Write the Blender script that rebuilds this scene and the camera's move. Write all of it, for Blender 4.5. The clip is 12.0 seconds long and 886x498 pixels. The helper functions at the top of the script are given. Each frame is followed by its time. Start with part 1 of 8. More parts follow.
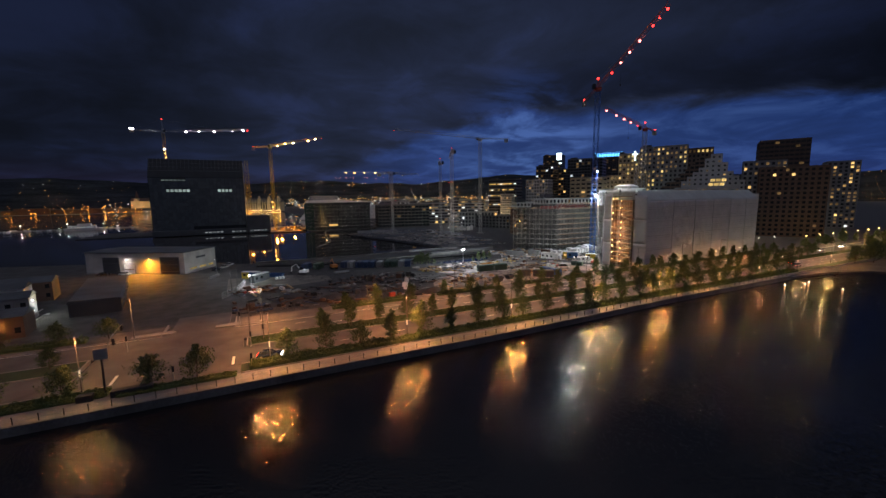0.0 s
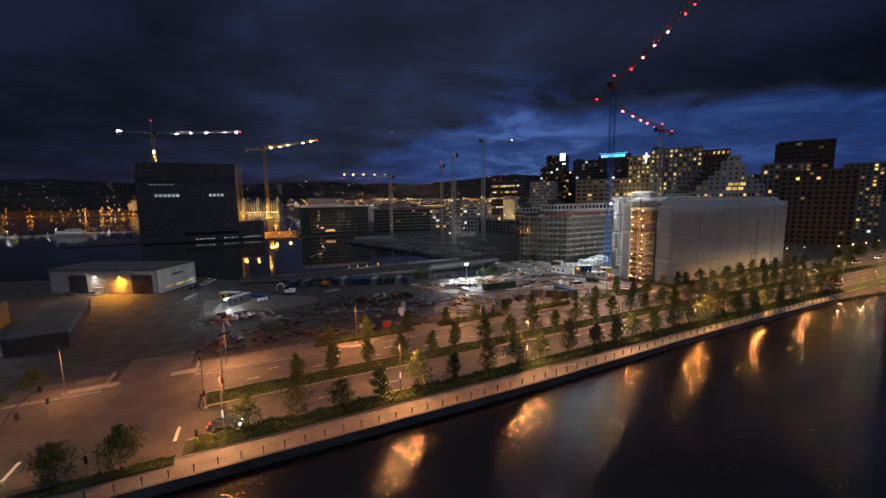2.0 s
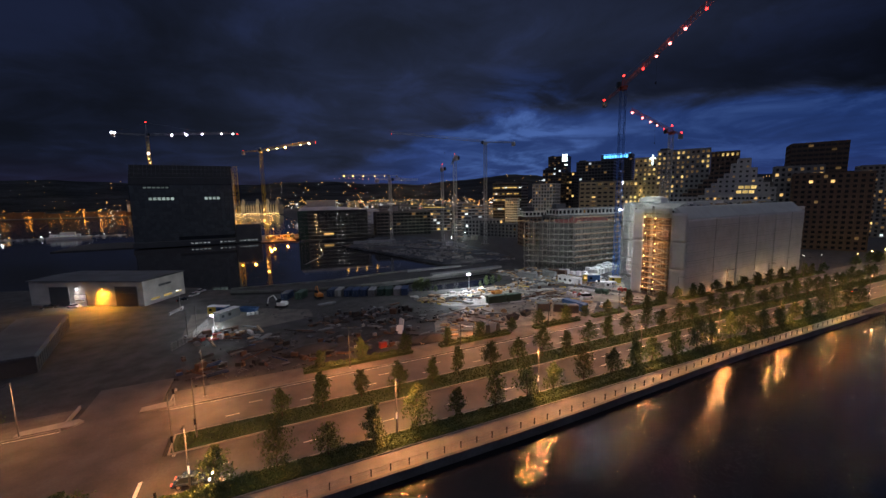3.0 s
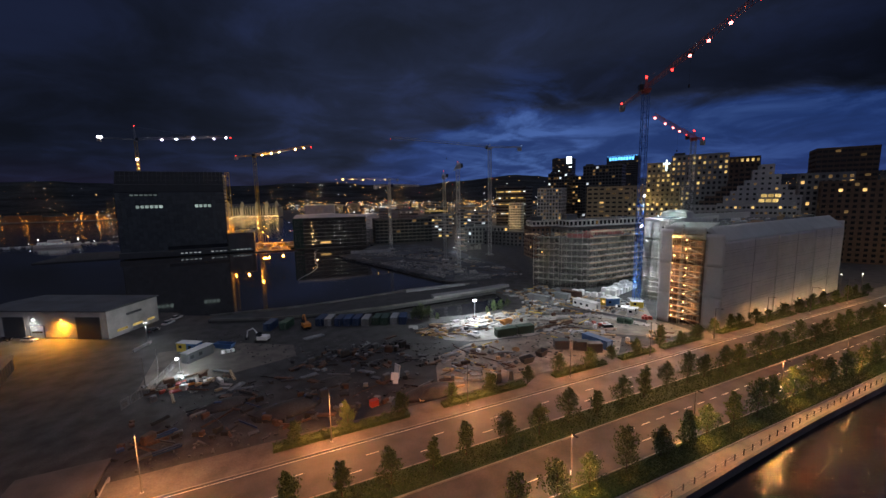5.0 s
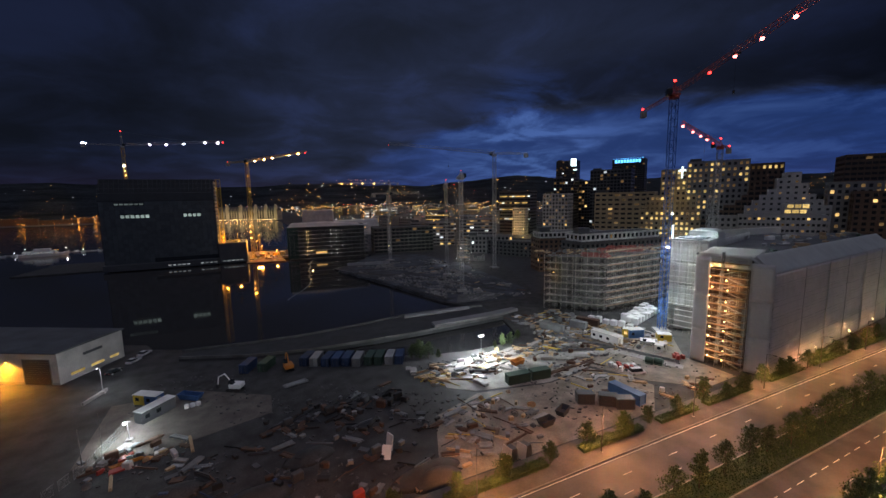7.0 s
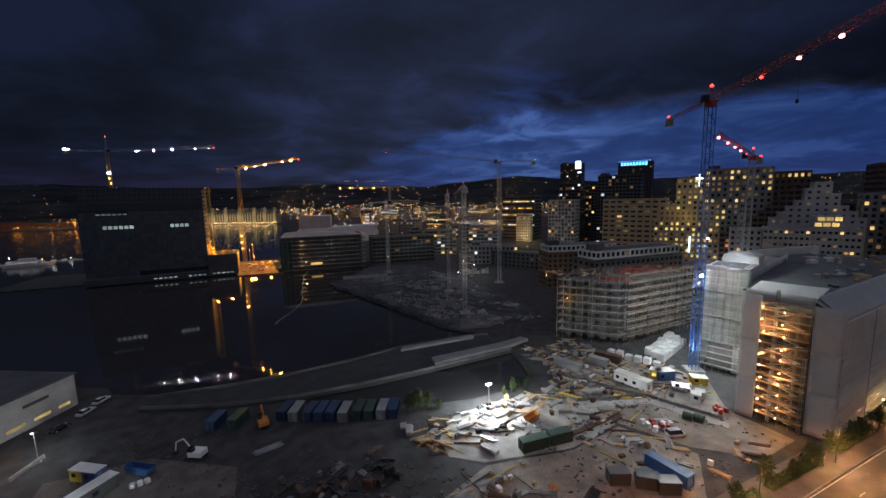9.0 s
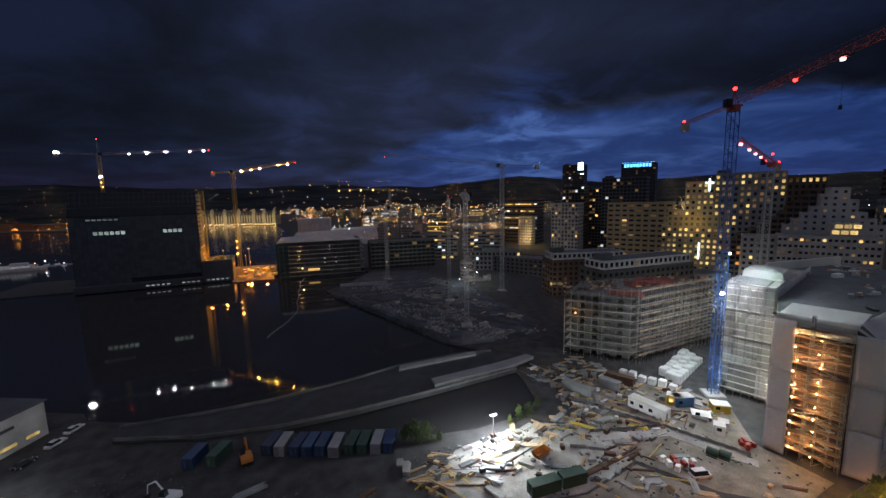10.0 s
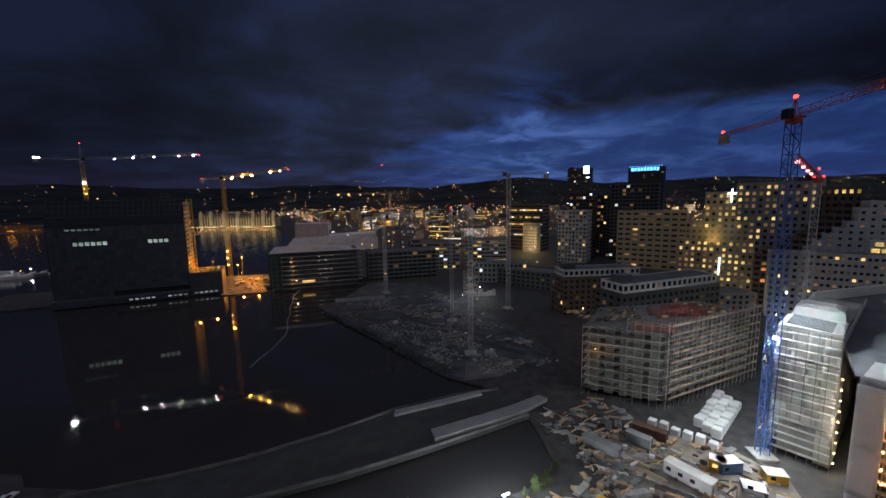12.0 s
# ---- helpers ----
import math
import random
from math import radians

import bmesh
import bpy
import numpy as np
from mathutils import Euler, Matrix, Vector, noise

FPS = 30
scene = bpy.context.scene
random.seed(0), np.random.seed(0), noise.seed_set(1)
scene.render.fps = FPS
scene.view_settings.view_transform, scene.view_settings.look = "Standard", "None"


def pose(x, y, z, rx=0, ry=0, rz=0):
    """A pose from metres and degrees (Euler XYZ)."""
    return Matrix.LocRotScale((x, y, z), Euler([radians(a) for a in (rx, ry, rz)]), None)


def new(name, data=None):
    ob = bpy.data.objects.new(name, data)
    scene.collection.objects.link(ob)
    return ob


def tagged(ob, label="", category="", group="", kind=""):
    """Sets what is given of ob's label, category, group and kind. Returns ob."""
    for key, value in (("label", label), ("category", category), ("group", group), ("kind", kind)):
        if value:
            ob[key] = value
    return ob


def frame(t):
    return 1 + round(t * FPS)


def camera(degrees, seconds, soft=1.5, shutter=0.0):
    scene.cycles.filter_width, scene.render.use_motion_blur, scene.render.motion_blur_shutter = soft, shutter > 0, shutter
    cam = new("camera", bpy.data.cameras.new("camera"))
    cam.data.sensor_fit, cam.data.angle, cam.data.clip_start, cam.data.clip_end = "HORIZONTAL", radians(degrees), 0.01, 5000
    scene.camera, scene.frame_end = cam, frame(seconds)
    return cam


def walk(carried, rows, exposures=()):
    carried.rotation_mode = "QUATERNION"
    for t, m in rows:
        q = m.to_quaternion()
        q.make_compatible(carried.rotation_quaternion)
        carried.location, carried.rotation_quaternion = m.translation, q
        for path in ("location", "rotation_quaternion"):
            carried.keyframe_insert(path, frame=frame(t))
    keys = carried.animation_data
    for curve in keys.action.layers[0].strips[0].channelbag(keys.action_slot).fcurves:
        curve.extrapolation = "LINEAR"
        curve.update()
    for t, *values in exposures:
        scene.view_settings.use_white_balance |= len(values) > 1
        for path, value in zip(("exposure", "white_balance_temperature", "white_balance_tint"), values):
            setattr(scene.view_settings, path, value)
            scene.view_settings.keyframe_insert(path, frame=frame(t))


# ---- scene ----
cam = camera(97.30, 12.0)
# seconds, place in metres, yaw, pitch and roll in degrees
ROWS = [
    (0.0, 0.000, 0.000, 30.000, -25.430, -7.465, 0.777),
    (0.5, 1.866, 3.783, 30.891, -25.393, -7.483, 0.821),
    (1.0, 3.691, 7.587, 31.881, -25.351, -7.495, 0.857),
    (1.5, 5.486, 11.412, 32.965, -25.305, -7.501, 0.885),
    (2.0, 7.261, 15.261, 34.134, -25.256, -7.503, 0.909),
    (2.5, 9.028, 19.134, 35.382, -25.204, -7.502, 0.930),
    (3.0, 10.793, 23.031, 36.701, -25.151, -7.499, 0.948),
    (3.5, 12.564, 26.954, 38.085, -25.096, -7.494, 0.967),
    (4.0, 14.347, 30.902, 39.527, -25.042, -7.488, 0.985),
    (4.5, 16.146, 34.874, 41.020, -24.987, -7.481, 1.005),
    (5.0, 17.966, 38.870, 42.557, -24.932, -7.473, 1.026),
    (5.5, 19.807, 42.889, 44.132, -24.878, -7.466, 1.048),
    (6.0, 21.672, 46.930, 45.739, -24.824, -7.460, 1.071),
    (6.5, 23.561, 50.990, 47.370, -24.771, -7.454, 1.095),
    (7.0, 25.470, 55.067, 49.020, -24.719, -7.448, 1.119),
    (7.5, 27.399, 59.159, 50.682, -24.666, -7.444, 1.141),
    (8.0, 29.343, 63.264, 52.351, -24.614, -7.440, 1.160),
    (8.5, 31.298, 67.377, 54.019, -24.561, -7.436, 1.175),
    (9.0, 33.256, 71.496, 55.682, -24.506, -7.433, 1.184),
    (9.5, 35.210, 75.616, 57.333, -24.450, -7.429, 1.184),
    (10.0, 37.152, 79.734, 58.966, -24.392, -7.425, 1.173),
    (10.5, 39.071, 83.844, 60.577, -24.330, -7.421, 1.148),
    (11.0, 40.957, 87.943, 62.158, -24.263, -7.414, 1.106),
    (11.5, 42.797, 92.024, 63.705, -24.191, -7.405, 1.044),
    (12.0, 44.578, 96.082, 65.212, -24.113, -7.393, 0.958),
]
walk(cam, [(t, pose(x, y, z, 90 + pitch, roll, yaw)) for t, x, y, z, yaw, pitch, roll in ROWS])

# ---- world: a dusk sky with broken cloud, darker towards the west ----
def build_world():
    world = bpy.data.worlds.new("dusk_sky")
    scene.world = world
    world.use_nodes = True
    nt = world.node_tree
    nt.nodes.clear()
    N, L = nt.nodes.new, nt.links.new
    out, bg, co = N("ShaderNodeOutputWorld"), N("ShaderNodeBackground"), N("ShaderNodeTexCoord")
    sep = N("ShaderNodeSeparateXYZ")
    L(co.outputs["Generated"], sep.inputs[0])

    def math_node(op, a, b=None, clamp=False):
        n = N("ShaderNodeMath")
        n.operation, n.use_clamp = op, clamp
        for i, v in enumerate((a, b)):
            if v is None:
                continue
            if isinstance(v, (int, float)):
                n.inputs[i].default_value = v
            else:
                L(v, n.inputs[i])
        return n.outputs[0]

    # project the direction on a high flat layer so that the clouds flatten towards the horizon
    zz = math_node("ADD", math_node("MAXIMUM", sep.outputs[2], 0.0), 0.16)
    comb = N("ShaderNodeCombineXYZ")
    L(math_node("DIVIDE", sep.outputs[0], zz), comb.inputs[0])
    L(math_node("DIVIDE", sep.outputs[1], zz), comb.inputs[1])
    comb.inputs[2].default_value = 3.7

    def cloud(scale, detail, rough, dist):
        n = N("ShaderNodeTexNoise")
        n.inputs["Scale"].default_value, n.inputs["Detail"].default_value = scale, detail
        n.inputs["Roughness"].default_value, n.inputs["Distortion"].default_value = rough, dist
        L(comb.outputs[0], n.inputs["Vector"])
        return n.outputs["Fac"]

    def ramp(fac, stops):
        r = N("ShaderNodeValToRGB")
        for i, (p, c) in enumerate(stops):
            e = r.color_ramp.elements[i] if i < 2 else r.color_ramp.elements.new(p)
            e.position, e.color = p, (*c, 1)
        L(fac, r.inputs[0])
        return r.outputs[0]

    # below the long edge of a cloud bank the sky is clear and blue to the north-east; the bank thickens to the west
    big = cloud(0.55, 3, 0.5, 0.4)
    fine = cloud(1.9, 7, 0.58, 0.5)
    x, z = sep.outputs[0], sep.outputs[2]

    def smooth(v, lo, hi):
        n = N("ShaderNodeMapRange")
        n.interpolation_type = "SMOOTHSTEP"
        n.inputs["From Min"].default_value, n.inputs["From Max"].default_value = lo, hi
        L(v, n.inputs["Value"])
        return n.outputs[0]

    off = math_node("SUBTRACT", x, 0.70)
    edge = math_node("SUBTRACT", 0.203, math_node("MULTIPLY", math_node("MULTIPLY", off, off), 0.5))
    wave = math_node("ADD", math_node("MULTIPLY", math_node("SUBTRACT", big, 0.5), 0.05), math_node("MULTIPLY", math_node("SUBTRACT", fine, 0.5), 0.07))
    under = math_node("ADD", math_node("SUBTRACT", edge, z), wave)
    clear = math_node("MULTIPLY", smooth(under, -0.010, 0.024), smooth(x, 0.10, 0.52))
    clear = math_node("MULTIPLY", clear, math_node("SUBTRACT", 1.0, math_node("MULTIPLY", smooth(x, 0.72, 0.95), 0.22)))
    clear = math_node("MULTIPLY", clear, math_node("ADD", 0.50, math_node("MULTIPLY", smooth(fine, 0.36, 0.68), 0.34)))
    # a thin place in the cloud where the last light comes through
    spot = N("ShaderNodeVectorMath")
    spot.operation = "DOT_PRODUCT"
    L(co.outputs["Generated"], spot.inputs[0])
    spot.inputs[1].default_value = (0.585, 0.797, 0.148)
    clear = math_node("ADD", clear, math_node("MULTIPLY", smooth(spot.outputs["Value"], 0.985, 1.0), math_node("MULTIPLY", smooth(fine, 0.45, 0.62), 0.30)))
    bank = math_node("ADD", math_node("MULTIPLY", smooth(math_node("ADD", math_node("MULTIPLY", big, 0.5), math_node("MULTIPLY", fine, 0.5)), 0.36, 0.64), 0.75), math_node("MULTIPLY", x, 0.10))
    base = ramp(bank, [(0.0, (0.0042, 0.0055, 0.0100)), (0.45, (0.0062, 0.0085, 0.0185)), (1.0, (0.0100, 0.0150, 0.0420))])
    north = math_node("ADD", math_node("MULTIPLY", x, 0.52), math_node("MULTIPLY", sep.outputs[1], 0.855))
    # the heavy lower rim of the bank, dark against the clear strip
    rim = math_node("MULTIPLY", math_node("MULTIPLY", smooth(math_node("MULTIPLY", under, -1.0), 0.004, 0.02), math_node("SUBTRACT", 1.0, smooth(math_node("MULTIPLY", under, -1.0), 0.05, 0.14))), smooth(x, 0.35, 0.7))
    lift = N("ShaderNodeVectorMath")
    lift.operation = "SCALE"
    L(base, lift.inputs[0])
    level = math_node("ADD", math_node("SUBTRACT", 1.1, math_node("MULTIPLY", smooth(x, 0.55, 0.95), 0.30)), math_node("MULTIPLY", smooth(north, 0.66, 0.98), 1.40))
    L(math_node("MULTIPLY", level, math_node("SUBTRACT", 1.0, math_node("MULTIPLY", rim, 0.45))), lift.inputs["Scale"])
    base = lift.outputs[0]
    blue = ramp(clear, [(0.0, (0, 0, 0)), (0.5, (0.0055, 0.0215, 0.100)), (1.0, (0.034, 0.078, 0.235))])
    both = N("ShaderNodeMix")
    both.data_type, both.blend_type = "RGBA", "ADD"
    both.inputs["Factor"].default_value = 1
    L(base, both.inputs["A"])
    L(blue, both.inputs["B"])
    # high overhead the cloud is lit by the town
    top = N("ShaderNodeMix")
    top.data_type = "RGBA"
    L(smooth(z, 0.46, 0.75), top.inputs["Factor"])
    L(both.outputs["Result"], top.inputs["A"])
    top.inputs["B"].default_value = (0.175, 0.182, 0.232, 1)
    # the southern sky behind is paler than the bank in the north
    south = N("ShaderNodeMix")
    south.data_type, south.blend_type = "RGBA", "ADD"
    L(math_node("MULTIPLY", smooth(sep.outputs[1], 0.05, -0.6), smooth(z, -0.05, 0.10)), south.inputs["Factor"])
    L(top.outputs["Result"], south.inputs["A"])
    south.inputs["B"].default_value = (0.042, 0.045, 0.060, 1)
    colour = south.outputs["Result"]
    # a faint violet afterglow along the horizon
    glow = math_node("POWER", math_node("SUBTRACT", 1.0, math_node("MULTIPLY", math_node("ABSOLUTE", sep.outputs[2]), 9.0), clamp=True), 2.0)
    tint = N("ShaderNodeMix")
    tint.data_type, tint.blend_type = "RGBA", "ADD"
    L(math_node("MULTIPLY", glow, 0.55), tint.inputs["Factor"])
    L(colour, tint.inputs["A"])
    tint.inputs["B"].default_value = (0.020, 0.011, 0.036, 1)
    L(tint.outputs["Result"], bg.inputs["Color"])
    bg.inputs["Strength"].default_value = SKY
    L(bg.outputs[0], out.inputs[0])


SKY = 1.0
build_world()
scene.view_settings.exposure = 0.15

LAMP_WARM = (1.0, 0.365, 0.115)
LAMP_ORANGE = (1.0, 0.42, 0.06)
LAMP_WHITE = (0.90, 0.97, 1.0)


# ---- materials ----
def mat(name, base, rough=0.7, metal=0.0, scale=1.0, var=0.25, bump=0.15, stain=0.2, spread=0.12, coat=0.0, gloss=0.5):
    """Painted, mineral or metal surface: fine grain, large stains, and a change of tone from piece to piece."""
    m = bpy.data.materials.new(name)
    m.use_nodes = True
    nt = m.node_tree
    N, L = nt.nodes.new, nt.links.new
    b = nt.nodes["Principled BSDF"]
    co, info = N("ShaderNodeTexCoord"), N("ShaderNodeObjectInfo")
    n1, n2 = N("ShaderNodeTexNoise"), N("ShaderNodeTexNoise")
    n1.inputs["Scale"].default_value, n1.inputs["Detail"].default_value = 3.0 * scale, 6
    n2.inputs["Scale"].default_value, n2.inputs["Detail"].default_value = 0.22 * scale, 4
    L(co.outputs["Object"], n1.inputs["Vector"])
    L(co.outputs["Object"], n2.inputs["Vector"])
    val = N("ShaderNodeMapRange")
    val.inputs["From Min"].default_value, val.inputs["From Max"].default_value = 0.25, 0.75
    val.inputs["To Min"].default_value, val.inputs["To Max"].default_value = 1 - var, 1 + var
    L(n1.outputs["Fac"], val.inputs["Value"])
    val2 = N("ShaderNodeMapRange")
    val2.inputs["From Min"].default_value, val2.inputs["From Max"].default_value = 0.3, 0.7
    val2.inputs["To Min"].default_value, val2.inputs["To Max"].default_value = 1 - stain, 1 + stain
    L(n2.outputs["Fac"], val2.inputs["Value"])
    val3 = N("ShaderNodeMapRange")
    val3.inputs["To Min"].default_value, val3.inputs["To Max"].default_value = 1 - spread, 1 + spread
    L(info.outputs["Random"], val3.inputs["Value"])
    mu, mu2 = N("ShaderNodeMath"), N("ShaderNodeMath")
    mu.operation = mu2.operation = "MULTIPLY"
    L(val.outputs[0], mu.inputs[0])
    L(val2.outputs[0], mu.inputs[1])
    L(mu.outputs[0], mu2.inputs[0])
    L(val3.outputs[0], mu2.inputs[1])
    sc = N("ShaderNodeVectorMath")
    sc.operation = "SCALE"
    sc.inputs[0].default_value = base
    L(mu2.outputs[0], sc.inputs["Scale"])
    L(sc.outputs[0], b.inputs["Base Color"])
    rr = N("ShaderNodeMapRange")
    rr.inputs["To Min"].default_value, rr.inputs["To Max"].default_value = max(rough - 0.15, 0.03), min(rough + 0.15, 1)
    L(n1.outputs["Fac"], rr.inputs["Value"])
    L(rr.outputs[0], b.inputs["Roughness"])
    b.inputs["Metallic"].default_value = metal
    b.inputs["Coat Weight"].default_value = coat
    if bump:
        bp = N("ShaderNodeBump")
        bp.inputs["Strength"].default_value, bp.inputs["Distance"].default_value = bump, 0.05
        L(n1.outputs["Fac"], bp.inputs["Height"])
        L(bp.outputs[0], b.inputs["Normal"])
    b.inputs["Specular IOR Level"].default_value = gloss
    return m


def glowing(name, colour, strength, uneven=0.0):
    """A lamp's bulb or a lit room behind a pane."""
    m = bpy.data.materials.new(name)
    m.use_nodes = True
    nt = m.node_tree
    nt.nodes.clear()
    N, L = nt.nodes.new, nt.links.new
    out, em = N("ShaderNodeOutputMaterial"), N("ShaderNodeEmission")
    em.inputs["Color"].default_value = (*colour, 1)
    em.inputs["Strength"].default_value = strength
    if uneven:
        info, co, no = N("ShaderNodeObjectInfo"), N("ShaderNodeTexCoord"), N("ShaderNodeTexNoise")
        no.inputs["Scale"].default_value = 0.9
        L(co.outputs["Object"], no.inputs["Vector"])
        a, c = N("ShaderNodeMapRange"), N("ShaderNodeMapRange")
        a.inputs["To Min"].default_value, a.inputs["To Max"].default_value = strength * (1 - uneven), strength * (1 + uneven)
        L(info.outputs["Random"], a.inputs["Value"])
        c.inputs["From Min"].default_value, c.inputs["From Max"].default_value = 0.3, 0.7
        c.inputs["To Min"].default_value, c.inputs["To Max"].default_value = 0.55, 1.3
        L(no.outputs["Fac"], c.inputs["Value"])
        mu = N("ShaderNodeMath")
        mu.operation = "MULTIPLY"
        L(a.outputs[0], mu.inputs[0])
        L(c.outputs[0], mu.inputs[1])
        L(mu.outputs[0], em.inputs["Strength"])
    L(em.outputs[0], out.inputs[0])
    return m


def leafy(name, base, other):
    m = bpy.data.materials.new(name)
    m.use_nodes = True
    nt = m.node_tree
    N, L = nt.nodes.new, nt.links.new
    b = nt.nodes["Principled BSDF"]
    geo, mix, info = N("ShaderNodeNewGeometry"), N("ShaderNodeMix"), N("ShaderNodeObjectInfo")
    mix.data_type = "RGBA"
    mix.inputs["A"].default_value, mix.inputs["B"].default_value = (*base, 1), (*other, 1)
    L(geo.outputs["Random Per Island"], mix.inputs["Factor"])
    hs = N("ShaderNodeHueSaturation")
    mr = N("ShaderNodeMapRange")
    mr.inputs["To Min"].default_value, mr.inputs["To Max"].default_value = 0.75, 1.25
    L(info.outputs["Random"], mr.inputs["Value"])
    L(mr.outputs[0], hs.inputs["Value"])
    L(mix.outputs["Result"], hs.inputs["Color"])
    L(hs.outputs[0], b.inputs["Base Color"])
    b.inputs["Roughness"].default_value = 0.6
    b.inputs["Subsurface Weight"].default_value = 0.0
    return m


def water_material():
    m = bpy.data.materials.new("fjord_water")
    m.use_nodes = True
    nt = m.node_tree
    N, L = nt.nodes.new, nt.links.new
    b = nt.nodes["Principled BSDF"]
    b.inputs["Roughness"].default_value = 0.03
    b.inputs["IOR"].default_value = 1.33
    co = N("ShaderNodeTexCoord")
    n1, n2, gust = N("ShaderNodeTexNoise"), N("ShaderNodeTexNoise"), N("ShaderNodeTexNoise")
    mp = N("ShaderNodeMapping")
    mp.inputs["Rotation"].default_value = (0, 0, radians(8))
    mp.inputs["Scale"].default_value = (1.5, 0.45, 1)
    L(co.outputs["Object"], mp.inputs["Vector"])
    for n, s, d in ((n1, 4.3, 0), (n2, 0.7, 2), (gust, 0.012, 2)):
        n.inputs["Scale"].default_value, n.inputs["Detail"].default_value = s, d
        L(mp.outputs[0], n.inputs["Vector"])
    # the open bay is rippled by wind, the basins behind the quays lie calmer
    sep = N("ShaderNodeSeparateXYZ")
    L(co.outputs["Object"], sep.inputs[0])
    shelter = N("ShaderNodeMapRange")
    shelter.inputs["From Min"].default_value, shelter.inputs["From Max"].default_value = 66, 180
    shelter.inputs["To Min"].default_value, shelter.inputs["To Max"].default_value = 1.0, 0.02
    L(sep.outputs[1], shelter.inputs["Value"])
    outer = N("ShaderNodeMapRange")
    outer.inputs["From Min"].default_value, outer.inputs["From Max"].default_value = 440, 620
    outer.inputs["To Min"].default_value, outer.inputs["To Max"].default_value = 0.0, 0.5
    L(sep.outputs[1], outer.inputs["Value"])
    wind = N("ShaderNodeMath")
    wind.operation = "MAXIMUM"
    L(shelter.outputs[0], wind.inputs[0])
    L(outer.outputs[0], wind.inputs[1])
    gr = N("ShaderNodeMapRange")
    gr.inputs["From Min"].default_value, gr.inputs["From Max"].default_value = 0.35, 0.65
    gr.inputs["To Min"].default_value, gr.inputs["To Max"].default_value = 0.75, 1.15
    L(gust.outputs["Fac"], gr.inputs["Value"])
    mu = N("ShaderNodeMath")
    mu.operation = "MULTIPLY"
    L(wind.outputs[0], mu.inputs[0])
    L(gr.outputs[0], mu.inputs[1])
    ad = N("ShaderNodeMath")
    ad.operation = "MULTIPLY_ADD"
    ad.inputs[1].default_value = 0.3
    L(n2.outputs["Fac"], ad.inputs[0])
    L(n1.outputs["Fac"], ad.inputs[2])
    bp = N("ShaderNodeBump")
    bp.inputs["Distance"].default_value = WAVE
    rr = N("ShaderNodeMapRange")
    rr.inputs["From Min"].default_value, rr.inputs["From Max"].default_value = 0.05, 1.0
    rr.inputs["To Min"].default_value, rr.inputs["To Max"].default_value = 0.045, 0.125
    L(shelter.outputs[0], rr.inputs["Value"])
    L(rr.outputs[0], b.inputs["Roughness"])
    # paler base colour in the basins stands in for light missing there
    basin_lift = N("ShaderNodeMix")
    basin_lift.data_type = "RGBA"
    basin_lift.inputs["A"].default_value, basin_lift.inputs["B"].default_value = (0.033, 0.032, 0.033, 1), (0.005, 0.006, 0.009, 1)
    L(shelter.outputs[0], basin_lift.inputs["Factor"])
    L(basin_lift.outputs["Result"], b.inputs["Base Color"])
    L(mu.outputs[0], bp.inputs["Strength"])
    L(ad.outputs[0], bp.inputs["Height"])
    L(bp.outputs[0], b.inputs["Normal"])
    return m


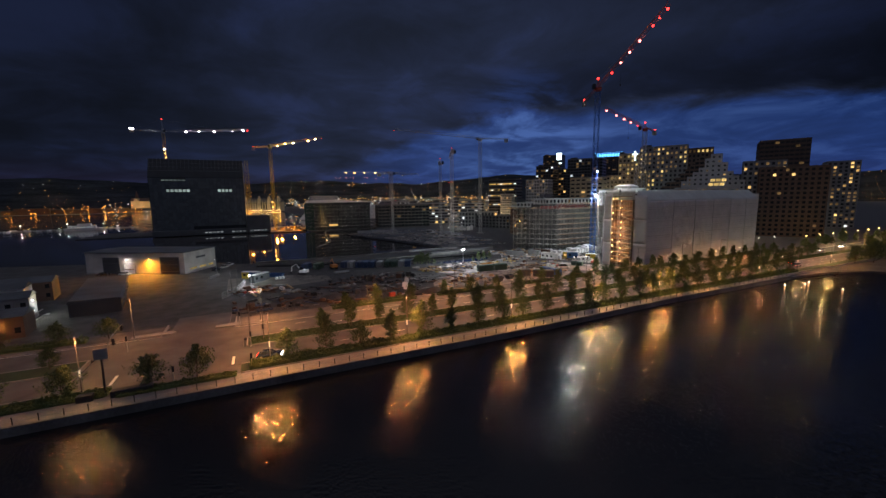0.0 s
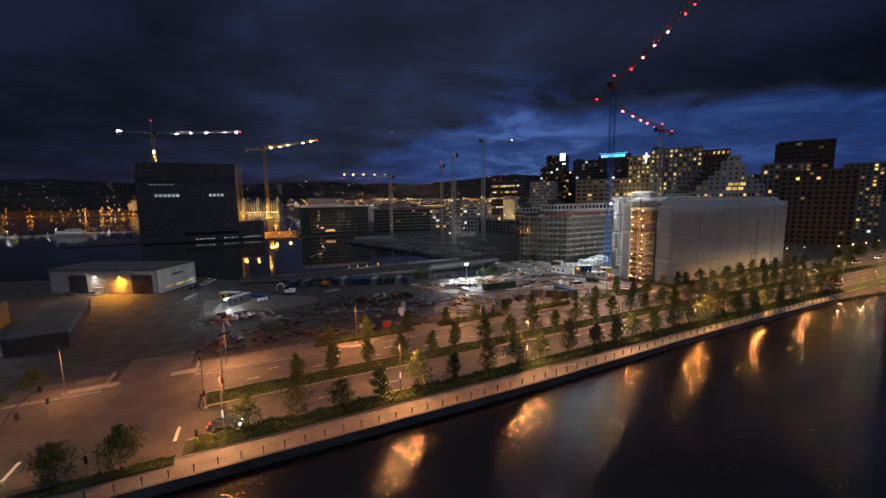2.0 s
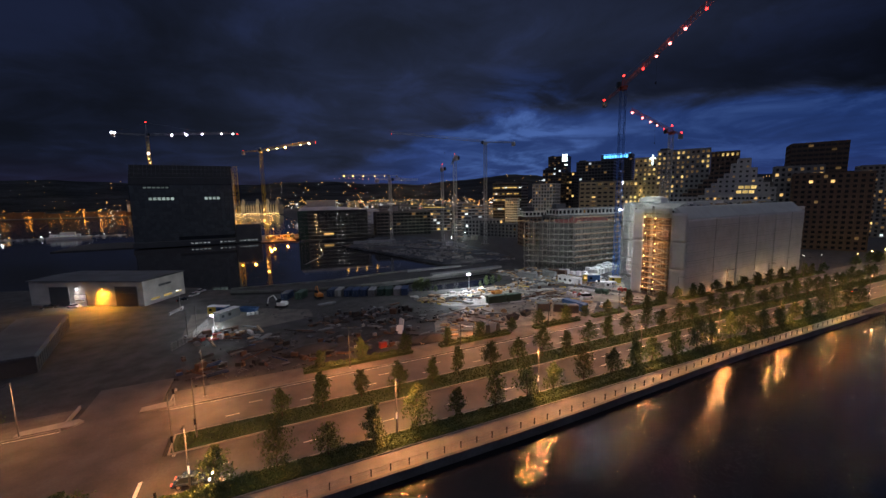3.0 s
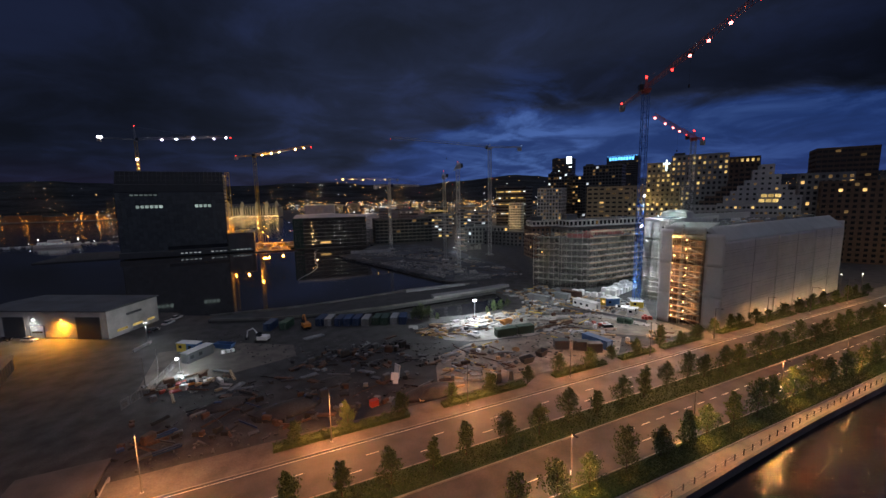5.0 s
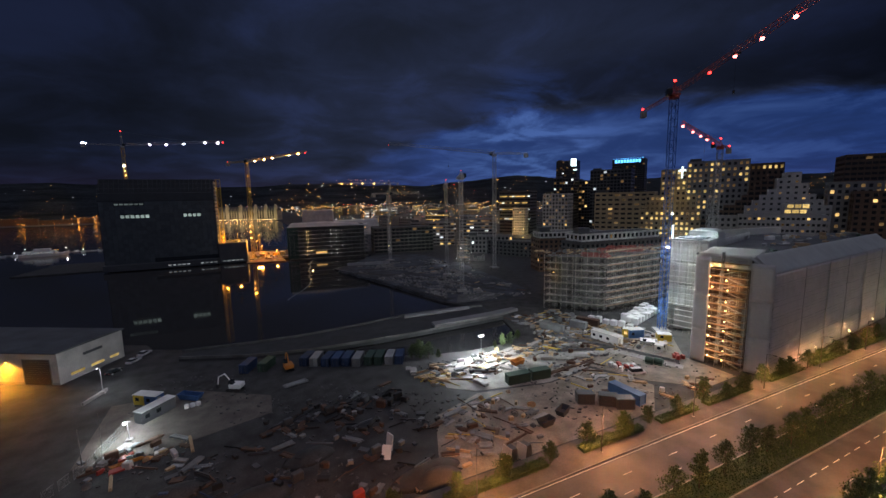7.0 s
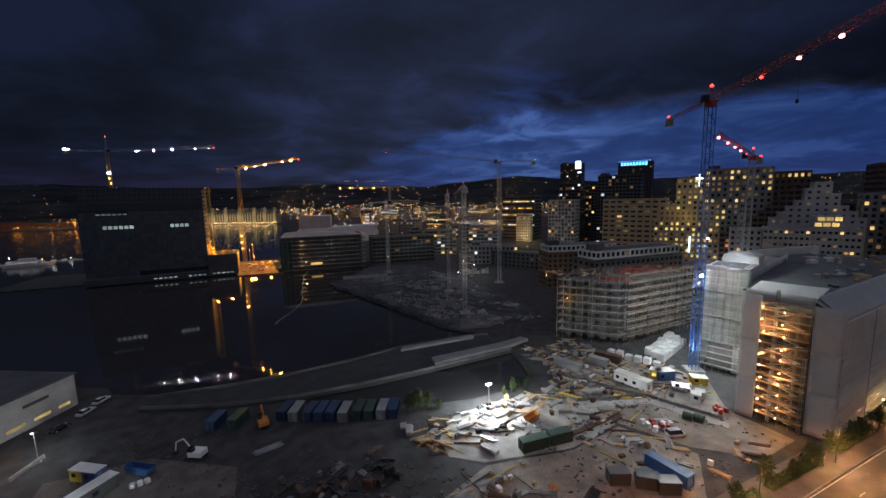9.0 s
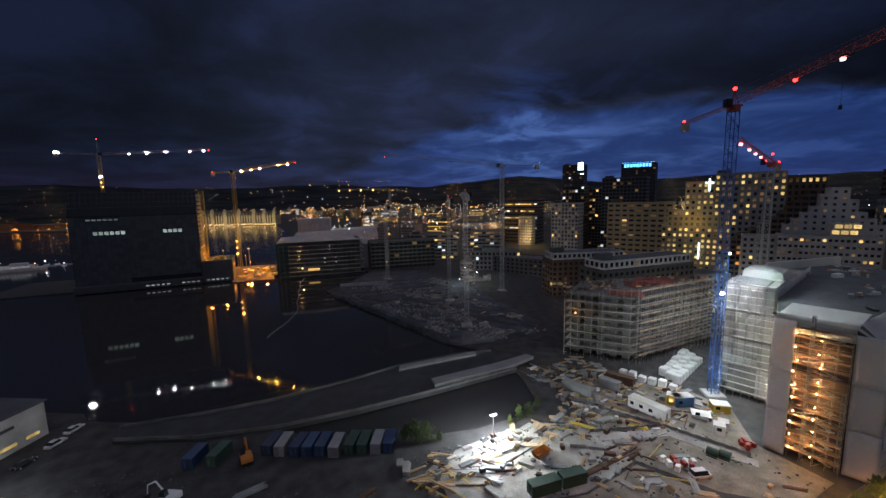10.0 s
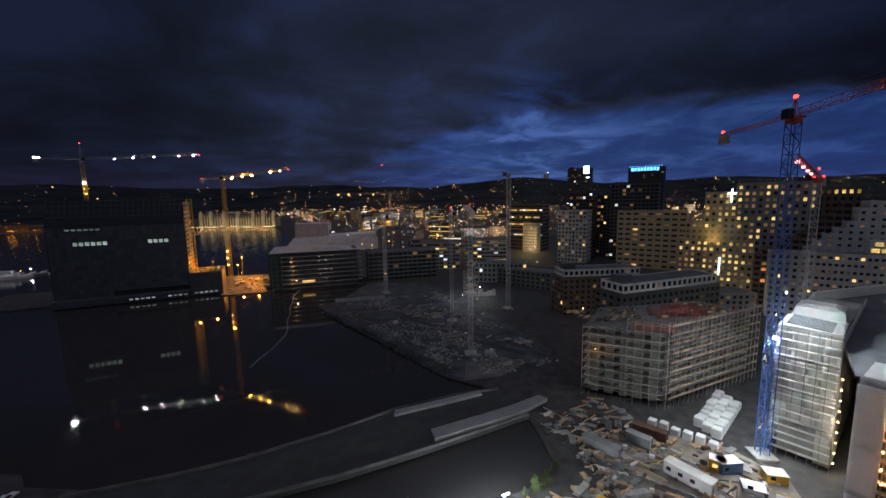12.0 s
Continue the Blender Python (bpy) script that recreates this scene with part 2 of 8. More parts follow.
WAVE = 0.058
M = dict(
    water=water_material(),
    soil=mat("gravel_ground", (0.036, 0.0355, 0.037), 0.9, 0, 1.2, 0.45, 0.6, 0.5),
    asphalt=mat("worn_asphalt", (0.085, 0.078, 0.075), 0.8, 0, 1.0, 0.22, 0.25, 0.3),
    bridge_deck=mat("dark_asphalt", (0.034, 0.036, 0.040), 0.85, 0, 1.0, 0.2, 0.2, 0.3),
    sand=mat("floodlit_pale_gravel", (0.30, 0.285, 0.265), 0.9, 0, 1.2, 0.3, 0.5, 0.35),
    brown_gravel=mat("brown_compacted_gravel", (0.19, 0.165, 0.14), 0.9, 0, 1.2, 0.35, 0.5, 0.4),
    verge=mat("worn_verge_and_lamp_pool", (0.11, 0.095, 0.085), 0.85, 0, 1.2, 0.3, 0.3, 0.35),
    paving=mat("granite_paving", (0.135, 0.12, 0.11), 0.75, 0, 1.5, 0.2, 0.2, 0.25),
    kerb=mat("granite_kerb", (0.22, 0.205, 0.19), 0.7, 0, 2.0, 0.2, 0.2, 0.2),
    paint=mat("road_paint", (0.70, 0.68, 0.62), 0.6, 0, 3.0, 0.3, 0.1, 0.2),
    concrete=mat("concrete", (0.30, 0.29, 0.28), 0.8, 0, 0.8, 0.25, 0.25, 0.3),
    dark_concrete=mat("dark_grey_concrete", (0.09, 0.09, 0.09), 0.75, 0, 0.8, 0.3, 0.3, 0.4),
    grass=leafy("grass", (0.022, 0.052, 0.010), (0.045, 0.080, 0.016)),
    turf=mat("turf", (0.024, 0.042, 0.012), 0.9, 0, 2.0, 0.4, 0.5, 0.3),
    hedge=leafy("hedge_leaves", (0.030, 0.058, 0.014), (0.075, 0.105, 0.022)),
    leaf=leafy("tree_leaves", (0.030, 0.060, 0.018), (0.085, 0.115, 0.028)),
    bark=mat("bark", (0.10, 0.075, 0.055), 0.9, 0, 4, 0.3, 0.5, 0.2),
    galv=mat("galvanised_steel", (0.42, 0.42, 0.42), 0.45, 0.7, 2.0, 0.15, 0.05, 0.2),
    pole=mat("painted_pole", (0.11, 0.105, 0.10), 0.5, 0.0, 2.0, 0.15, 0.05, 0.2),
    black=mat("black_metal", (0.03, 0.03, 0.032), 0.5, 0.3, 2.0, 0.2, 0.05, 0.2),
    board=mat("scaffold_boards", (0.36, 0.235, 0.145), 0.8, 0, 2.0, 0.3, 0.2, 0.25, 0.25),
    pale_board=mat("pale_scaffold_boards", (0.36, 0.275, 0.20), 0.85, 0, 2.0, 0.3, 0.2, 0.25, 0.25),
    grey_board=mat("dull_green_scaffold_boards", (0.13, 0.14, 0.11), 0.85, 0, 2.0, 0.3, 0.2, 0.25, 0.25),
    tube=mat("scaffold_tube", (0.38, 0.355, 0.325), 0.4, 0.5, 2.0, 0.15, 0.0, 0.15),
    net=mat("scaffold_net", (0.30, 0.29, 0.27), 0.9, 0, 2.0, 0.2, 0.1, 0.2),
    tarp=mat("white_tarpaulin", (0.60, 0.57, 0.60), 0.55, 0, 0.7, 0.10, 0.25, 0.16, 0.07),
    tarp2=mat("white_sheeting", (0.58, 0.60, 0.59), 0.45, 0, 0.9, 0.10, 0.3, 0.15, 0.08),
    timber=mat("sawn_timber", (0.42, 0.29, 0.17), 0.8, 0, 2.5, 0.25, 0.2, 0.2, 0.25),
    rust=mat("rusty_steel", (0.115, 0.068, 0.048), 0.8, 0.2, 2.0, 0.4, 0.2, 0.3, 0.25),
    steel=mat("grey_steel", (0.22, 0.23, 0.24), 0.5, 0.5, 2.0, 0.25, 0.1, 0.25, 0.2),
    crane_blue=mat("crane_blue_paint", (0.045, 0.13, 0.42), 0.45, 0.0, 1.5, 0.15, 0.0, 0.2),
    crane_red=mat("crane_red_paint", (0.42, 0.07, 0.045), 0.45, 0.0, 1.5, 0.15, 0.0, 0.2),
    crane_grey=mat("crane_grey_paint", (0.40, 0.40, 0.41), 0.5, 0.2, 1.5, 0.15, 0.0, 0.2),
    crane_yellow=mat("crane_yellow_paint", (0.55, 0.36, 0.05), 0.5, 0.0, 1.5, 0.15, 0.0, 0.2),
    glass=mat("dark_glass", (0.02, 0.024, 0.03), 0.12, 0.0, 1.0, 0.2, 0.0, 0.2, 0.3),
    metal_dark=mat("dark_cladding", (0.075, 0.08, 0.09), 0.45, 0.3, 0.8, 0.12, 0.05, 0.15, 0.15),
    munch=mat("grey_aluminium_cladding", (0.085, 0.10, 0.115), 0.4, 0.4, 0.6, 0.15, 0.05, 0.2, 0.2),
    brick=mat("dark_brick", (0.10, 0.065, 0.05), 0.85, 0, 1.2, 0.25, 0.2, 0.2),
    plaster=mat("pale_render", (0.50, 0.50, 0.50), 0.8, 0, 1.0, 0.12, 0.1, 0.15),
    beige=mat("beige_stone", (0.42, 0.34, 0.22), 0.8, 0, 1.0, 0.2, 0.1, 0.15),
    grey_stone=mat("grey_stone", (0.20, 0.20, 0.21), 0.8, 0, 1.0, 0.2, 0.1, 0.15),
    corrugated=mat("pale_sheet_cladding", (0.52, 0.50, 0.48), 0.55, 0.1, 1.0, 0.1, 0.05, 0.2),
    roof=mat("roof_felt", (0.07, 0.075, 0.085), 0.85, 0, 0.8, 0.25, 0.2, 0.25),
    white=mat("white_plastic", (0.72, 0.72, 0.72), 0.5, 0, 1.0, 0.08, 0.1, 0.15, 0.12),
    navy=mat("toned_down_blue_paint", (0.022, 0.05, 0.12), 0.55, 0, 1.0, 0.2, 0.1, 0.3, 0.3),
    blue=mat("blue_paint", (0.05, 0.13, 0.33), 0.5, 0, 1.0, 0.15, 0.1, 0.25, 0.3),
    green=mat("dark_green_paint", (0.035, 0.075, 0.055), 0.55, 0, 1.0, 0.15, 0.1, 0.25, 0.2),
    yellow=mat("yellow_paint", (0.62, 0.42, 0.05), 0.5, 0, 1.0, 0.15, 0.05, 0.2, 0.1),
    orange=mat("orange_paint", (0.50, 0.18, 0.03), 0.5, 0, 1.0, 0.15, 0.05, 0.2, 0.1),
    red=mat("red_paint", (0.38, 0.05, 0.035), 0.5, 0, 1.0, 0.15, 0.05, 0.2, 0.2),
    grey=mat("grey_paint", (0.25, 0.26, 0.27), 0.55, 0, 1.0, 0.15, 0.1, 0.25, 0.3),
    rubber=mat("rubber", (0.02, 0.02, 0.02), 0.85, 0, 2.0, 0.2, 0.1, 0.2),
    car_paint=mat("dark_car_paint", (0.03, 0.033, 0.04), 0.25, 0.4, 1.0, 0.1, 0.0, 0.1, 0.1, 0.8),
    car_white=mat("white_car_paint", (0.65, 0.65, 0.66), 0.3, 0.0, 1.0, 0.05, 0.0, 0.1, 0.1, 0.8),
    hill=mat("wooded_hill", (0.030, 0.034, 0.040), 0.95, 0, 0.02, 0.4, 0.0, 0.4, gloss=0.0),
    lit_warm=glowing("lit_room_warm", (1.0, 0.60, 0.20), 1.0, 0.6),
    lit_yellow=glowing("lit_room_yellow", (1.0, 0.68, 0.23), 0.62, 0.7),
    lit_cool=glowing("lit_room_cool", (0.85, 0.95, 1.0), 0.9, 0.5),
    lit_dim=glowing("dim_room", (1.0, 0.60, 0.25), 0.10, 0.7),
    bulb_warm=glowing("warm_bulb", (1.0, 0.58, 0.22), 16),
    bulb_white=glowing("white_bulb", (0.92, 0.97, 1.0), 40),
    bulb_red=glowing("red_bulb", (1.0, 0.03, 0.025), 7),
    bulb_pink=glowing("pale_red_bulb", (1.0, 0.20, 0.18), 9),
    bulb_orange=glowing("orange_bulb", (1.0, 0.50, 0.12), 14),
    city_warm=glowing("city_lamp_warm", (1.0, 0.48, 0.13), 8.0),
    city_white=glowing("city_lamp_white", (0.9, 0.95, 1.0), 7.5),
    city_red=glowing("city_lamp_red", (1.0, 0.06, 0.05), 6),
    jib_white=glowing("jib_lamp_white", (0.92, 0.97, 1.0), 420),
    jib_orange=glowing("jib_lamp_orange", (1.0, 0.52, 0.12), 600),
    lit_low=glowing("lit_quay_window", (0.85, 0.95, 1.0), 0.22, 0.5),
    pale_stone=mat("pale_stone", (0.33, 0.33, 0.35), 0.8, 0, 1.0, 0.15, 0.1, 0.15),
    crushed=mat("crushed_stone", (0.046, 0.053, 0.067), 0.9, 0, 0.5, 0.35, 0.5, 0.6),
    shade_tone=mat("dark_shade_tone", (0.022, 0.022, 0.024), 0.8, 0, 0.8, 0.3, 0.3, 0.3),
    form_red=mat("red_brown_formwork", (0.19, 0.055, 0.05), 0.7, 0, 1.5, 0.3, 0.1, 0.3, 0.35),
    sheet_line=mat("grey_sheet_line", (0.40, 0.38, 0.40), 0.8, 0, 1.5, 0.2, 0.1, 0.2),
    sleeve=glowing("lamp_sleeve", (1.0, 0.86, 0.62), 0.9),
    sign_blue=glowing("blue_sign", (0.10, 0.45, 1.0), 3.0),
    sign_white=glowing("white_sign", (0.75, 0.95, 1.0), 3.0),
    floodlit=mat("floodlit_stone", (0.42, 0.38, 0.28), 0.8, 0, 0.3, 0.2, 0.1, 0.2),
)

for key in ("tarp", "tarp2"):
    nt = M[key].node_tree
    through_light, mixed = nt.nodes.new("ShaderNodeBsdfTranslucent"), nt.nodes.new("ShaderNodeMixShader")
    through_light.inputs["Color"].default_value = (0.78, 0.75, 0.72, 1)
    mixed.inputs[0].default_value = 0.38
    nt.links.new(nt.nodes["Principled BSDF"].outputs[0], mixed.inputs[1])
    nt.links.new(through_light.outputs[0], mixed.inputs[2])
    nt.links.new(mixed.outputs[0], nt.nodes["Material Output"].inputs[0])


# ---- building tools ----
class MB:
    """Gathers vertices and faces of one mesh."""

    def __init__(self):
        self.v, self.f = [], []

    def add(self, vs, fs):
        o = len(self.v)
        self.v += [tuple(p) for p in vs]
        self.f += [tuple(o + i for i in f) for f in fs]
        return self

    def box(self, x0, y0, z0, x1, y1, z1):
        return self.add([(x0, y0, z0), (x1, y0, z0), (x1, y1, z0), (x0, y1, z0), (x0, y0, z1), (x1, y0, z1), (x1, y1, z1), (x0, y1, z1)],
                        [(0, 3, 2, 1), (4, 5, 6, 7), (0, 1, 5, 4), (1, 2, 6, 5), (2, 3, 7, 6), (3, 0, 4, 7)])

    def bevel_box(self, x0, y0, z0, x1, y1, z1, b):
        """A box whose upright edges and top rim are cut off."""
        ring = lambda i, z: [(x0 + i + b, y0 + i, z), (x1 - i - b, y0 + i, z), (x1 - i, y0 + i + b, z), (x1 - i, y1 - i - b, z), (x1 - i - b, y1 - i, z), (x0 + i + b, y1 - i, z), (x0 + i, y1 - i - b, z), (x0 + i, y0 + i + b, z)]
        return self.loft([ring(0, z0), ring(0, z1 - b), ring(b, z1)])

    def loft(self, rings, caps=True):
        n = len(rings[0])
        vs = [p for r in rings for p in r]
        fs = []
        for k in range(len(rings) - 1):
            for i in range(n):
                j = (i + 1) % n
                fs.append((k * n + i, k * n + j, (k + 1) * n + j, (k + 1) * n + i))
        if caps:
            fs.append(tuple(reversed(range(n))))
            fs.append(tuple((len(rings) - 1) * n + i for i in range(n)))
        return self.add(vs, fs)

    def tube(self, p, q, r, n=4, r2=None):
        p, q = Vector(p), Vector(q)
        d = q - p
        if d.length < 1e-6:
            return self
        d.normalize()
        a = d.orthogonal().normalized() if abs(d.z) < 0.99 else Vector((1, 0, 0))
        c = d.cross(a)
        r2 = r if r2 is None else r2
        ang = [2 * math.pi * (i + 0.5) / n for i in range(n)]
        return self.loft([[p + (a * math.cos(t) + c * math.sin(t)) * r for t in ang], [q + (a * math.cos(t) + c * math.sin(t)) * r2 for t in ang]])

    def prism(self, pts, z0, z1):
        """An upright prism over a convex outline."""
        return self.loft([[(x, y, z0) for x, y in pts], [(x, y, z1) for x, y in pts]])

    def ball(self, c, r, seg=8, rings=5, sz=1.0):
        c = Vector(c)
        rows = []
        for k in range(1, rings):
            t = math.pi * k / rings
            rows.append([c + Vector((math.sin(t) * math.cos(2 * math.pi * i / seg), math.sin(t) * math.sin(2 * math.pi * i / seg), -math.cos(t) * sz)) * r for i in range(seg)])
        return self.loft(rows)

    def mesh(self, name, material, smooth=False):
        me = bpy.data.meshes.new(name)
        me.from_pydata(self.v, [], self.f)
        me.materials.append(material)
        if smooth:
            me.shade_smooth()
        return me


def part(name, mb, material, parent, label="", smooth=False, at=None):
    me = mb if isinstance(mb, bpy.types.Mesh) else mb.mesh(name, material, smooth)
    ob = new(name, me)
    ob.parent = parent
    if at is not None:
        ob.matrix_basis = at
    return tagged(ob, label)


def thing(name, label, category, x, y, z=0.0, rot=0.0, group="", kind=""):
    ob = new(name)
    ob.empty_display_size = 0.2
    ob.matrix_basis = pose(x, y, z, 0, 0, rot)
    return tagged(ob, label, category, group, kind)


def solo(name, mb, material, label, category, m, group="", kind="", smooth=False):
    me = mb if isinstance(mb, bpy.types.Mesh) else mb.mesh(name, material, smooth)
    ob = new(name, me)
    ob.matrix_basis = m
    return tagged(ob, label, category, group, kind)


def lamp(parent, x, y, z, power, colour, radius=0.3, spread=160, aim=(0, 0, -1)):
    """A real luminaire's light: a disc that shines along aim."""
    d = bpy.data.lights.new("luminaire_light", "AREA")
    d.shape, d.size, d.energy, d.color, d.spread = "DISK", radius * 2, power, colour, radians(spread)
    ob = new("luminaire_light", d)
    ob.parent = parent
    ob.matrix_basis = Matrix.Translation((x, y, z)) @ Vector(aim).to_track_quat("-Z", "Y").to_matrix().to_4x4()
    return ob


def bulb_light(parent, x, y, z, power, colour, radius=0.15):
    d = bpy.data.lights.new("bulb_light", "POINT")
    d.energy, d.color, d.shadow_soft_size = power, colour, radius
    ob = new("bulb_light", d)
    ob.parent = parent
    ob.matrix_basis = Matrix.Translation((x, y, z))
    return ob


SITE = -0.5     # level of the building site; the avenue lies at 0
SEA = -1.2
rnd = random.Random(7)
from mathutils.geometry import tessellate_polygon


# ---- ground, water and the avenue ----
def quay_y(x):
    """The line of the quay: straight, then swinging out and back round the bay."""
    s = min(max((x - 40) / 80, 0), 1)
    return 69.7 + 2.2 * s * s * (3 - 2 * s)


def build_ground():
    shore = [(-260, 69.7), (40, 69.7), (80, quay_y(80)), (120, quay_y(120)), (178, 71.9), (198, 70), (214, 63), (228, 48), (240, 20), (262, -60), (520, -280),
             (4600, -900), (4600, 4700), (-4600, 4700), (-4600, 1500), (-700, 1340), (-140, 1290), (60, 1195), (80, 700), (50, 482), (-135, 486), (-140, 428), (-14, 426),
             (23, 427), (110, 404), (112, 396), (82, 352), (69.7, 343), (100.8, 221), (109, 209), (112, 187), (110, 179), (106, 168), (98.7, 162.5), (83, 162.5), (68, 166),
             (40, 181.5), (28, 189), (3, 205), (-12, 213), (-15, 219), (-56, 242.5), (-120, 262), (-260, 262)]
    mb = MB()
    tri = tessellate_polygon([[Vector((x, y, 0)) for x, y in shore]])
    mb.add([(x, y, SITE) for x, y in shore], tri)
    n = len(shore)
    mb.add([(x, y, z) for z in (SITE, -6) for x, y in shore], [(i, (i + 1) % n, n + (i + 1) % n, n + i) for i in range(n)])
    me = mb.mesh("ground", M["soil"])
    bm = bmesh.new()
    bm.from_mesh(me)
    bmesh.ops.recalc_face_normals(bm, faces=bm.faces)
    if max(bm.faces, key=lambda f: f.calc_area()).normal.z < 0:
        bmesh.ops.reverse_faces(bm, faces=bm.faces)
    bm.to_mesh(me)
    bm.free()
    ob = new("ground", me)
    tagged(ob, "bare grey gravel and earth of the harbour land", "ground", kind="structure")
    w = MB().add([(-4600, -2500, SEA), (4600, -2500, SEA), (4600, 4700, SEA), (-4600, 4700, SEA)], [(0, 1, 2, 3)])
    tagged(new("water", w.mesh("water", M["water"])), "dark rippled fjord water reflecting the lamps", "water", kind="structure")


def strip(y0, y1, x0, x1, z0, z1, step=None):
    """A slab along the avenue."""
    return MB().box(x0, y0, z0, x1, y1, z1)


def build_avenue():
    AX0, AX1 = -260, 430
    # promenade along the quay edge
    xs = [AX0] + list(range(-60, 176, 6))
    mb = MB()
    for a, b in zip(xs, xs[1:]):
        ya, yb = quay_y(a), quay_y(b)
        mb.prism([(a, ya), (b, yb), (b, 74.2), (a, 74.2)], SITE - 0.1, 0.0)
    tagged(new("pavement", mb.mesh("pavement", M["paving"])), "pale granite promenade along the quay", "pavement", kind="structure")
    mb = MB()
    for a, b in zip(xs, xs[1:]):
        ya, yb = quay_y(a), quay_y(b)
        mb.prism([(a, ya - 0.35), (b, yb - 0.35), (b, yb + 0.15), (a, ya + 0.15)], -6, 0.16)
    tagged(new("quay_wall", mb.mesh("quay_wall", M["dark_concrete"])), "dark wet concrete quay wall with a raised coping", "quay wall", kind="structure")
    # carriageways, with the junction left of the median's head
    road = MB().box(AX0, 78.4, SITE - 0.1, AX1, 87.9, -0.02).box(AX0, 93.5, SITE - 0.1, AX1, 103.4, -0.02)
    road.box(-30, 87.9, SITE - 0.1, -4.5, 93.5, -0.02).box(-20, 103.4, SITE - 0.1, -8, 118, -0.04)
    road.box(-23.5, 74.2, SITE - 0.1, -4.5, 78.4, -0.03)
    tagged(new("road", road.mesh("road", M["asphalt"])), "two worn asphalt carriageways in sodium light", "road", kind="structure")
    # planting strip, median and verge, each behind a granite kerb
    bed = MB()
    for x0, x1, y0, y1 in ((-4.5, AX1, 74.2, 78.2), (AX0, -23.5, 74.2, 78.2)):
        bed.box(x0, y0, SITE, x1, y1, 0.07)
    tagged(new("planting_bed", bed.mesh("planting_bed", M["turf"])), "low green planting bed beside the promenade", "planting bed", kind="structure")
    med = MB().box(-3.6, 88.15, SITE, AX1, 93.25, 0.12).box(AX0, 88.15, SITE, -31, 93.25, 0.12)
    tagged(new("median", med.mesh("median", M["turf"])), "grassed median strip between the carriageways", "median", kind="structure")
    verge = MB().box(-6.5, 103.65, SITE, AX1, 110.5, 0.08).box(AX0, 103.65, SITE, -21.5, 110.5, 0.08)
    tagged(new("verge", verge.mesh("verge", M["verge"])), "dark paved verge on the site side of the avenue", "verge", kind="structure")
    k = MB()
    for x0, x1, y in ((-4.5, AX1, 78.3), (AX0, -23.5, 78.3), (-4.5, AX1, 74.2)):
        k.box(x0, y - 0.1, SITE, x1, y + 0.1, 0.14)
    for x0, x1 in ((-3.9, AX1), (AX0, -30.7)):
        k.box(x0, 87.9, SITE, x1, 88.15, 0.15).box(x0, 93.25, SITE, x1, 93.5, 0.15)
    k.box(-3.9, 88.15, SITE, -3.6, 93.25, 0.15).box(-31, 88.15, SITE, -30.7, 93.25, 0.15)
    for x0, x1 in ((-6.7, AX1), (AX0, -21.3)):
        k.box(x0, 103.4, SITE, x1, 103.65, 0.15)
    k.box(-6.75, 103.65, SITE, -6.5, 112, 0.15).box(-21.5, 103.65, SITE, -21.25, 112, 0.15)
    tagged(new("kerb", k.mesh("kerb", M["kerb"])), "pale granite kerb stones", "kerb", kind="structure")
    # lane markings, lifted a little off the asphalt
    marks = thing("road_marking", "white dashed lane lines on the asphalt", "road marking", 0, 0, 0.0, kind="structure")
    dash = MB().box(0, -0.07, -0.012, 2.2, 0.07, -0.005).mesh("dash", M["paint"])
    for y, x0, gap, n in ((82.3, 2.2, 12.2, 6), (85.0, 75.2, 4.1, 40), (81.6, 75.2, 12.2, 14), (96.1, 3.0, 12.2, 20), (99.4, 6.6, 12.2, 20)):
        for i in range(n):
            part("dash", dash, M["paint"], marks, at=pose(x0 + i * gap, y, 0))
    edge = MB().box(AX0, 103.0, -0.012, -21, 103.12, -0.005).box(-6.5, 103.0, -0.012, AX1, 103.12, -0.005)
    part("edge_line", edge, M["paint"], marks)
    for x in (-6.2, -24.2):
        part("stop_line", MB().box(x, 79, -0.012, x + 0.45, 83, -0.005), M["paint"], marks)
    # pale concrete traffic islands at the mouth of the side road
    for x0, x1, y0, y1, name in ((-27, -18.6, 103.9, 106.2, "a"), (-10.8, -5.5, 104.0, 106.4, "b")):
        pts = [(x0, y0), (x1 - 1, y0), (x1, (y0 + y1) / 2), (x1 - 1, y1), (x0, y1 - 0.6)]
        solo("traffic_island", MB().prism(pts, SITE, 0.22), M["kerb"], "pale concrete traffic island at the side road", "traffic island", Matrix())


def build_railing():
    r = thing("quay_railing", "low steel post railing along the quay edge", "railing", 0, 0, 0)
    post = MB().box(-0.05, -0.05, 0, 0.05, 0.05, 1.05).box(-0.07, -0.09, 0.95, 0.07, 0.09, 1.05).mesh("post", M["black"])
    for i in range(92):
        x = -70 + 2.7 * i
        if x < 174:
            part("post", post, M["black"], r, at=pose(x, quay_y(x) + 0.7, 0))
    wire = MB()
    xs = [-70 + 5.4 * i for i in range(46)]
    for a, b in zip(xs, xs[1:]):
        if b < 175:
            for z in (0.45, 0.98):
                wire.tube((a, quay_y(a) + 0.7, z), (b, quay_y(b) + 0.7, z), 0.015, 3)
    part("cable", wire, M["galv"], r)


build_ground()
build_avenue()
build_railing()


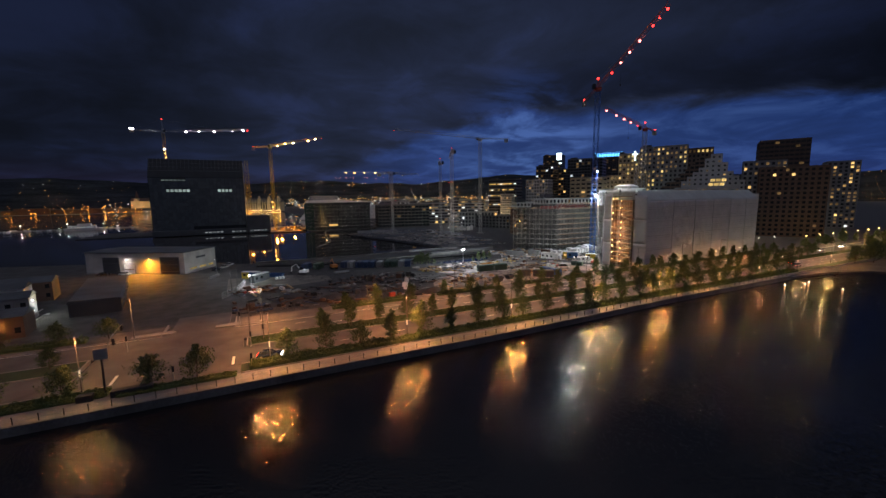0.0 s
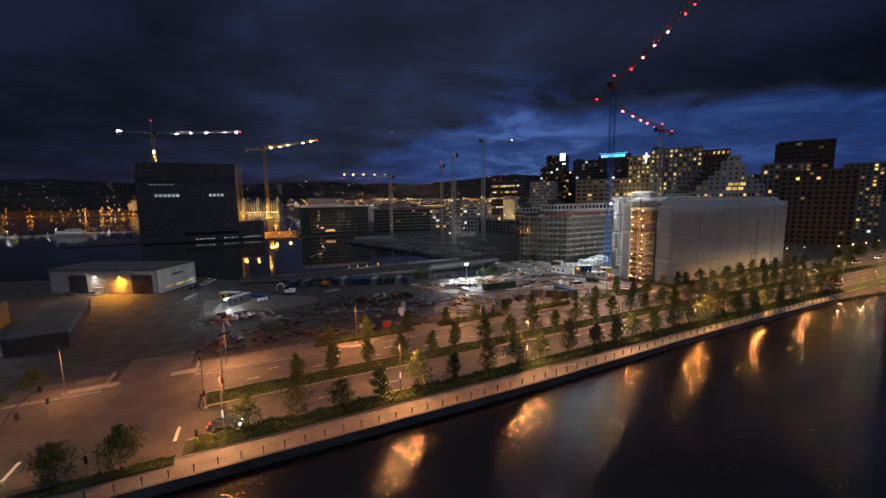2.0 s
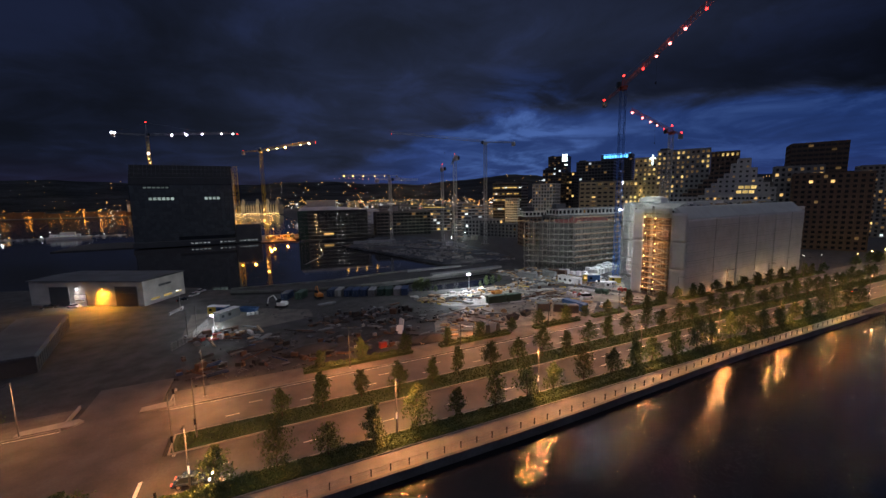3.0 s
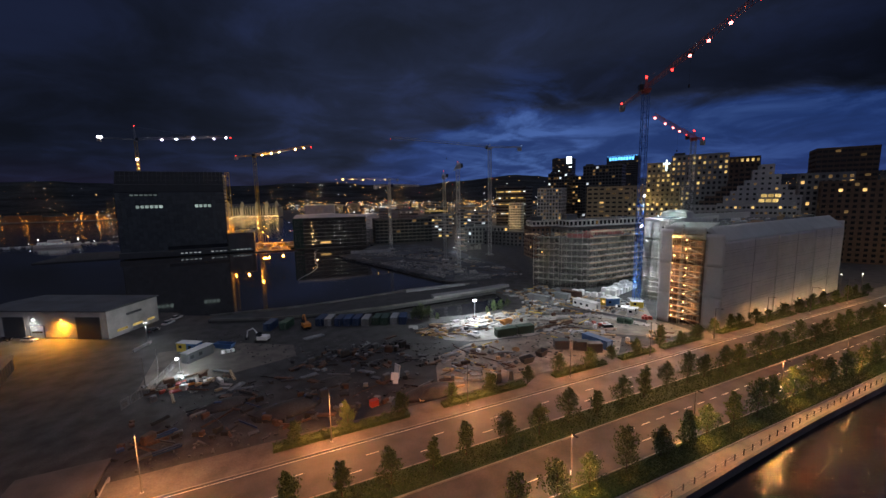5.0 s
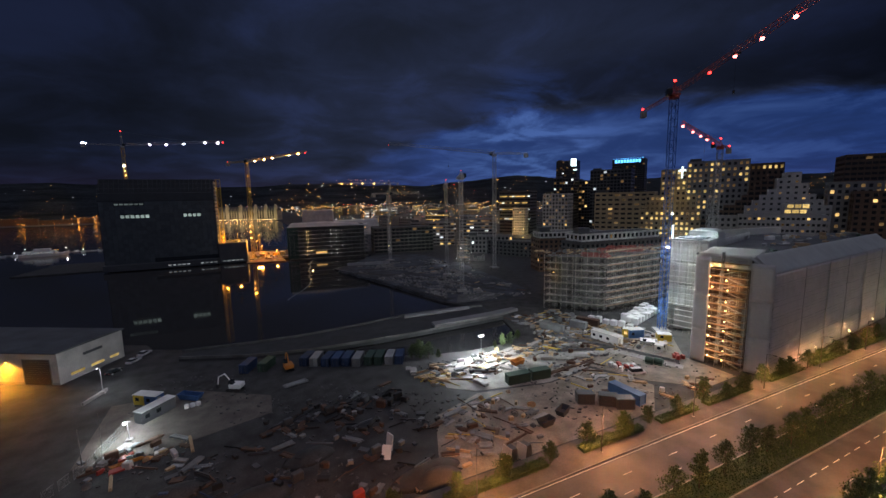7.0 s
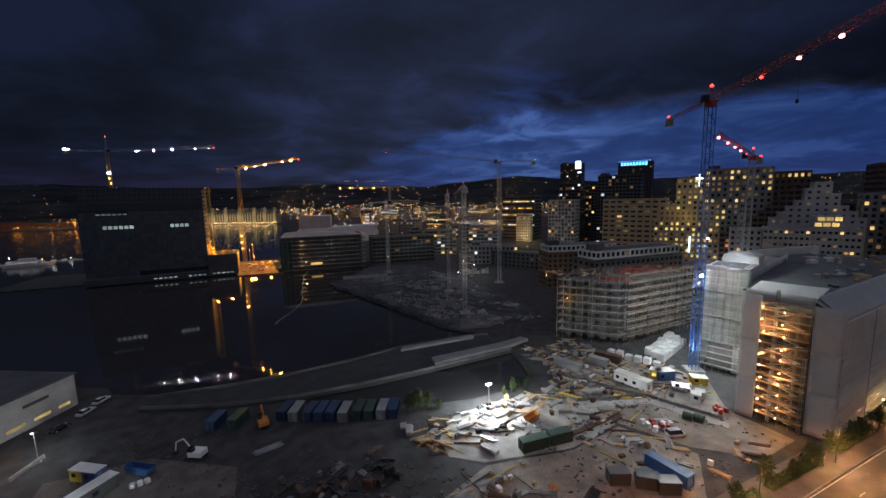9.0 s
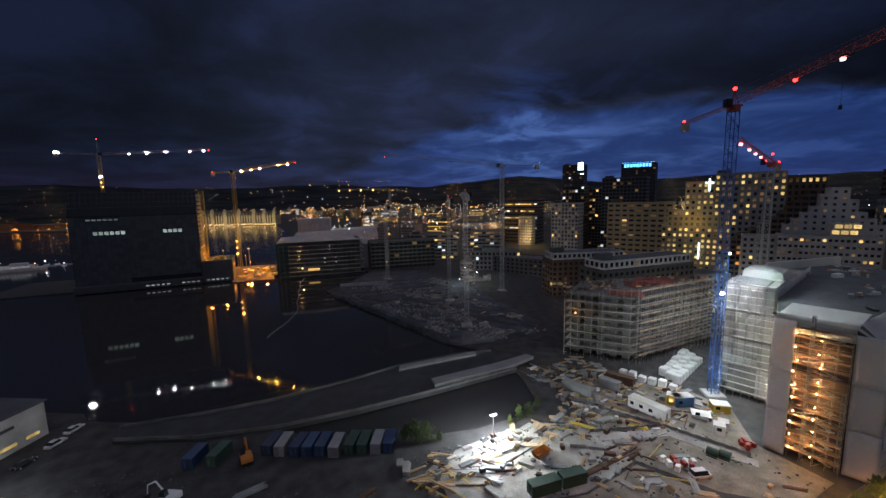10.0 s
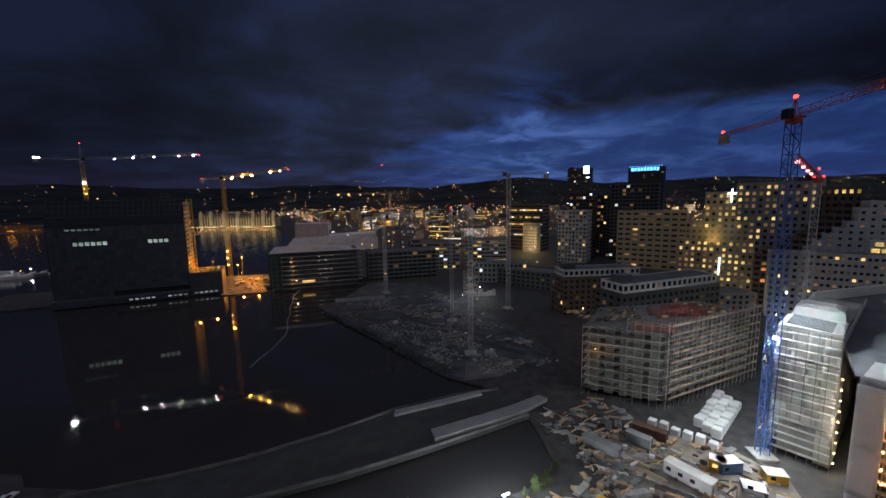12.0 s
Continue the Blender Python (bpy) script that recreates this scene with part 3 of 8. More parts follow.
# ---- planting ----
def leaf_quad(mb, c, size, rg):
    a = Vector((rg.gauss(0, 1), rg.gauss(0, 1), rg.gauss(0, 0.6))).normalized()
    b = a.orthogonal()
    b = (Matrix.Rotation(rg.uniform(0, 6.28), 3, a) @ b).normalized()
    c = Vector(c)
    s, w = size * rg.uniform(0.7, 1.3), size * rg.uniform(0.35, 0.6)
    n = a.cross(b) * size * 0.15
    mb.add([c - b * s * 0.5, c + a * w * 0.5 + n, c + b * s * 0.5, c - a * w * 0.5 + n], [(0, 1, 2, 3)])


def tree_meshes(seed, h, spread, leaves):
    rg = random.Random(seed)
    wood, crown = MB(), MB()
    pts = [Vector((0, 0, 0))]
    k = 7
    for i in range(1, k + 1):
        pts.append(Vector((rg.gauss(0, 0.05) * i * 0.4, rg.gauss(0, 0.05) * i * 0.4, h * 0.93 * i / k)))
    for i in range(k):
        r = 0.11 * (1 - i / k * 0.85)
        wood.tube(pts[i], pts[i + 1], r, 6, 0.11 * (1 - (i + 1) / k * 0.85))
    ends = []
    n = rg.randint(18, 23)
    for i in range(n):
        f = 0.13 + 0.80 * (i + rg.random() * 0.6) / n
        j = min(int(f * k), k - 1)
        p = pts[j].lerp(pts[j + 1], f * k - j)
        a = i * 2.4 + rg.uniform(-0.5, 0.5)
        prof = (min((f + 0.08) / 0.32, 1) if f < 0.24 else max(1 - (f - 0.24) / 0.76, 0.02)) ** 0.85
        ln = spread * (0.22 + 0.95 * prof) * rg.uniform(0.6, 1.2)
        q = p + Vector((math.cos(a) * ln, math.sin(a) * ln, ln * rg.uniform(0.35, 0.8)))
        mid = p.lerp(q, 0.5) + Vector((0, 0, -0.06 * ln))
        wood.tube(p, mid, 0.035, 4, 0.025)
        wood.tube(mid, q, 0.025, 4, 0.01)
        ends += [(mid, ln * 0.4), (q, ln * 0.42 + 0.1), (p.lerp(q, 0.75), ln * 0.45)]
    ends.append((pts[-1] + Vector((0, 0, 0.15)), 0.3))
    for i in range(leaves):
        c, r = ends[rg.randrange(len(ends))]
        r = max(r, 0.36)
        d = Vector((rg.gauss(0, 1), rg.gauss(0, 1), rg.gauss(0, 0.8))).normalized() * r * rg.random() ** 0.45
        leaf_quad(crown, c + d, 0.42, rg)
    return wood.mesh("trunk", M["bark"]), crown.mesh("crown", M["leaf"])


TREES = []
for i, (h, sp) in enumerate(((5.6, 1.25), (6.6, 1.35), (5.0, 1.2), (7.3, 1.5), (6.0, 1.0), (4.6, 1.3))):
    TREES.append(tree_meshes(50 + i, h, sp * 1.35, 1300))
WIDE = [tree_meshes(90 + i, h, sp, 1500) for i, (h, sp) in enumerate(((5.2, 2.1), (5.8, 2.4)))]


def plant_tree(x, y, z, kind, group, label, scale=1.0, wide=False):
    t = thing("tree", label, "tree", x, y, z, rnd.uniform(0, 360), group)
    t.scale = (scale, scale, scale * rnd.uniform(1.05, 1.25))
    w, c = (WIDE if wide else TREES)[kind]
    part("trunk", w, M["bark"], t)
    part("crown", c, M["leaf"], t)
    return t


PARK = ((232, 74), (241, 71), (250, 75), (262, 70), (273, 75), (286, 71), (300, 66), (316, 70), (238, 60), (252, 62), (270, 58), (290, 56), (312, 52))


def plant_rows():
    near = [3.4, 10.6, 17.3, 23.9, 31.1, 38.3, 45.3, 52.0, 58.4, 66.0, 73.6, 80.2, 85.9, 93, 100, 107, 114, 121, 128, 136, 143, 150, 158, 166, 175, 184]
    for i, x in enumerate(near):
        plant_tree(x, 77.0 + rnd.uniform(-0.5, 0.5), 0.06, [1, 3, 0, 4, 1, 4, 3, 1][i % 8], "trees along the promenade", "young leafy street tree in the planting bed by the promenade", rnd.uniform(0.85, 1.08))
    for i in range(34):
        x = 11.8 + 6.95 * i + rnd.uniform(-0.6, 0.6)
        plant_tree(x, 91.4 + rnd.uniform(-0.5, 0.5), 0.1, rnd.choice((0, 1, 2, 3, 4)), "trees on the median", "young dark green street tree on the grassed median", rnd.uniform(0.78, 1.0))
    for x in (20.5, 29.7, 40.1, 51.1, 60.5, 70.2, 80.0, 89.1, 97.4, 106, 116, 123, 131, 139, 147, 152, 160, 169, 178, 187, 196, 205, 214, 223, 232, 240):
        plant_tree(x, 107.6 + rnd.uniform(-0.7, 0.7), 0.06, rnd.choice((0, 2, 4, 5)), "trees on the site verge", "young street tree on the verge beside the site", rnd.uniform(0.72, 0.98))
    for x, y in ((-29.0, 76.4), (-17.7, 75.4), (-11.0, 74.6), (-38, 76.5), (-47, 76.5)):
        plant_tree(x, y, 0, rnd.randint(0, 1), "trees by the junction", "broad-crowned street tree beside the junction", rnd.uniform(0.9, 1.05), True)
    for x, y in ((-31.6, 107.1), (-40, 107.5), (-50, 107), (-60, 107.5), (-36, 92), (-45, 91.5), (-55, 92)):
        plant_tree(x, y, 0.1, rnd.randint(0, 1), "trees by the junction", "broad-crowned street tree beside the junction", rnd.uniform(0.65, 0.85), True)
    for i in range(16):
        plant_tree(262 + i * 10.5 + rnd.uniform(-2, 2), rnd.choice((77, 92, 107)) + rnd.uniform(-1, 1), 0, rnd.randint(0, 5), "trees along the far avenue", "street tree under lamps far down the avenue", rnd.uniform(0.9, 1.25))
    for i in range(12):
        plant_tree(226 + i * 9 + rnd.uniform(-3, 3), 55 - i * 1.5 + rnd.uniform(-6, 6), SITE, rnd.randint(0, 1), "trees by the bay", "dark broad tree in the park at the end of the bay", rnd.uniform(1.1, 1.6), True)
    for x, y in PARK:
        plant_tree(x, y, SITE, rnd.randint(0, 1), "trees by the bay", "dark broad tree in the park at the end of the bay", rnd.uniform(1.3, 1.9), True)
    for x, y, s in ((66.5, 163.5, 1.1), (69, 162.8, 0.8), (64.5, 165, 0.7), (72, 161.8, 0.5), (94.5, 160.2, 0.75), (98, 160.8, 0.6), (91.5, 160.0, 0.45), (103, 163.5, 0.5)):
        plant_tree(x, y, SITE, rnd.randint(0, 5), "trees on the basin's edge", "self-sown green tree on the basin's edge", s)


def hedge_mesh(seed, ln, w, h, leaves):
    rg = random.Random(seed)
    mb = MB()
    core = [[(-ln / 2, -w / 2 * s, 0), (ln / 2, -w / 2 * s, 0), (ln / 2, w / 2 * s, 0), (-ln / 2, w / 2 * s, 0)] for s in (0.8,)][0]
    mb.loft([core, [(x * 0.96, y * 0.7, h * 0.42) for x, y, _ in core]])
    for i in range(leaves):
        x, y = rg.uniform(-ln / 2, ln / 2), rg.uniform(-w / 2, w / 2)
        top = h * (1 - (2 * abs(y) / w) ** 2 * 0.6) * (0.85 + 0.55 * noise.noise(Vector((x * 0.9 + seed * 7.3, y * 0.9, 0))))
        leaf_quad(mb, (x, y, top * rg.uniform(0.3, 1.15)), 0.36, rg)
    return mb.mesh("hedge", M["hedge"])


def plant_hedges():
    kinds = [hedge_mesh(s, 4.2, 3.3, 1.25, 1000) for s in range(4)]
    tall = [hedge_mesh(10 + s, 4.2, 2.6, 1.5, 620) for s in range(3)]
    def put(x, y, set_, group, label, sc=1.0):
        me = rnd.choice(set_)
        ob = solo("hedge", me, M["hedge"], label, "hedge", pose(x, y, 0.06, 0, 0, rnd.choice((0, 180))), group)
        ob.scale = (1, sc, sc * rnd.uniform(0.85, 1.15))
    for i in range(46):
        put(-1 + i * 4.1, 75.9, kinds, "hedges by the promenade", "clipped green hedge between promenade and road")
    for i in range(4):
        put(-19.5 + i * 4.1, 73.7, kinds, "hedges by the promenade", "clipped green hedge between promenade and road", 0.6)
    for i in range(10):
        put(-62 + i * 4.1, 75.4, kinds, "hedges by the promenade", "clipped green hedge between promenade and road", 0.8)
    for x0, n in ((19, 6), (51, 5), (80, 4), (102, 3), (118, 4), (144, 4), (166, 5), (190, 6), (218, 6)):
        for i in range(n):
            put(x0 + i * 4.1, 107.6, tall, "hedges on the site verge", "rounded shrub bed on the site verge", 0.9)
    for i in range(9):
        put(-70 + i * 4.1, 106.5, tall, "hedges on the site verge", "rounded shrub bed on the site verge", 0.9)
    rg = random.Random(3)
    g = MB()
    for i in range(24000):
        x, y = rg.uniform(-3, 260), rg.uniform(88.4, 93.1)
        h = rg.uniform(0.10, 0.32) + 0.1 * max(0, noise.noise(Vector((x * 0.3, y * 0.5, 0))))
        a = rg.uniform(0, 6.28)
        dx, dy = math.cos(a) * 0.14, math.sin(a) * 0.14
        g.add([(x - dx, y - dy, 0.1), (x + dx, y + dy, 0.1), (x + dy * 0.8, y - dx * 0.8, 0.1 + h)], [(0, 1, 2)])
    tagged(new("grass", g.mesh("grass", M["grass"])), "long tufted grass on the median", "grass", kind="stuff")


plant_rows()
plant_hedges()


# ---- street lamps ----
def street_lamp(x, y, rot, group, label, power, h=9.2, reach=1.7, sleeve=False, spread=165):
    t = thing("street_lamp", label, "street lamp", x, y, 0.05, rot, group)
    part("base_plate", MB().bevel_box(-0.2, -0.2, 0, 0.2, 0.2, 0.12, 0.03), M["galv"], t)
    part("pole", MB().tube((0, 0, 0), (0, 0, h), 0.11, 8, 0.065), M["pole"], t)
    part("arm", MB().tube((0, 0, h - 0.1), (0, reach * 0.5, h + 0.12), 0.045, 6).tube((0, reach * 0.5, h + 0.12), (0, reach, h + 0.15), 0.045, 6), M["pole"], t)
    head = part("lamp_head", MB().loft([[(-0.16, reach - 0.35, h + 0.08), (0.16, reach - 0.35, h + 0.08), (0.2, reach + 0.45, h + 0.08), (-0.2, reach + 0.45, h + 0.08)],
                                        [(-0.1, reach - 0.3, h + 0.22), (0.1, reach - 0.3, h + 0.22), (0.12, reach + 0.38, h + 0.2), (-0.12, reach + 0.38, h + 0.2)]]), M["black"], t)
    if sleeve:
        part("light_sleeve", MB().tube((0, 0, 2.6), (0, 0, 3.7), 0.11, 8), M["sleeve"], t, "glowing white sleeve")
        bulb_light(t, 0, -0.5, 3.2, 520, (1.0, 0.70, 0.20), 0.2)
    lamp(t, 0, reach + 0.05, h + 0.06, power, LAMP_WARM, 0.3, spread)
    return t


STREET = 4200
for i in range(-3, 9):
    street_lamp(0.4 + 27.5 * i, 78.15 - 0.35, 180, "street lamps by the promenade", "slim grey street lamp lit warm by the promenade", STREET * (1 if i >= 0 else 0.26), sleeve=True, reach=0.7, spread=175)
    if i not in (-1,):
        street_lamp((-26.3 if i == -1 else -1.0) + 27.4 * i, 105.6, 180, "street lamps on the verge", "slim grey street lamp lit warm on the verge", STREET * (0.8 if i >= 0 else 0.21), spread=165 if i < 5 else 125)
street_lamp(-26.3, 101.8 + 2.2, 180, "street lamps on the verge", "slim grey street lamp lit warm on the verge", STREET * 0.28)
for i in range(5):
    street_lamp(262 + 34 * i, 91.4, 180, "street lamps far down the avenue", "street lamp lit warm far down the avenue", STREET * 0.8)


# ---- buildings ----
BAR_O, BAR_U, BAR_N = Vector((306, 245, 0)), Vector((0.515, -0.857, 0)), Vector((-0.857, -0.515, 0))
BAR_ROT = math.degrees(math.atan2(-0.857, 0.515))


def bar_place(u, off):
    """A place in the row of towers: metres along the row and behind its front line."""
    return BAR_O + BAR_U * u - BAR_N * off


def panes_for(w, h, thick=0.06):
    return lambda m: MB().box(-w / 2, -thick, -h / 2, w / 2, 0, h / 2).mesh("pane", m)


def windowed_building(name, label, x, y, rot, w, d, h, floors, bays, wall, lit=(("lit_warm", 0.2),), base=SITE, pier=0.45, spandrel=0.42, steps=None, side_bays=None, parapet=0.9,
                      seed=0, roof_box=True, skip=None, group="", category="building", hide_rear=True):
    """A building with its front on local y = 0, running back to y = d. Piers and spandrels stand proud of a glazed core; each pane is a piece of its own.
    steps: for each bay the number of floors that it has."""
    rg = random.Random(seed)
    t = thing(name, label, category, x, y, base, rot, group)
    bw, fh = w / bays, h / floors
    steps = steps or [floors] * bays
    core, wallm = MB(), MB()
    # cores bay group by bay group of equal height
    i = 0
    while i < bays:
        j = i
        while j < bays and steps[j] == steps[i]:
            j += 1
        x0, x1, hh = -w / 2 + i * bw, -w / 2 + j * bw, steps[i] * fh
        core.box(x0 + 0.3, 0.36, 0, x1 - 0.3, d - 0.36, hh - 0.15)
        for k in range(steps[i] + 1):
            z = k * fh
            z0, z1 = max(z - fh * spandrel * 0.4, 0), min(z + fh * spandrel * 0.6, hh + parapet)
            if k == steps[i]:
                z1 = hh + parapet
            wallm.box(x0 + 0.02, 0, z0, x1 - 0.02, 0.36, z1)
            wallm.box(x0 + 0.02, d - 0.36, z0, x1 - 0.02, d, z1)
            wallm.box(x0, 0.36, z0, x0 + 0.36, d - 0.36, z1).box(x1 - 0.36, 0.36, z0, x1, d - 0.36, z1)
        for k in range(j - i + 1):
            c = x0 + k * bw
            p = bw * pier / 2
            a, b = max(c - p, x0 + 0.01), min(c + p, x1 - 0.01)
            wallm.box(a, 0.03, 0, b, 0.36, hh).box(a, d - 0.36, 0, b, d - 0.03, hh)
        sb = side_bays or max(int(d / bw), 1)
        for k in range(sb + 1):
            c = k * d / sb
            p = d / sb * pier / 2
            a, b = max(c - p, 0.37), min(c + p, d - 0.37)
            wallm.box(x0 + 0.03, a, 0, x0 + 0.36, b, hh).box(x1 - 0.36, a, 0, x1 - 0.03, b, hh)
        i = j
    part("core", core, M["glass"], t, "dark glazing")
    part("wall", wallm, wall, t)
    roof = MB()
    i = 0
    while i < bays:
        j = i
        while j < bays and steps[j] == steps[i]:
            j += 1
        x0, x1, hh = -w / 2 + i * bw, -w / 2 + j * bw, steps[i] * fh
        roof.box(x0 + 0.37, 0.37, hh - 0.1, x1 - 0.37, d - 0.37, hh + 0.12)
        i = j
    rp = part("roof", roof, M["roof"], t)
    if roof_box:
        k = max(range(bays), key=lambda q: steps[q])
        bx = -w / 2 + (k + 0.5) * bw
        hh = steps[k] * fh
        s = min(w * 0.18, 7)
        part("plant_room", MB().bevel_box(max(bx - s, -w / 2 + 1), d * 0.3, hh + 0.1, min(bx + s, w / 2 - 1), d * 0.65, hh + 3.2, 0.1), M["metal_dark"], t)
    ww, wh = bw * (1 - pier), fh * (1 - spandrel)
    shared = {}
    faces = [("s", q, k) for q in range(bays) for k in range(steps[q])]
    sb = side_bays or max(int(d / bw), 1)
    for q, k in ((q, k) for q in range(bays) for k in range(steps[q])):
        r = rg.random()
        m = None
        for key, p in lit:
            if r < p:
                m = key
                break
            r -= p
        if m is None or (skip and skip(q, k)):
            continue
        if m not in shared:
            shared[m] = panes_for(ww, wh)(M[m])
        part("pane", shared[m], M[m], t, at=pose(-w / 2 + (q + 0.5) * bw, 0.33, k * fh + fh * spandrel * 0.6 + wh / 2))
    side_w = d / sb * (1 - pier)
    sh2 = {}
    for q in range(sb):
        for k in range(steps[0]):
            r = rg.random()
            m = None
            for key, p in lit:
                if r < p:
                    m = key
                    break
                r -= p
            if m is None:
                continue
            if m not in sh2:
                sh2[m] = panes_for(side_w, wh)(M[m])
            part("side_pane", sh2[m], M[m], t, at=pose(-w / 2 + 0.33, (q + 0.5) * d / sb, k * fh + fh * spandrel * 0.6 + wh / 2, 0, 0, -90))
    return t


def scaffold(x, y, z, rot, length, h, deck=1.1, bay=2.4, lift=2.0, group="", label="", deck_mat="board", toe=0.2):
    """A tube scaffold along local x, its decks towards local -y."""
    t = thing("scaffold", label, "scaffold", x, y, z, rot, group)
    nb, nl = max(int(round(length / bay)), 1), int(h / lift)
    bw = length / nb
    std = MB().tube((0, 0, 0), (0, 0, nl * lift + 1.1), 0.05, 4).mesh("standard", M["tube"])
    for i in range(nb + 1):
        for yy in (-deck, -0.15):
            part("standard", std, M["tube"], t, at=pose(i * bw, yy, 0))
    brd = MB()
    for k in range(4):
        brd.box(0.02, -deck + k * (deck - 0.15) / 4 + 0.01, 0, length - 0.02, -deck + (k + 1) * (deck - 0.15) / 4 - 0.01, 0.05)
    brd.box(0.0, -deck - 0.04, 0.0, length, -deck, toe)
    brd = brd.mesh("deck", M[deck_mat])
    rail = MB()
    for zz in (0.5, 1.0):
        rail.tube((0, -deck - 0.05, zz), (length, -deck - 0.05, zz), 0.03, 3)
    rail = rail.mesh("guard_rail", M["tube"])
    for k in range(1, nl + 1):
        part("deck", brd, M[deck_mat], t, at=pose(0, 0, k * lift))
        part("guard_rail", rail, M["tube"], t, at=pose(0, 0, k * lift))
    br = MB().tube((0, -deck - 0.07, 0), (bw, -deck - 0.07, lift), 0.03, 3).mesh("brace", M["tube"])
    for i in range(0, nb, 4):
        for k in range(nl):
            part("brace", br, M["tube"], t, at=pose(i * bw, 0, k * lift))
    return t


def scaffolded_building():
    cx, cy = 153.5, 172.5
    ax, ay = 137.0, 191.0
    h = 23.5
    rot1 = math.degrees(math.atan2(cy - ay, cx - ax))
    L1 = math.hypot(cx - ax, cy - ay)
    L2, rot2 = 47.0, 1.0
    u1, u2 = Vector((math.cos(radians(rot1)), math.sin(radians(rot1)), 0)), Vector((math.cos(radians(rot2)), math.sin(radians(rot2)), 0))
    n1, n2 = Vector((-u1.y, u1.x, 0)), Vector((-u2.y, u2.x, 0))
    A, C = Vector((ax, ay, 0)), Vector((cx, cy, 0))
    B = C + u2 * L2
    t = thing("unfinished_building", "concrete apartment block under construction, wrapped in scaffolding", "building", 0, 0, SITE)
    inn = [A + n1 * 1.6 + u1 * 0.5, C + n2 * 1.8 + u2 * 0.2, B + n2 * 1.8, B + n2 * 20, A + n1 * 20 + u2 * 6]
    for k in range(9):
        z = k * 2.9
        part("floor_slab", MB().prism([(p.x, p.y) for p in inn], z - 0.28, z), M["dark_concrete" if k == 8 else "concrete"], t)
    # wall panels and core are darker than the floor slabs
    ins = [p.lerp(sum(inn, Vector()) / 5, 0.06) for p in inn]
    for p, q in zip(ins, ins[1:] + ins[:1]):
        d = (q - p)
        ln = d.length
        d.normalize()
        n = Vector((-d.y, d.x, 0))
        m = int(ln / 4)
        for i in range(m):
            a, b = p + d * (i * ln / m + 0.9), p + d * ((i + 1) * ln / m - 0.9)
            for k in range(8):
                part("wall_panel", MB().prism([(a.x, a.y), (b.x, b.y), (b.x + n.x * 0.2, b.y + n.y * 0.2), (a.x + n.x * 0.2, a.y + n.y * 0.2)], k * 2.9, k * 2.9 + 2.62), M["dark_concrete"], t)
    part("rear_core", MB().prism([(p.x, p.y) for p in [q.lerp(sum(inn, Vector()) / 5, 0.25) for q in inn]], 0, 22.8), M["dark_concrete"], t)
    rg = random.Random(4)
    clutter, beams, props = MB(), MB(), MB()
    for i in range(150):
        p = inn[0].lerp(inn[2], rg.uniform(0.06, 0.97)) + n2 * rg.uniform(0.5, 15)
        s, e, z1 = rg.uniform(0.3, 1.1), rg.uniform(0.12, 0.5), 23.2 + rg.uniform(0.15, 0.9)
        (clutter if i % 3 else beams).box(p.x - s, p.y - s * e, 23.2, p.x + s, p.y + s * e, z1)
    for i in range(40):
        p = inn[0].lerp(inn[2], rg.uniform(0.06, 0.97)) + n2 * rg.uniform(0.5, 15)
        q = p + Vector((rg.uniform(-3, 3), rg.uniform(-1, 1), 0))
        props.tube((p.x, p.y, 23.4), (q.x, q.y, 23.5), 0.09, 4).tube((p.x, p.y, 23.2), (p.x, p.y, 24.6 + rg.random() * 1.6), 0.05, 4)
    part("roof_timber", beams, M["timber"], t, "stacked timber on the roof slab")
    part("roof_props", props, M["steel"], t)
    part("roof_formwork", clutter, M["rust"], t, "red-brown formwork panels and stacked timber")
    for (x0, y0), (x1, y1), rows in (((166, 187), (184, 178.5), 3), ((149, 181), (156, 174), 2), ((176, 191), (188, 186), 2)):
        for k in range(rows):
            for q in range(5):
                f = q / 5
                part("formwork_panel", MB().box(0, 0, 0, 3.4, 0.18, 1.3 + 0.5 * ((q + k) % 2)), M["form_red"], t, "red formwork panel", at=pose(x0 + (x1 - x0) * f + k * 1.1, y0 + (y1 - y0) * f + k * 2.2, 23.2, 0, 0, math.degrees(math.atan2(y1 - y0, x1 - x0))))
    frames = MB()
    for i in range(16):
        p = C + u2 * (3 + i * 2.7) + n2 * rg.uniform(4, 12)
        frames.tube((p.x, p.y, 23.2), (p.x, p.y, 26.4), 0.06, 4).tube((p.x, p.y, 25.6), (p.x + 2.6, p.y, 25.6), 0.05, 4)
    part("edge_guard", frames, M["crane_red"], t, "red formwork props and guard rails")
    # decks on the end face are darker and greener than on the long front
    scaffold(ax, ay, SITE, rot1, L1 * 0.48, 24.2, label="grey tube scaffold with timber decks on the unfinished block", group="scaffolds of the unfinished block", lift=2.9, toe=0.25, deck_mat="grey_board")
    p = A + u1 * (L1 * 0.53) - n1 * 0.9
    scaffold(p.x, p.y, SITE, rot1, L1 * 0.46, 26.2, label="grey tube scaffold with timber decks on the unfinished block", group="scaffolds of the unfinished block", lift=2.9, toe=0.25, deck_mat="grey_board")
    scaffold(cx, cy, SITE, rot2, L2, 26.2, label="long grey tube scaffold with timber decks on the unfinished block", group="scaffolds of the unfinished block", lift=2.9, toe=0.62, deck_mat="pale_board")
    wl = thing("work_lamp", "orange work lamp shining on the scaffold", "work lamp", *(A + u1 * 4 - n1 * 1.9).to_tuple()[:2], SITE + 16.4)
    part("bulb", MB().ball((0, 0, 0.2), 0.18), M["bulb_orange"], wl)
    part("bracket", MB().tube((0, 0, 0), (0, 0.8, 0.1), 0.03), M["black"], wl)
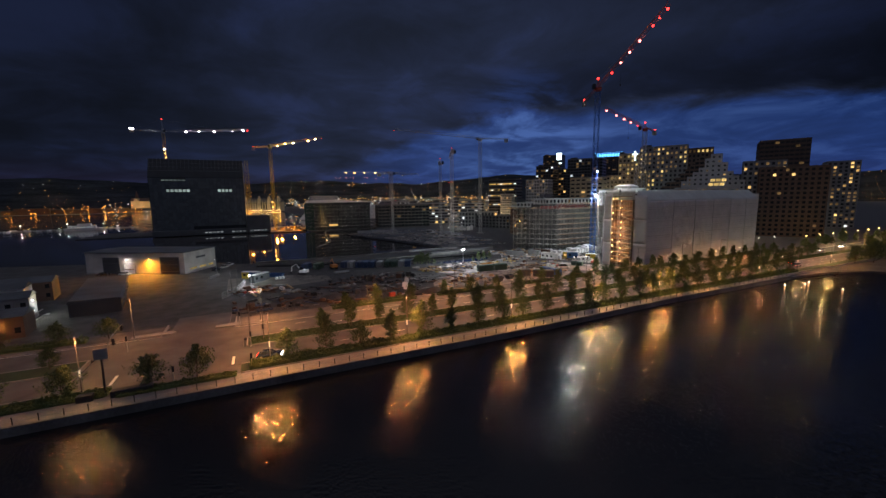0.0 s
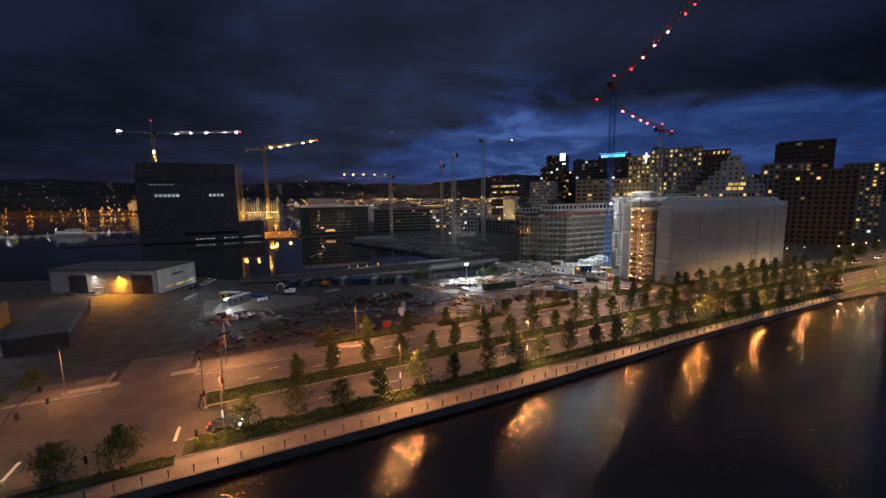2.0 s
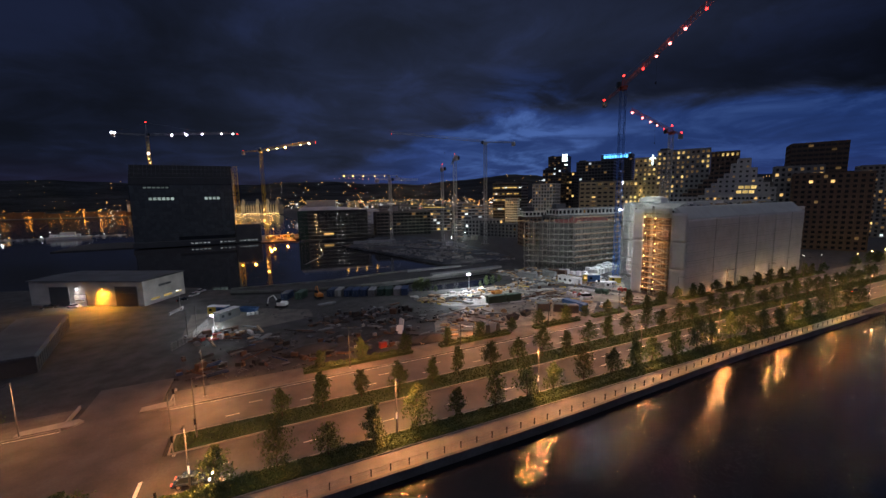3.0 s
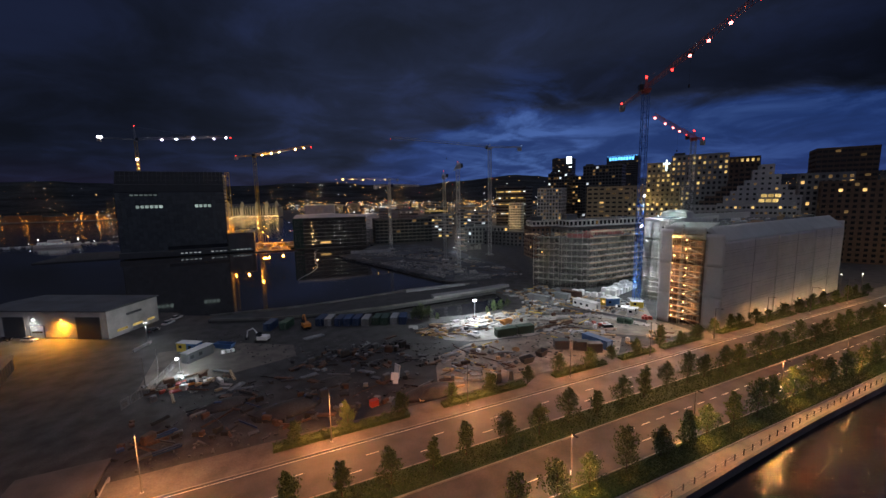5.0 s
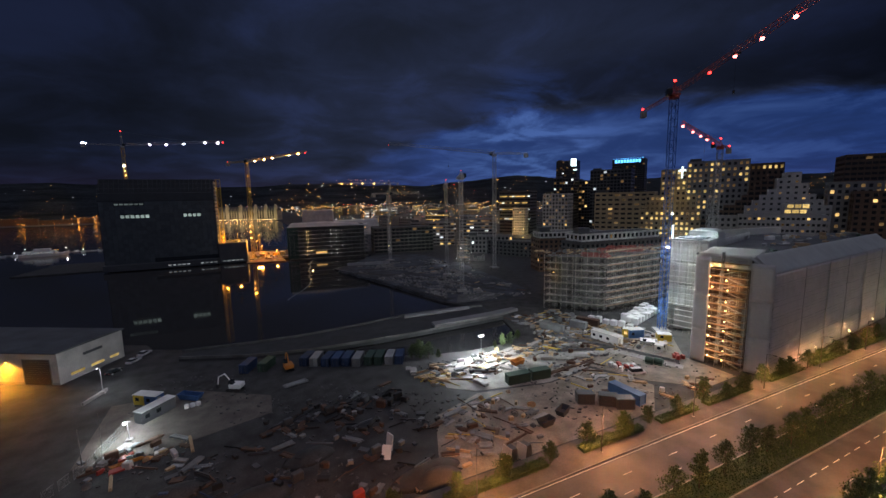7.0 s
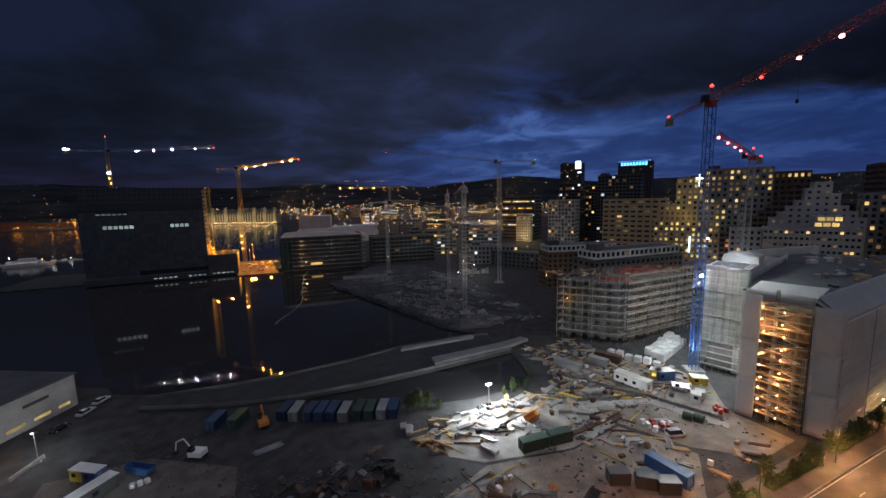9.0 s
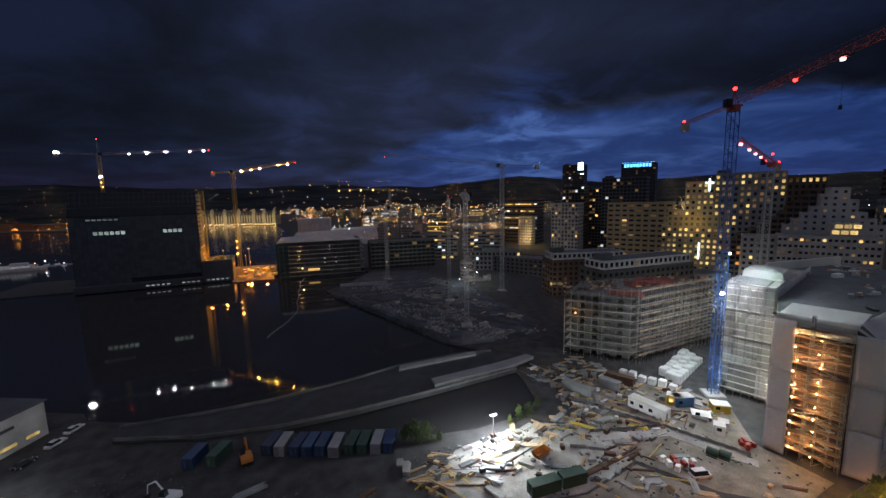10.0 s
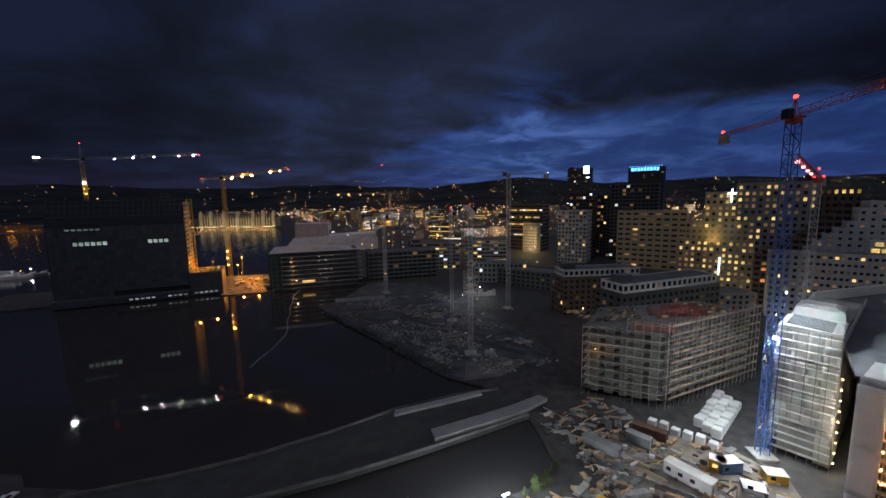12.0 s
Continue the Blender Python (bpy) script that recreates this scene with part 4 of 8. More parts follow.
    bulb_light(wl, 0, 0, -0.25, 300, LAMP_ORANGE)


def wrapped_building():
    """The long block under white sheeting: street front, gabled end with an open stair bay, and a taller wing behind."""
    t = thing("sheeted_building", "long apartment block wrapped in white tarpaulin under construction", "building", 0, 0, SITE)
    S0, S1 = Vector((145, 109.4, 0)), Vector((242, 117.2, 0))
    W0, W1 = Vector((141, 126.8, 0)), Vector((143.4, 114.2, 0))
    u = (S1 - S0).normalized()
    n = Vector((-u.y, u.x, 0))
    EAVE, RIDGE = 28.0, 32.6
    rg = random.Random(11)

    def sheet(mb, p, q, z0, z1, nrm, cols, rows, amp, lean=0.0):
        """A hanging sheet with slack between its ties, with thickness."""
        front = []
        for j in range(rows + 1):
            for i in range(cols + 1):
                a = p.lerp(q, i / cols)
                z = z0 + (z1 - z0) * j / rows
                s = amp * (0.4 + 0.6 * noise.noise(Vector((a.x * 0.35, a.y * 0.35, z * 0.3)))) * math.sin(math.pi * ((j / rows * rows) % 1.0 if False else 0.5))
                ripple = amp * 0.8 * noise.noise(Vector((a.x * 1.3, a.y * 1.3, z * 0.9)))
                front.append(a - nrm * (s + ripple) + nrm * lean * j / rows + Vector((0, 0, z)))
        k = (cols + 1)
        back = [v + nrm * 0.05 for v in front]
        fs = []
        for j in range(rows):
            for i in range(cols):
                a = j * k + i
                fs.append((a, a + 1, a + k + 1, a + k))
                b = a + len(front)
                fs.append((b, b + k, b + k + 1, b + 1))
        m = len(front)
        edge = [i for i in range(k)] + [j * k + cols for j in range(1, rows + 1)] + [rows * k + i for i in range(cols - 1, -1, -1)] + [j * k for j in range(rows - 1, 0, -1)]
        for a, b in zip(edge, edge[1:] + edge[:1]):
            fs.append((b, a, a + m, b + m))
        mb.add(front + back, fs)

    # street front in a few wide hangings of sheeting
    spans = ((0.0, 0.37), (0.365, 0.70), (0.695, 1.0))
    for k, (f0, f1) in enumerate(spans):
        a, b = S0.lerp(S1, f0) + n * 0.05 * (k % 2), S0.lerp(S1, f1) + n * 0.05 * (k % 2)
        mb = MB()
        sheet(mb, a, b, 0.3, EAVE + 0.1, n, 64, 40, 0.20)
        part("tarpaulin", mb, M["tarp"], t, smooth=True)
    for k, (f0, f1) in enumerate(spans):
        a, b = S0.lerp(S1, f0) + n * 0.05 * (k % 2), S0.lerp(S1, f1) + n * 0.05 * (k % 2)
        mb = MB()
        sheet(mb, a, b, EAVE + 0.05, RIDGE, n, 64, 8, 0.16, lean=5.0)
        part("roof_sheet", mb, M["tarp2"], t, smooth=True)
    # thin tubes outside stand in for decks showing through the sheeting
    for k in range(1, 7):
        z = 4.1 * k + 0.2 * (k % 2)
        rope = MB()
        for q in range(16):
            p0, p1 = S0.lerp(S1, q / 16) - n * 0.22, S0.lerp(S1, (q + 1) / 16) - n * 0.22
            rope.tube((p0.x, p0.y, z), (p1.x, p1.y, z), 0.035, 4)
        part("rope", rope, M["net"], t)
    for k in range(13):
        lift = MB()
        z = 2.0 * k + 1.4
        for q in range(24):
            p0, p1 = S0.lerp(S1, q / 24) - n * 0.27, S0.lerp(S1, (q + 1) / 24) - n * 0.27
            lift.tube((p0.x, p0.y, z + 0.05 * math.sin(q * 1.9 + k)), (p1.x, p1.y, z + 0.05 * math.sin((q + 1) * 1.9 + k)), 0.035 if k % 3 else 0.07, 4)
        part("lift_line", lift, M["sheet_line"], t)
    for q, f in enumerate((0.19, 0.368, 0.53, 0.698, 0.86)):
        p = S0.lerp(S1, f) - n * 0.26
        seam = MB()
        for k in range(10):
            w0, w1 = 0.10 * math.sin(q * 2.1 + k * 0.9), 0.10 * math.sin(q * 2.1 + (k + 1) * 0.9)
            a, b = p + u * w0, p + u * w1
            seam.tube((a.x, a.y, 0.4 + k * 2.77), (b.x, b.y, 0.4 + (k + 1) * 2.77), 0.16 if q in (1, 3) else 0.07, 5)
        part("seam", seam, M["tarp2" if q in (1, 3) else "sheet_line"], t)
    # short face between street corner and stair bay
    g = (W1 - S0).normalized()
    gn = Vector((g.y, -g.x, 0))
    for z0, z1 in ((0.2, 10.3), (10.1, 20.3), (20.1, 30.5)):
        mb = MB()
        sheet(mb, S0 + gn * (0.08 if 9 < z0 < 12 else 0), W1 + gn * (0.08 if 9 < z0 < 12 else 0), z0, z1, gn, 6, 8, 0.10)
        part("tarpaulin", mb, M["tarp"], t, smooth=True)
    # stair bay: open scaffold behind loose sheeting, hung with bulbs
    k = (W0 - W1).normalized()
    kn = Vector((k.y, -k.x, 0))
    LW = (W0 - W1).length
    for z0, z1 in ((0.2, 10.3), (10.1, 20.3), (20.1, 31.5)):
        mb = MB()
        sheet(mb, W1 + k * LW * 0.70 - kn * 1.75, W0 - kn * 1.75, z0, z1, kn, 6, 8, 0.12)
        part("tarpaulin", mb, M["tarp"], t, smooth=True)
    # dark sheet added at the back as the shade between the decks
    for z0, z1 in ((0.2, 10.0), (10.1, 20.0), (20.1, 31.0)):
        mb = MB()
        sheet(mb, W1 + kn * 1.3, W0 + kn * 1.3, z0, z1, kn, 6, 8, 0.12)
        part("inner_sheet", mb, M["brick"], t, smooth=True)
    mb = MB()
    sheet(mb, W1 + kn * 0.02, W0 + kn * 0.02, 28.6, 32.4, kn, 10, 4, 0.12)
    part("tarpaulin", mb, M["tarp2"], t, smooth=True)
    # roof deck and the inner mass
    E1 = S1 + n * 30
    inner = [S0 + n * 2.2 + u * 4.2, S1 + n * 2.2 - u * 1.5, S1 + n * 17, W0 + n * 1.0 + u * 5]
    part("concrete_frame", MB().prism([(p.x, p.y) for p in inner], 0, 27.4), M["concrete"], t)
    part("roof_deck", MB().prism([(p.x, p.y) for p in [S0 + n * 5.0 + u * 1.5, S1 + n * 5.0, S1 + n * 17, W0 + u * 0.6 + n * 1.0]], 31.6, 32.0), M["roof"], t)
    # far end
    for z0, z1 in ((0.3, 10), (10.1, 20), (20.1, 30.5)):
        mb = MB()
        sheet(mb, S1, S1 + n * 17, z0, z1, Vector((-u.x, -u.y, 0)), 8, 8, 0.15)
        part("tarpaulin", mb, M["tarp"], t, smooth=True)
    # rear wing, taller, its sheeted face to the yard
    R0, R1 = Vector((158.8, 147.8, 0)), Vector((162.0, 136.8, 0))
    R2 = Vector((208, 161, 0))
    WT = 33.0
    r = (R1 - R0).normalized()
    rn = Vector((-r.y, r.x, 0))
    for i in range(4):
        a, b = R0.lerp(R1, i / 4), R0.lerp(R1, (i + 1) / 4)
        for z0, z1 in ((0.5, 9), (9.1, 17), (17.1, 25), (25.1, WT)):
            if i < 3 and z0 < 1:
                continue
            mb = MB()
            sheet(mb, a, b, z0, z1, rn, 4, 8, 0.12)
            part("tarpaulin", mb, M["tarp2"], t, smooth=True)
    scaffold(R0.x - rn.x * 0.3, R0.y - rn.y * 0.3, SITE, math.degrees(math.atan2(r.y, r.x)), (R1 - R0).length, 32.5, deck=1.3, bay=1.9, label="white-lit tube scaffold against the sheeted wing", group="wing scaffolds", deck_mat="tarp2")
    q = (R2 - R0).normalized()
    qn = Vector((-q.y, q.x, 0))
    for i in range(7):
        a, b = R0.lerp(R2, i / 7), R0.lerp(R2, (i + 1) / 7)
        for z0, z1 in ((0.5, 11), (11.1, 22), (22.1, WT)):
            mb = MB()
            sheet(mb, a, b, z0, z1, Vector((-qn.x, -qn.y, 0)), 6, 8, 0.12)
            part("tarpaulin", mb, M["tarp2"], t, smooth=True)
    # side of the wing that looks down on the lower block, and the narrow slot between
    T2 = R1 + (R2 - R0)
    for i in range(6):
        a, b = R1.lerp(T2, i / 6), R1.lerp(T2, (i + 1) / 6)
        mb = MB()
        sheet(mb, a, b, 0.4, WT, qn, 6, 14, 0.14)
        part("tarpaulin", mb, M["tarp2"], t, smooth=True)
    part("wing_frame", MB().prism([(p.x, p.y) for p in [R0 + rn * 2 + r * 1.5, R1 + rn * 2 - r * 1.5, R2 - r * -2 + Vector((0, -10, 0)), R2 + Vector((0, -2, 0))]], 0, WT - 1.5), M["concrete"], t)
    rim = MB().prism([(p.x, p.y) for p in [R0 - rn * 0.6, R1 - rn * 0.6, R1 + rn * 12, R0 + rn * 12]], WT, WT + 0.5)
    part("roof_sheet", rim, M["tarp2"], t)
    hut = MB().loft([[(p.x, p.y, WT - 3.2) for p in (R0 + rn * 14, R1 + rn * 13, R1 + rn * 23, R0 + rn * 24)], [(p.x, p.y, WT + 2.4) for p in (R0 + rn * 14.5 + r, R1 + rn * 13.5 - r, R1 + rn * 22 - r, R0 + rn * 23 + r)],
                     [(p.x, p.y, WT + 3.2) for p in (R0 + rn * 16 + r * 3, R1 + rn * 15 - r * 3, R1 + rn * 20 - r * 3, R0 + rn * 21 + r * 3)]])
    part("roof_shelter", hut, M["tarp2"], t, "humped white sheeting over the roof stair")
    grille = MB()
    for i in range(12):
        p = R0 + rn * (2 + i * 0.85) + r * 1.2
        grille.box(p.x, p.y - 8.6, WT + 0.5, p.x + 0.25, p.y, WT + 0.8)
    part("roof_slats", grille, M["steel"], t)
    # yard-side roof between the wings
    part("courtyard_roof", MB().prism([(p.x, p.y) for p in [W0 + u * 6 + n * 2, S1 + n * 17.3, R2 + Vector((30, 0, 0)), R2 + Vector((0, -2, 0)), T2, R1 + rn * 3]], 29.6, 30.2), M["roof"], t)
    part("rear_wall", MB().prism([(p.x, p.y) for p in [R2 + Vector((0, -0.4, 0)), R2 + Vector((34, 1, 0)), R2 + Vector((34, -40, 0)), R2 + Vector((30, -40, 0)), R2 + Vector((30, -4, 0)), R2 + Vector((0, -4, 0))][:3] + [((R2 + Vector((0, -4, 0))))]], 0, 30), M["concrete"], t)
    # hipped sheeting over the gabled end
    def roof_quad(p, q, r2, s2):
        dn = Vector((0, 0, 0.08))
        mb2 = MB().add([p, q, r2, s2, p - dn, q - dn, r2 - dn, s2 - dn], [(0, 1, 2, 3), (7, 6, 5, 4), (0, 4, 5, 1), (1, 5, 6, 2), (2, 6, 7, 3), (3, 7, 4, 0)])
        part("roof_sheet", mb2, M["tarp2"], t)
    Z = lambda v, z: Vector((v.x, v.y, z))
    for f0, f1 in ((0, 0.34), (0.34, 0.67), (0.67, 1.0)):
        a, b = W0.lerp(W1, f0), W0.lerp(W1, f1)
        roof_quad(Z(a, 31.6), Z(b, 31.6), Z(b + u * 7.5, 33.4 + 0.2 * f1), Z(a + u * 7.5, 33.4 + 0.2 * f0))
    roof_quad(Z(W1, 31.6), Z(S0, EAVE), Z(S0 + u * 5.5 + n * 5.0, 32.7), Z(W1 + u * 7.5, 33.6))
    part("roof_edge", MB().prism([(p.x, p.y) for p in [R2 + Vector((-2, 0, 0)), R2 + Vector((36, -6, 0)), R2 + Vector((36, -7, 0)), R2 + Vector((-2, -1, 0))]], 29, 33.2), M["tarp2"], t)
    # roof clutter
    for i in range(26):
        p = S0 + u * rg.uniform(14, 92) + n * rg.uniform(6.5, 16)
        s = rg.uniform(0.5, 2.0)
        solo("roof_pallet", MB().bevel_box(-s, -s * 0.45, 0, s, s * 0.45, rg.uniform(0.3, 1.3), 0.04), M[rg.choice(("timber", "grey", "white", "green", "steel"))], "pallet of building material on the flat roof", "pallet",
             pose(p.x, p.y, SITE + 32.0, 0, 0, rg.uniform(0, 180)), "pallets on the roof")
    for i in range(34):
        p = T2.lerp(S1 + n * 19, rg.uniform(0.05, 0.9)) + Vector((rg.uniform(-14, 22), rg.uniform(-5, 5), 0))
        if (p - S0).dot(n) < 18.5 or p.x > 234:
            continue
        s = rg.uniform(0.4, 1.7)
        solo("roof_pallet", MB().bevel_box(-s, -s * 0.45, 0, s, s * 0.45, rg.uniform(0.3, 1.4), 0.04), M[rg.choice(("timber", "grey", "white", "tarp", "steel"))], "pallet of building material on the flat roof", "pallet",
             pose(p.x, p.y, SITE + 30.2, 0, 0, rg.uniform(0, 180)), "pallets on the roof")
    # stair scaffold in the bay
    bay = scaffold(W0.x + kn.x * 0.2, W0.y + kn.y * 0.2, SITE, math.degrees(math.atan2(-k.y, -k.x)), LW * 0.98, 30.5, deck=1.6, bay=2.0, label="timber-decked stair scaffold hung with warm bulbs", group="stair scaffolds")
    flight = MB()
    for j in range(15):
        for s in range(8):
            f = s / 8 if j % 2 == 0 else 1 - s / 8
            p = W1 + k * (2.0 + 5.5 * f) + kn * 1.2
            flight.box(p.x - 0.5, p.y - 0.35, j * 2 + s * 0.25 + 0.1, p.x + 0.5, p.y + 0.35, j * 2 + s * 0.25 + 0.16)
    tagged(new("scaffold_stair", flight.mesh("scaffold_stair", M["galv"])), "steel stair flights zigzagging up inside the scaffold", "stair").matrix_basis = pose(0, 0, SITE)
    strings = thing("string_lights", "strings of warm work bulbs hanging down the stair bay", "string lights", 0, 0, SITE)
    b = MB().ball((0, 0, 0), 0.16, 6, 4).mesh("bulb", M["bulb_warm"])
    cab = MB()
    for c, f in enumerate((0.36, 0.66)):
        for j in range(10):
            z = 2.0 + j * 2.9 + c * 0.9 + rg.uniform(-0.3, 0.3)
            p = W1 + k * (LW * f + rg.uniform(-0.3, 0.3)) + kn * -1.9
            part("bulb", b, M["bulb_warm"], strings, at=pose(p.x, p.y, z))
            bulb_light(strings, p.x + kn.x * 0.9, p.y + kn.y * 0.9, z - 0.3, 430, (1.0, 0.55, 0.21))
        p = W1 + k * LW * f - kn * 1.9
        cab.tube((p.x, p.y, 1), (p.x, p.y, 30), 0.02, 3)
    part("cable", cab, M["rubber"], strings)
    s2 = thing("string_lights", "strings of warm bulbs behind the wing's sheeting", "string lights", 0, 0, SITE)
    for j in range(9):
        p = R1 - rn * 0.7 + r * 0.6
        part("bulb", b, M["bulb_warm"], s2, at=pose(p.x, p.y, 2.5 + j * 2.6))
        if j % 2 == 0:
            bulb_light(s2, p.x - rn.x * 0.7, p.y - rn.y * 0.7, 2.5 + j * 2.6, 420, (1.0, 0.80, 0.55))
    # lamps at the foot of the street front
    for f in (0.28, 0.56, 0.80):
        p = S0.lerp(S1, f) - n * 1.3
        w = thing("wall_lamp", "warm work lamp at the foot of the sheeted front", "work lamp", p.x, p.y, SITE, 0, "lamps along the sheeted front")
        part("post", MB().tube((0, 0, 0), (0, 0, 3.1), 0.05, 5), M["galv"], w)
        part("bulb", MB().ball((0, 0, 3.25), 0.2), M["bulb_warm"], w)
        bulb_light(w, 0, -0.5, 3.6, 800, (1.0, 0.60, 0.28))
    for s in (0.06, 0.5):
        p = W1 + k * LW * s + kn * (-0.4)
        m = thing("hoist_mast", "thin lattice hoist mast against the sheeting", "hoist mast", p.x, p.y, SITE + 0.0)
        part("mast", lattice(0.5, 33 if s > 0.3 else 18, 1.5, 0.04), M["steel"], m)


def lattice(w, h, bay, r, diag=True, n=4):
    """A square lattice tower of width w and height h."""
    mb = MB()
    c = [(-w / 2, -w / 2), (w / 2, -w / 2), (w / 2, w / 2), (-w / 2, w / 2)]
    for x, y in c:
        mb.tube((x, y, 0), (x, y, h), r * 1.3, 4)
    k = max(int(h / bay), 1)
    for j in range(k):
        z0, z1 = j * h / k, (j + 1) * h / k
        for i in range(4):
            a, b = c[i], c[(i + 1) % 4]
            mb.tube((*a, z1), (*b, z1), r * 0.8, 3)
            if (j + i) % 2:
                a, b = b, a
            mb.tube((*a, z0), (*b, z1), r * 0.8, 3)
    return mb


def lattice_run(p, q, w, h, bays, r):
    """A triangular lattice boom from p to q, apex up."""
    mb = MB()
    p, q = Vector(p), Vector(q)
    d = (q - p)
    s = Vector((-d.y, d.x, 0)).normalized() * w / 2
    up = Vector((0, 0, h))
    mb.tube(p + s, q + s, r, 4).tube(p - s, q - s, r, 4).tube(p + up, q + up * 0.8, r, 4)
    for i in range(bays):
        a, b = p + d * (i / bays), p + d * ((i + 1) / bays)
        m = p + d * ((i + 0.5) / bays) + up
        for t in (s, -s):
            mb.tube(a + t, m, r * 0.65, 3).tube(m, b + t, r * 0.65, 3)
        mb.tube(a + s, b - s, r * 0.6, 3)
    return mb


def tower_crane(label, x, y, base, h, ang, jib, tail, mast_mat, jib_mat, lamps, w=2.0, rise=0.0, group="tower cranes", tail_drop=0.0, head=5.0, lamp_parts=(), extra=()):
    """ang: heading of the jib in degrees, from +x. lamps: (metres along the jib, bulb material, radius)."""
    t = thing("tower_crane", label, "tower crane", x, y, base, ang, group)
    part("foundation", MB().bevel_box(-2.6, -2.6, 0, 2.6, 2.6, 0.7, 0.15), M["concrete"], t)
    part("mast", lattice(w, h, w * 1.05, 0.085), mast_mat, t)
    part("slewing_ring", MB().tube((0, 0, h), (0, 0, h + 1.0), w * 0.75, 12).box(-w * 0.7, -w * 0.7, h + 1.0, w * 0.7, w * 0.7, h + 1.5), jib_mat, t)
    part("cab", MB().bevel_box(0.6, -w * 0.75 - 1.6, h + 0.8, 2.6, -w * 0.75, h + 3.0, 0.15), M["glass"], t, "glazed operator's cab")
    hd = MB()
    for sx in (-0.7, 0.7):
        for sy in (-0.7, 0.7):
            hd.tube((sx, sy, h + 1.5), (0, 0, h + 1.5 + head), 0.09, 4)
    part("tower_head", hd, jib_mat, t)
    part("jib", lattice_run((0.8, 0, h + 1.6), (jib, 0, h + 1.6 + rise), 1.3, 1.5, max(int(jib / 2.6), 6), 0.08), jib_mat, t)
    part("counter_jib", lattice_run((-0.8, 0, h + 1.6), (-tail, 0, h + 1.6 - tail_drop), 1.5, 0.9, max(int(tail / 2.4), 3), 0.09), jib_mat, t)
    part("counterweight", MB().bevel_box(-tail, -0.9, h - 0.8 - tail_drop, -tail + 2.6, 0.9, h + 1.5 - tail_drop, 0.1), M["concrete"], t)
    part("pendant", MB().tube((0, 0, h + 1.4 + head), (jib * 0.62, 0, h + 3.1 + rise * 0.62), 0.035, 3).tube((0, 0, h + 1.4 + head), (-tail * 0.9, 0, h + 2.2 - tail_drop), 0.035, 3), M["steel"], t)
    hk = jib * 0.45
    part("trolley", MB().box(hk - 0.8, -0.7, h + 1.2 + rise * 0.45, hk + 0.8, 0.7, h + 1.5 + rise * 0.45).tube((hk, 0, h + 1.2), (hk, 0, h - 6), 0.03, 3).box(hk - 0.25, -0.15, h - 6.8, hk + 0.25, 0.15, h - 6), M["black"], t)
    for s, mk, r in lamps:
        if s < -0.5:
            z = h + 2.0 - tail_drop * (-s / tail) + 0.6
        elif s <= 0.5:
            z = h + 1.8 + head
        else:
            z = h + 1.9 + rise * s / jib - 0.9
        part("lamp", MB().ball((s, 0, z), r, 6, 4), M[mk], t)
    for (lx, ly, lz, mk, r) in extra:
        part("mast_lamp", MB().ball((lx, ly, lz), r, 6, 4), M[mk], t)
    return t


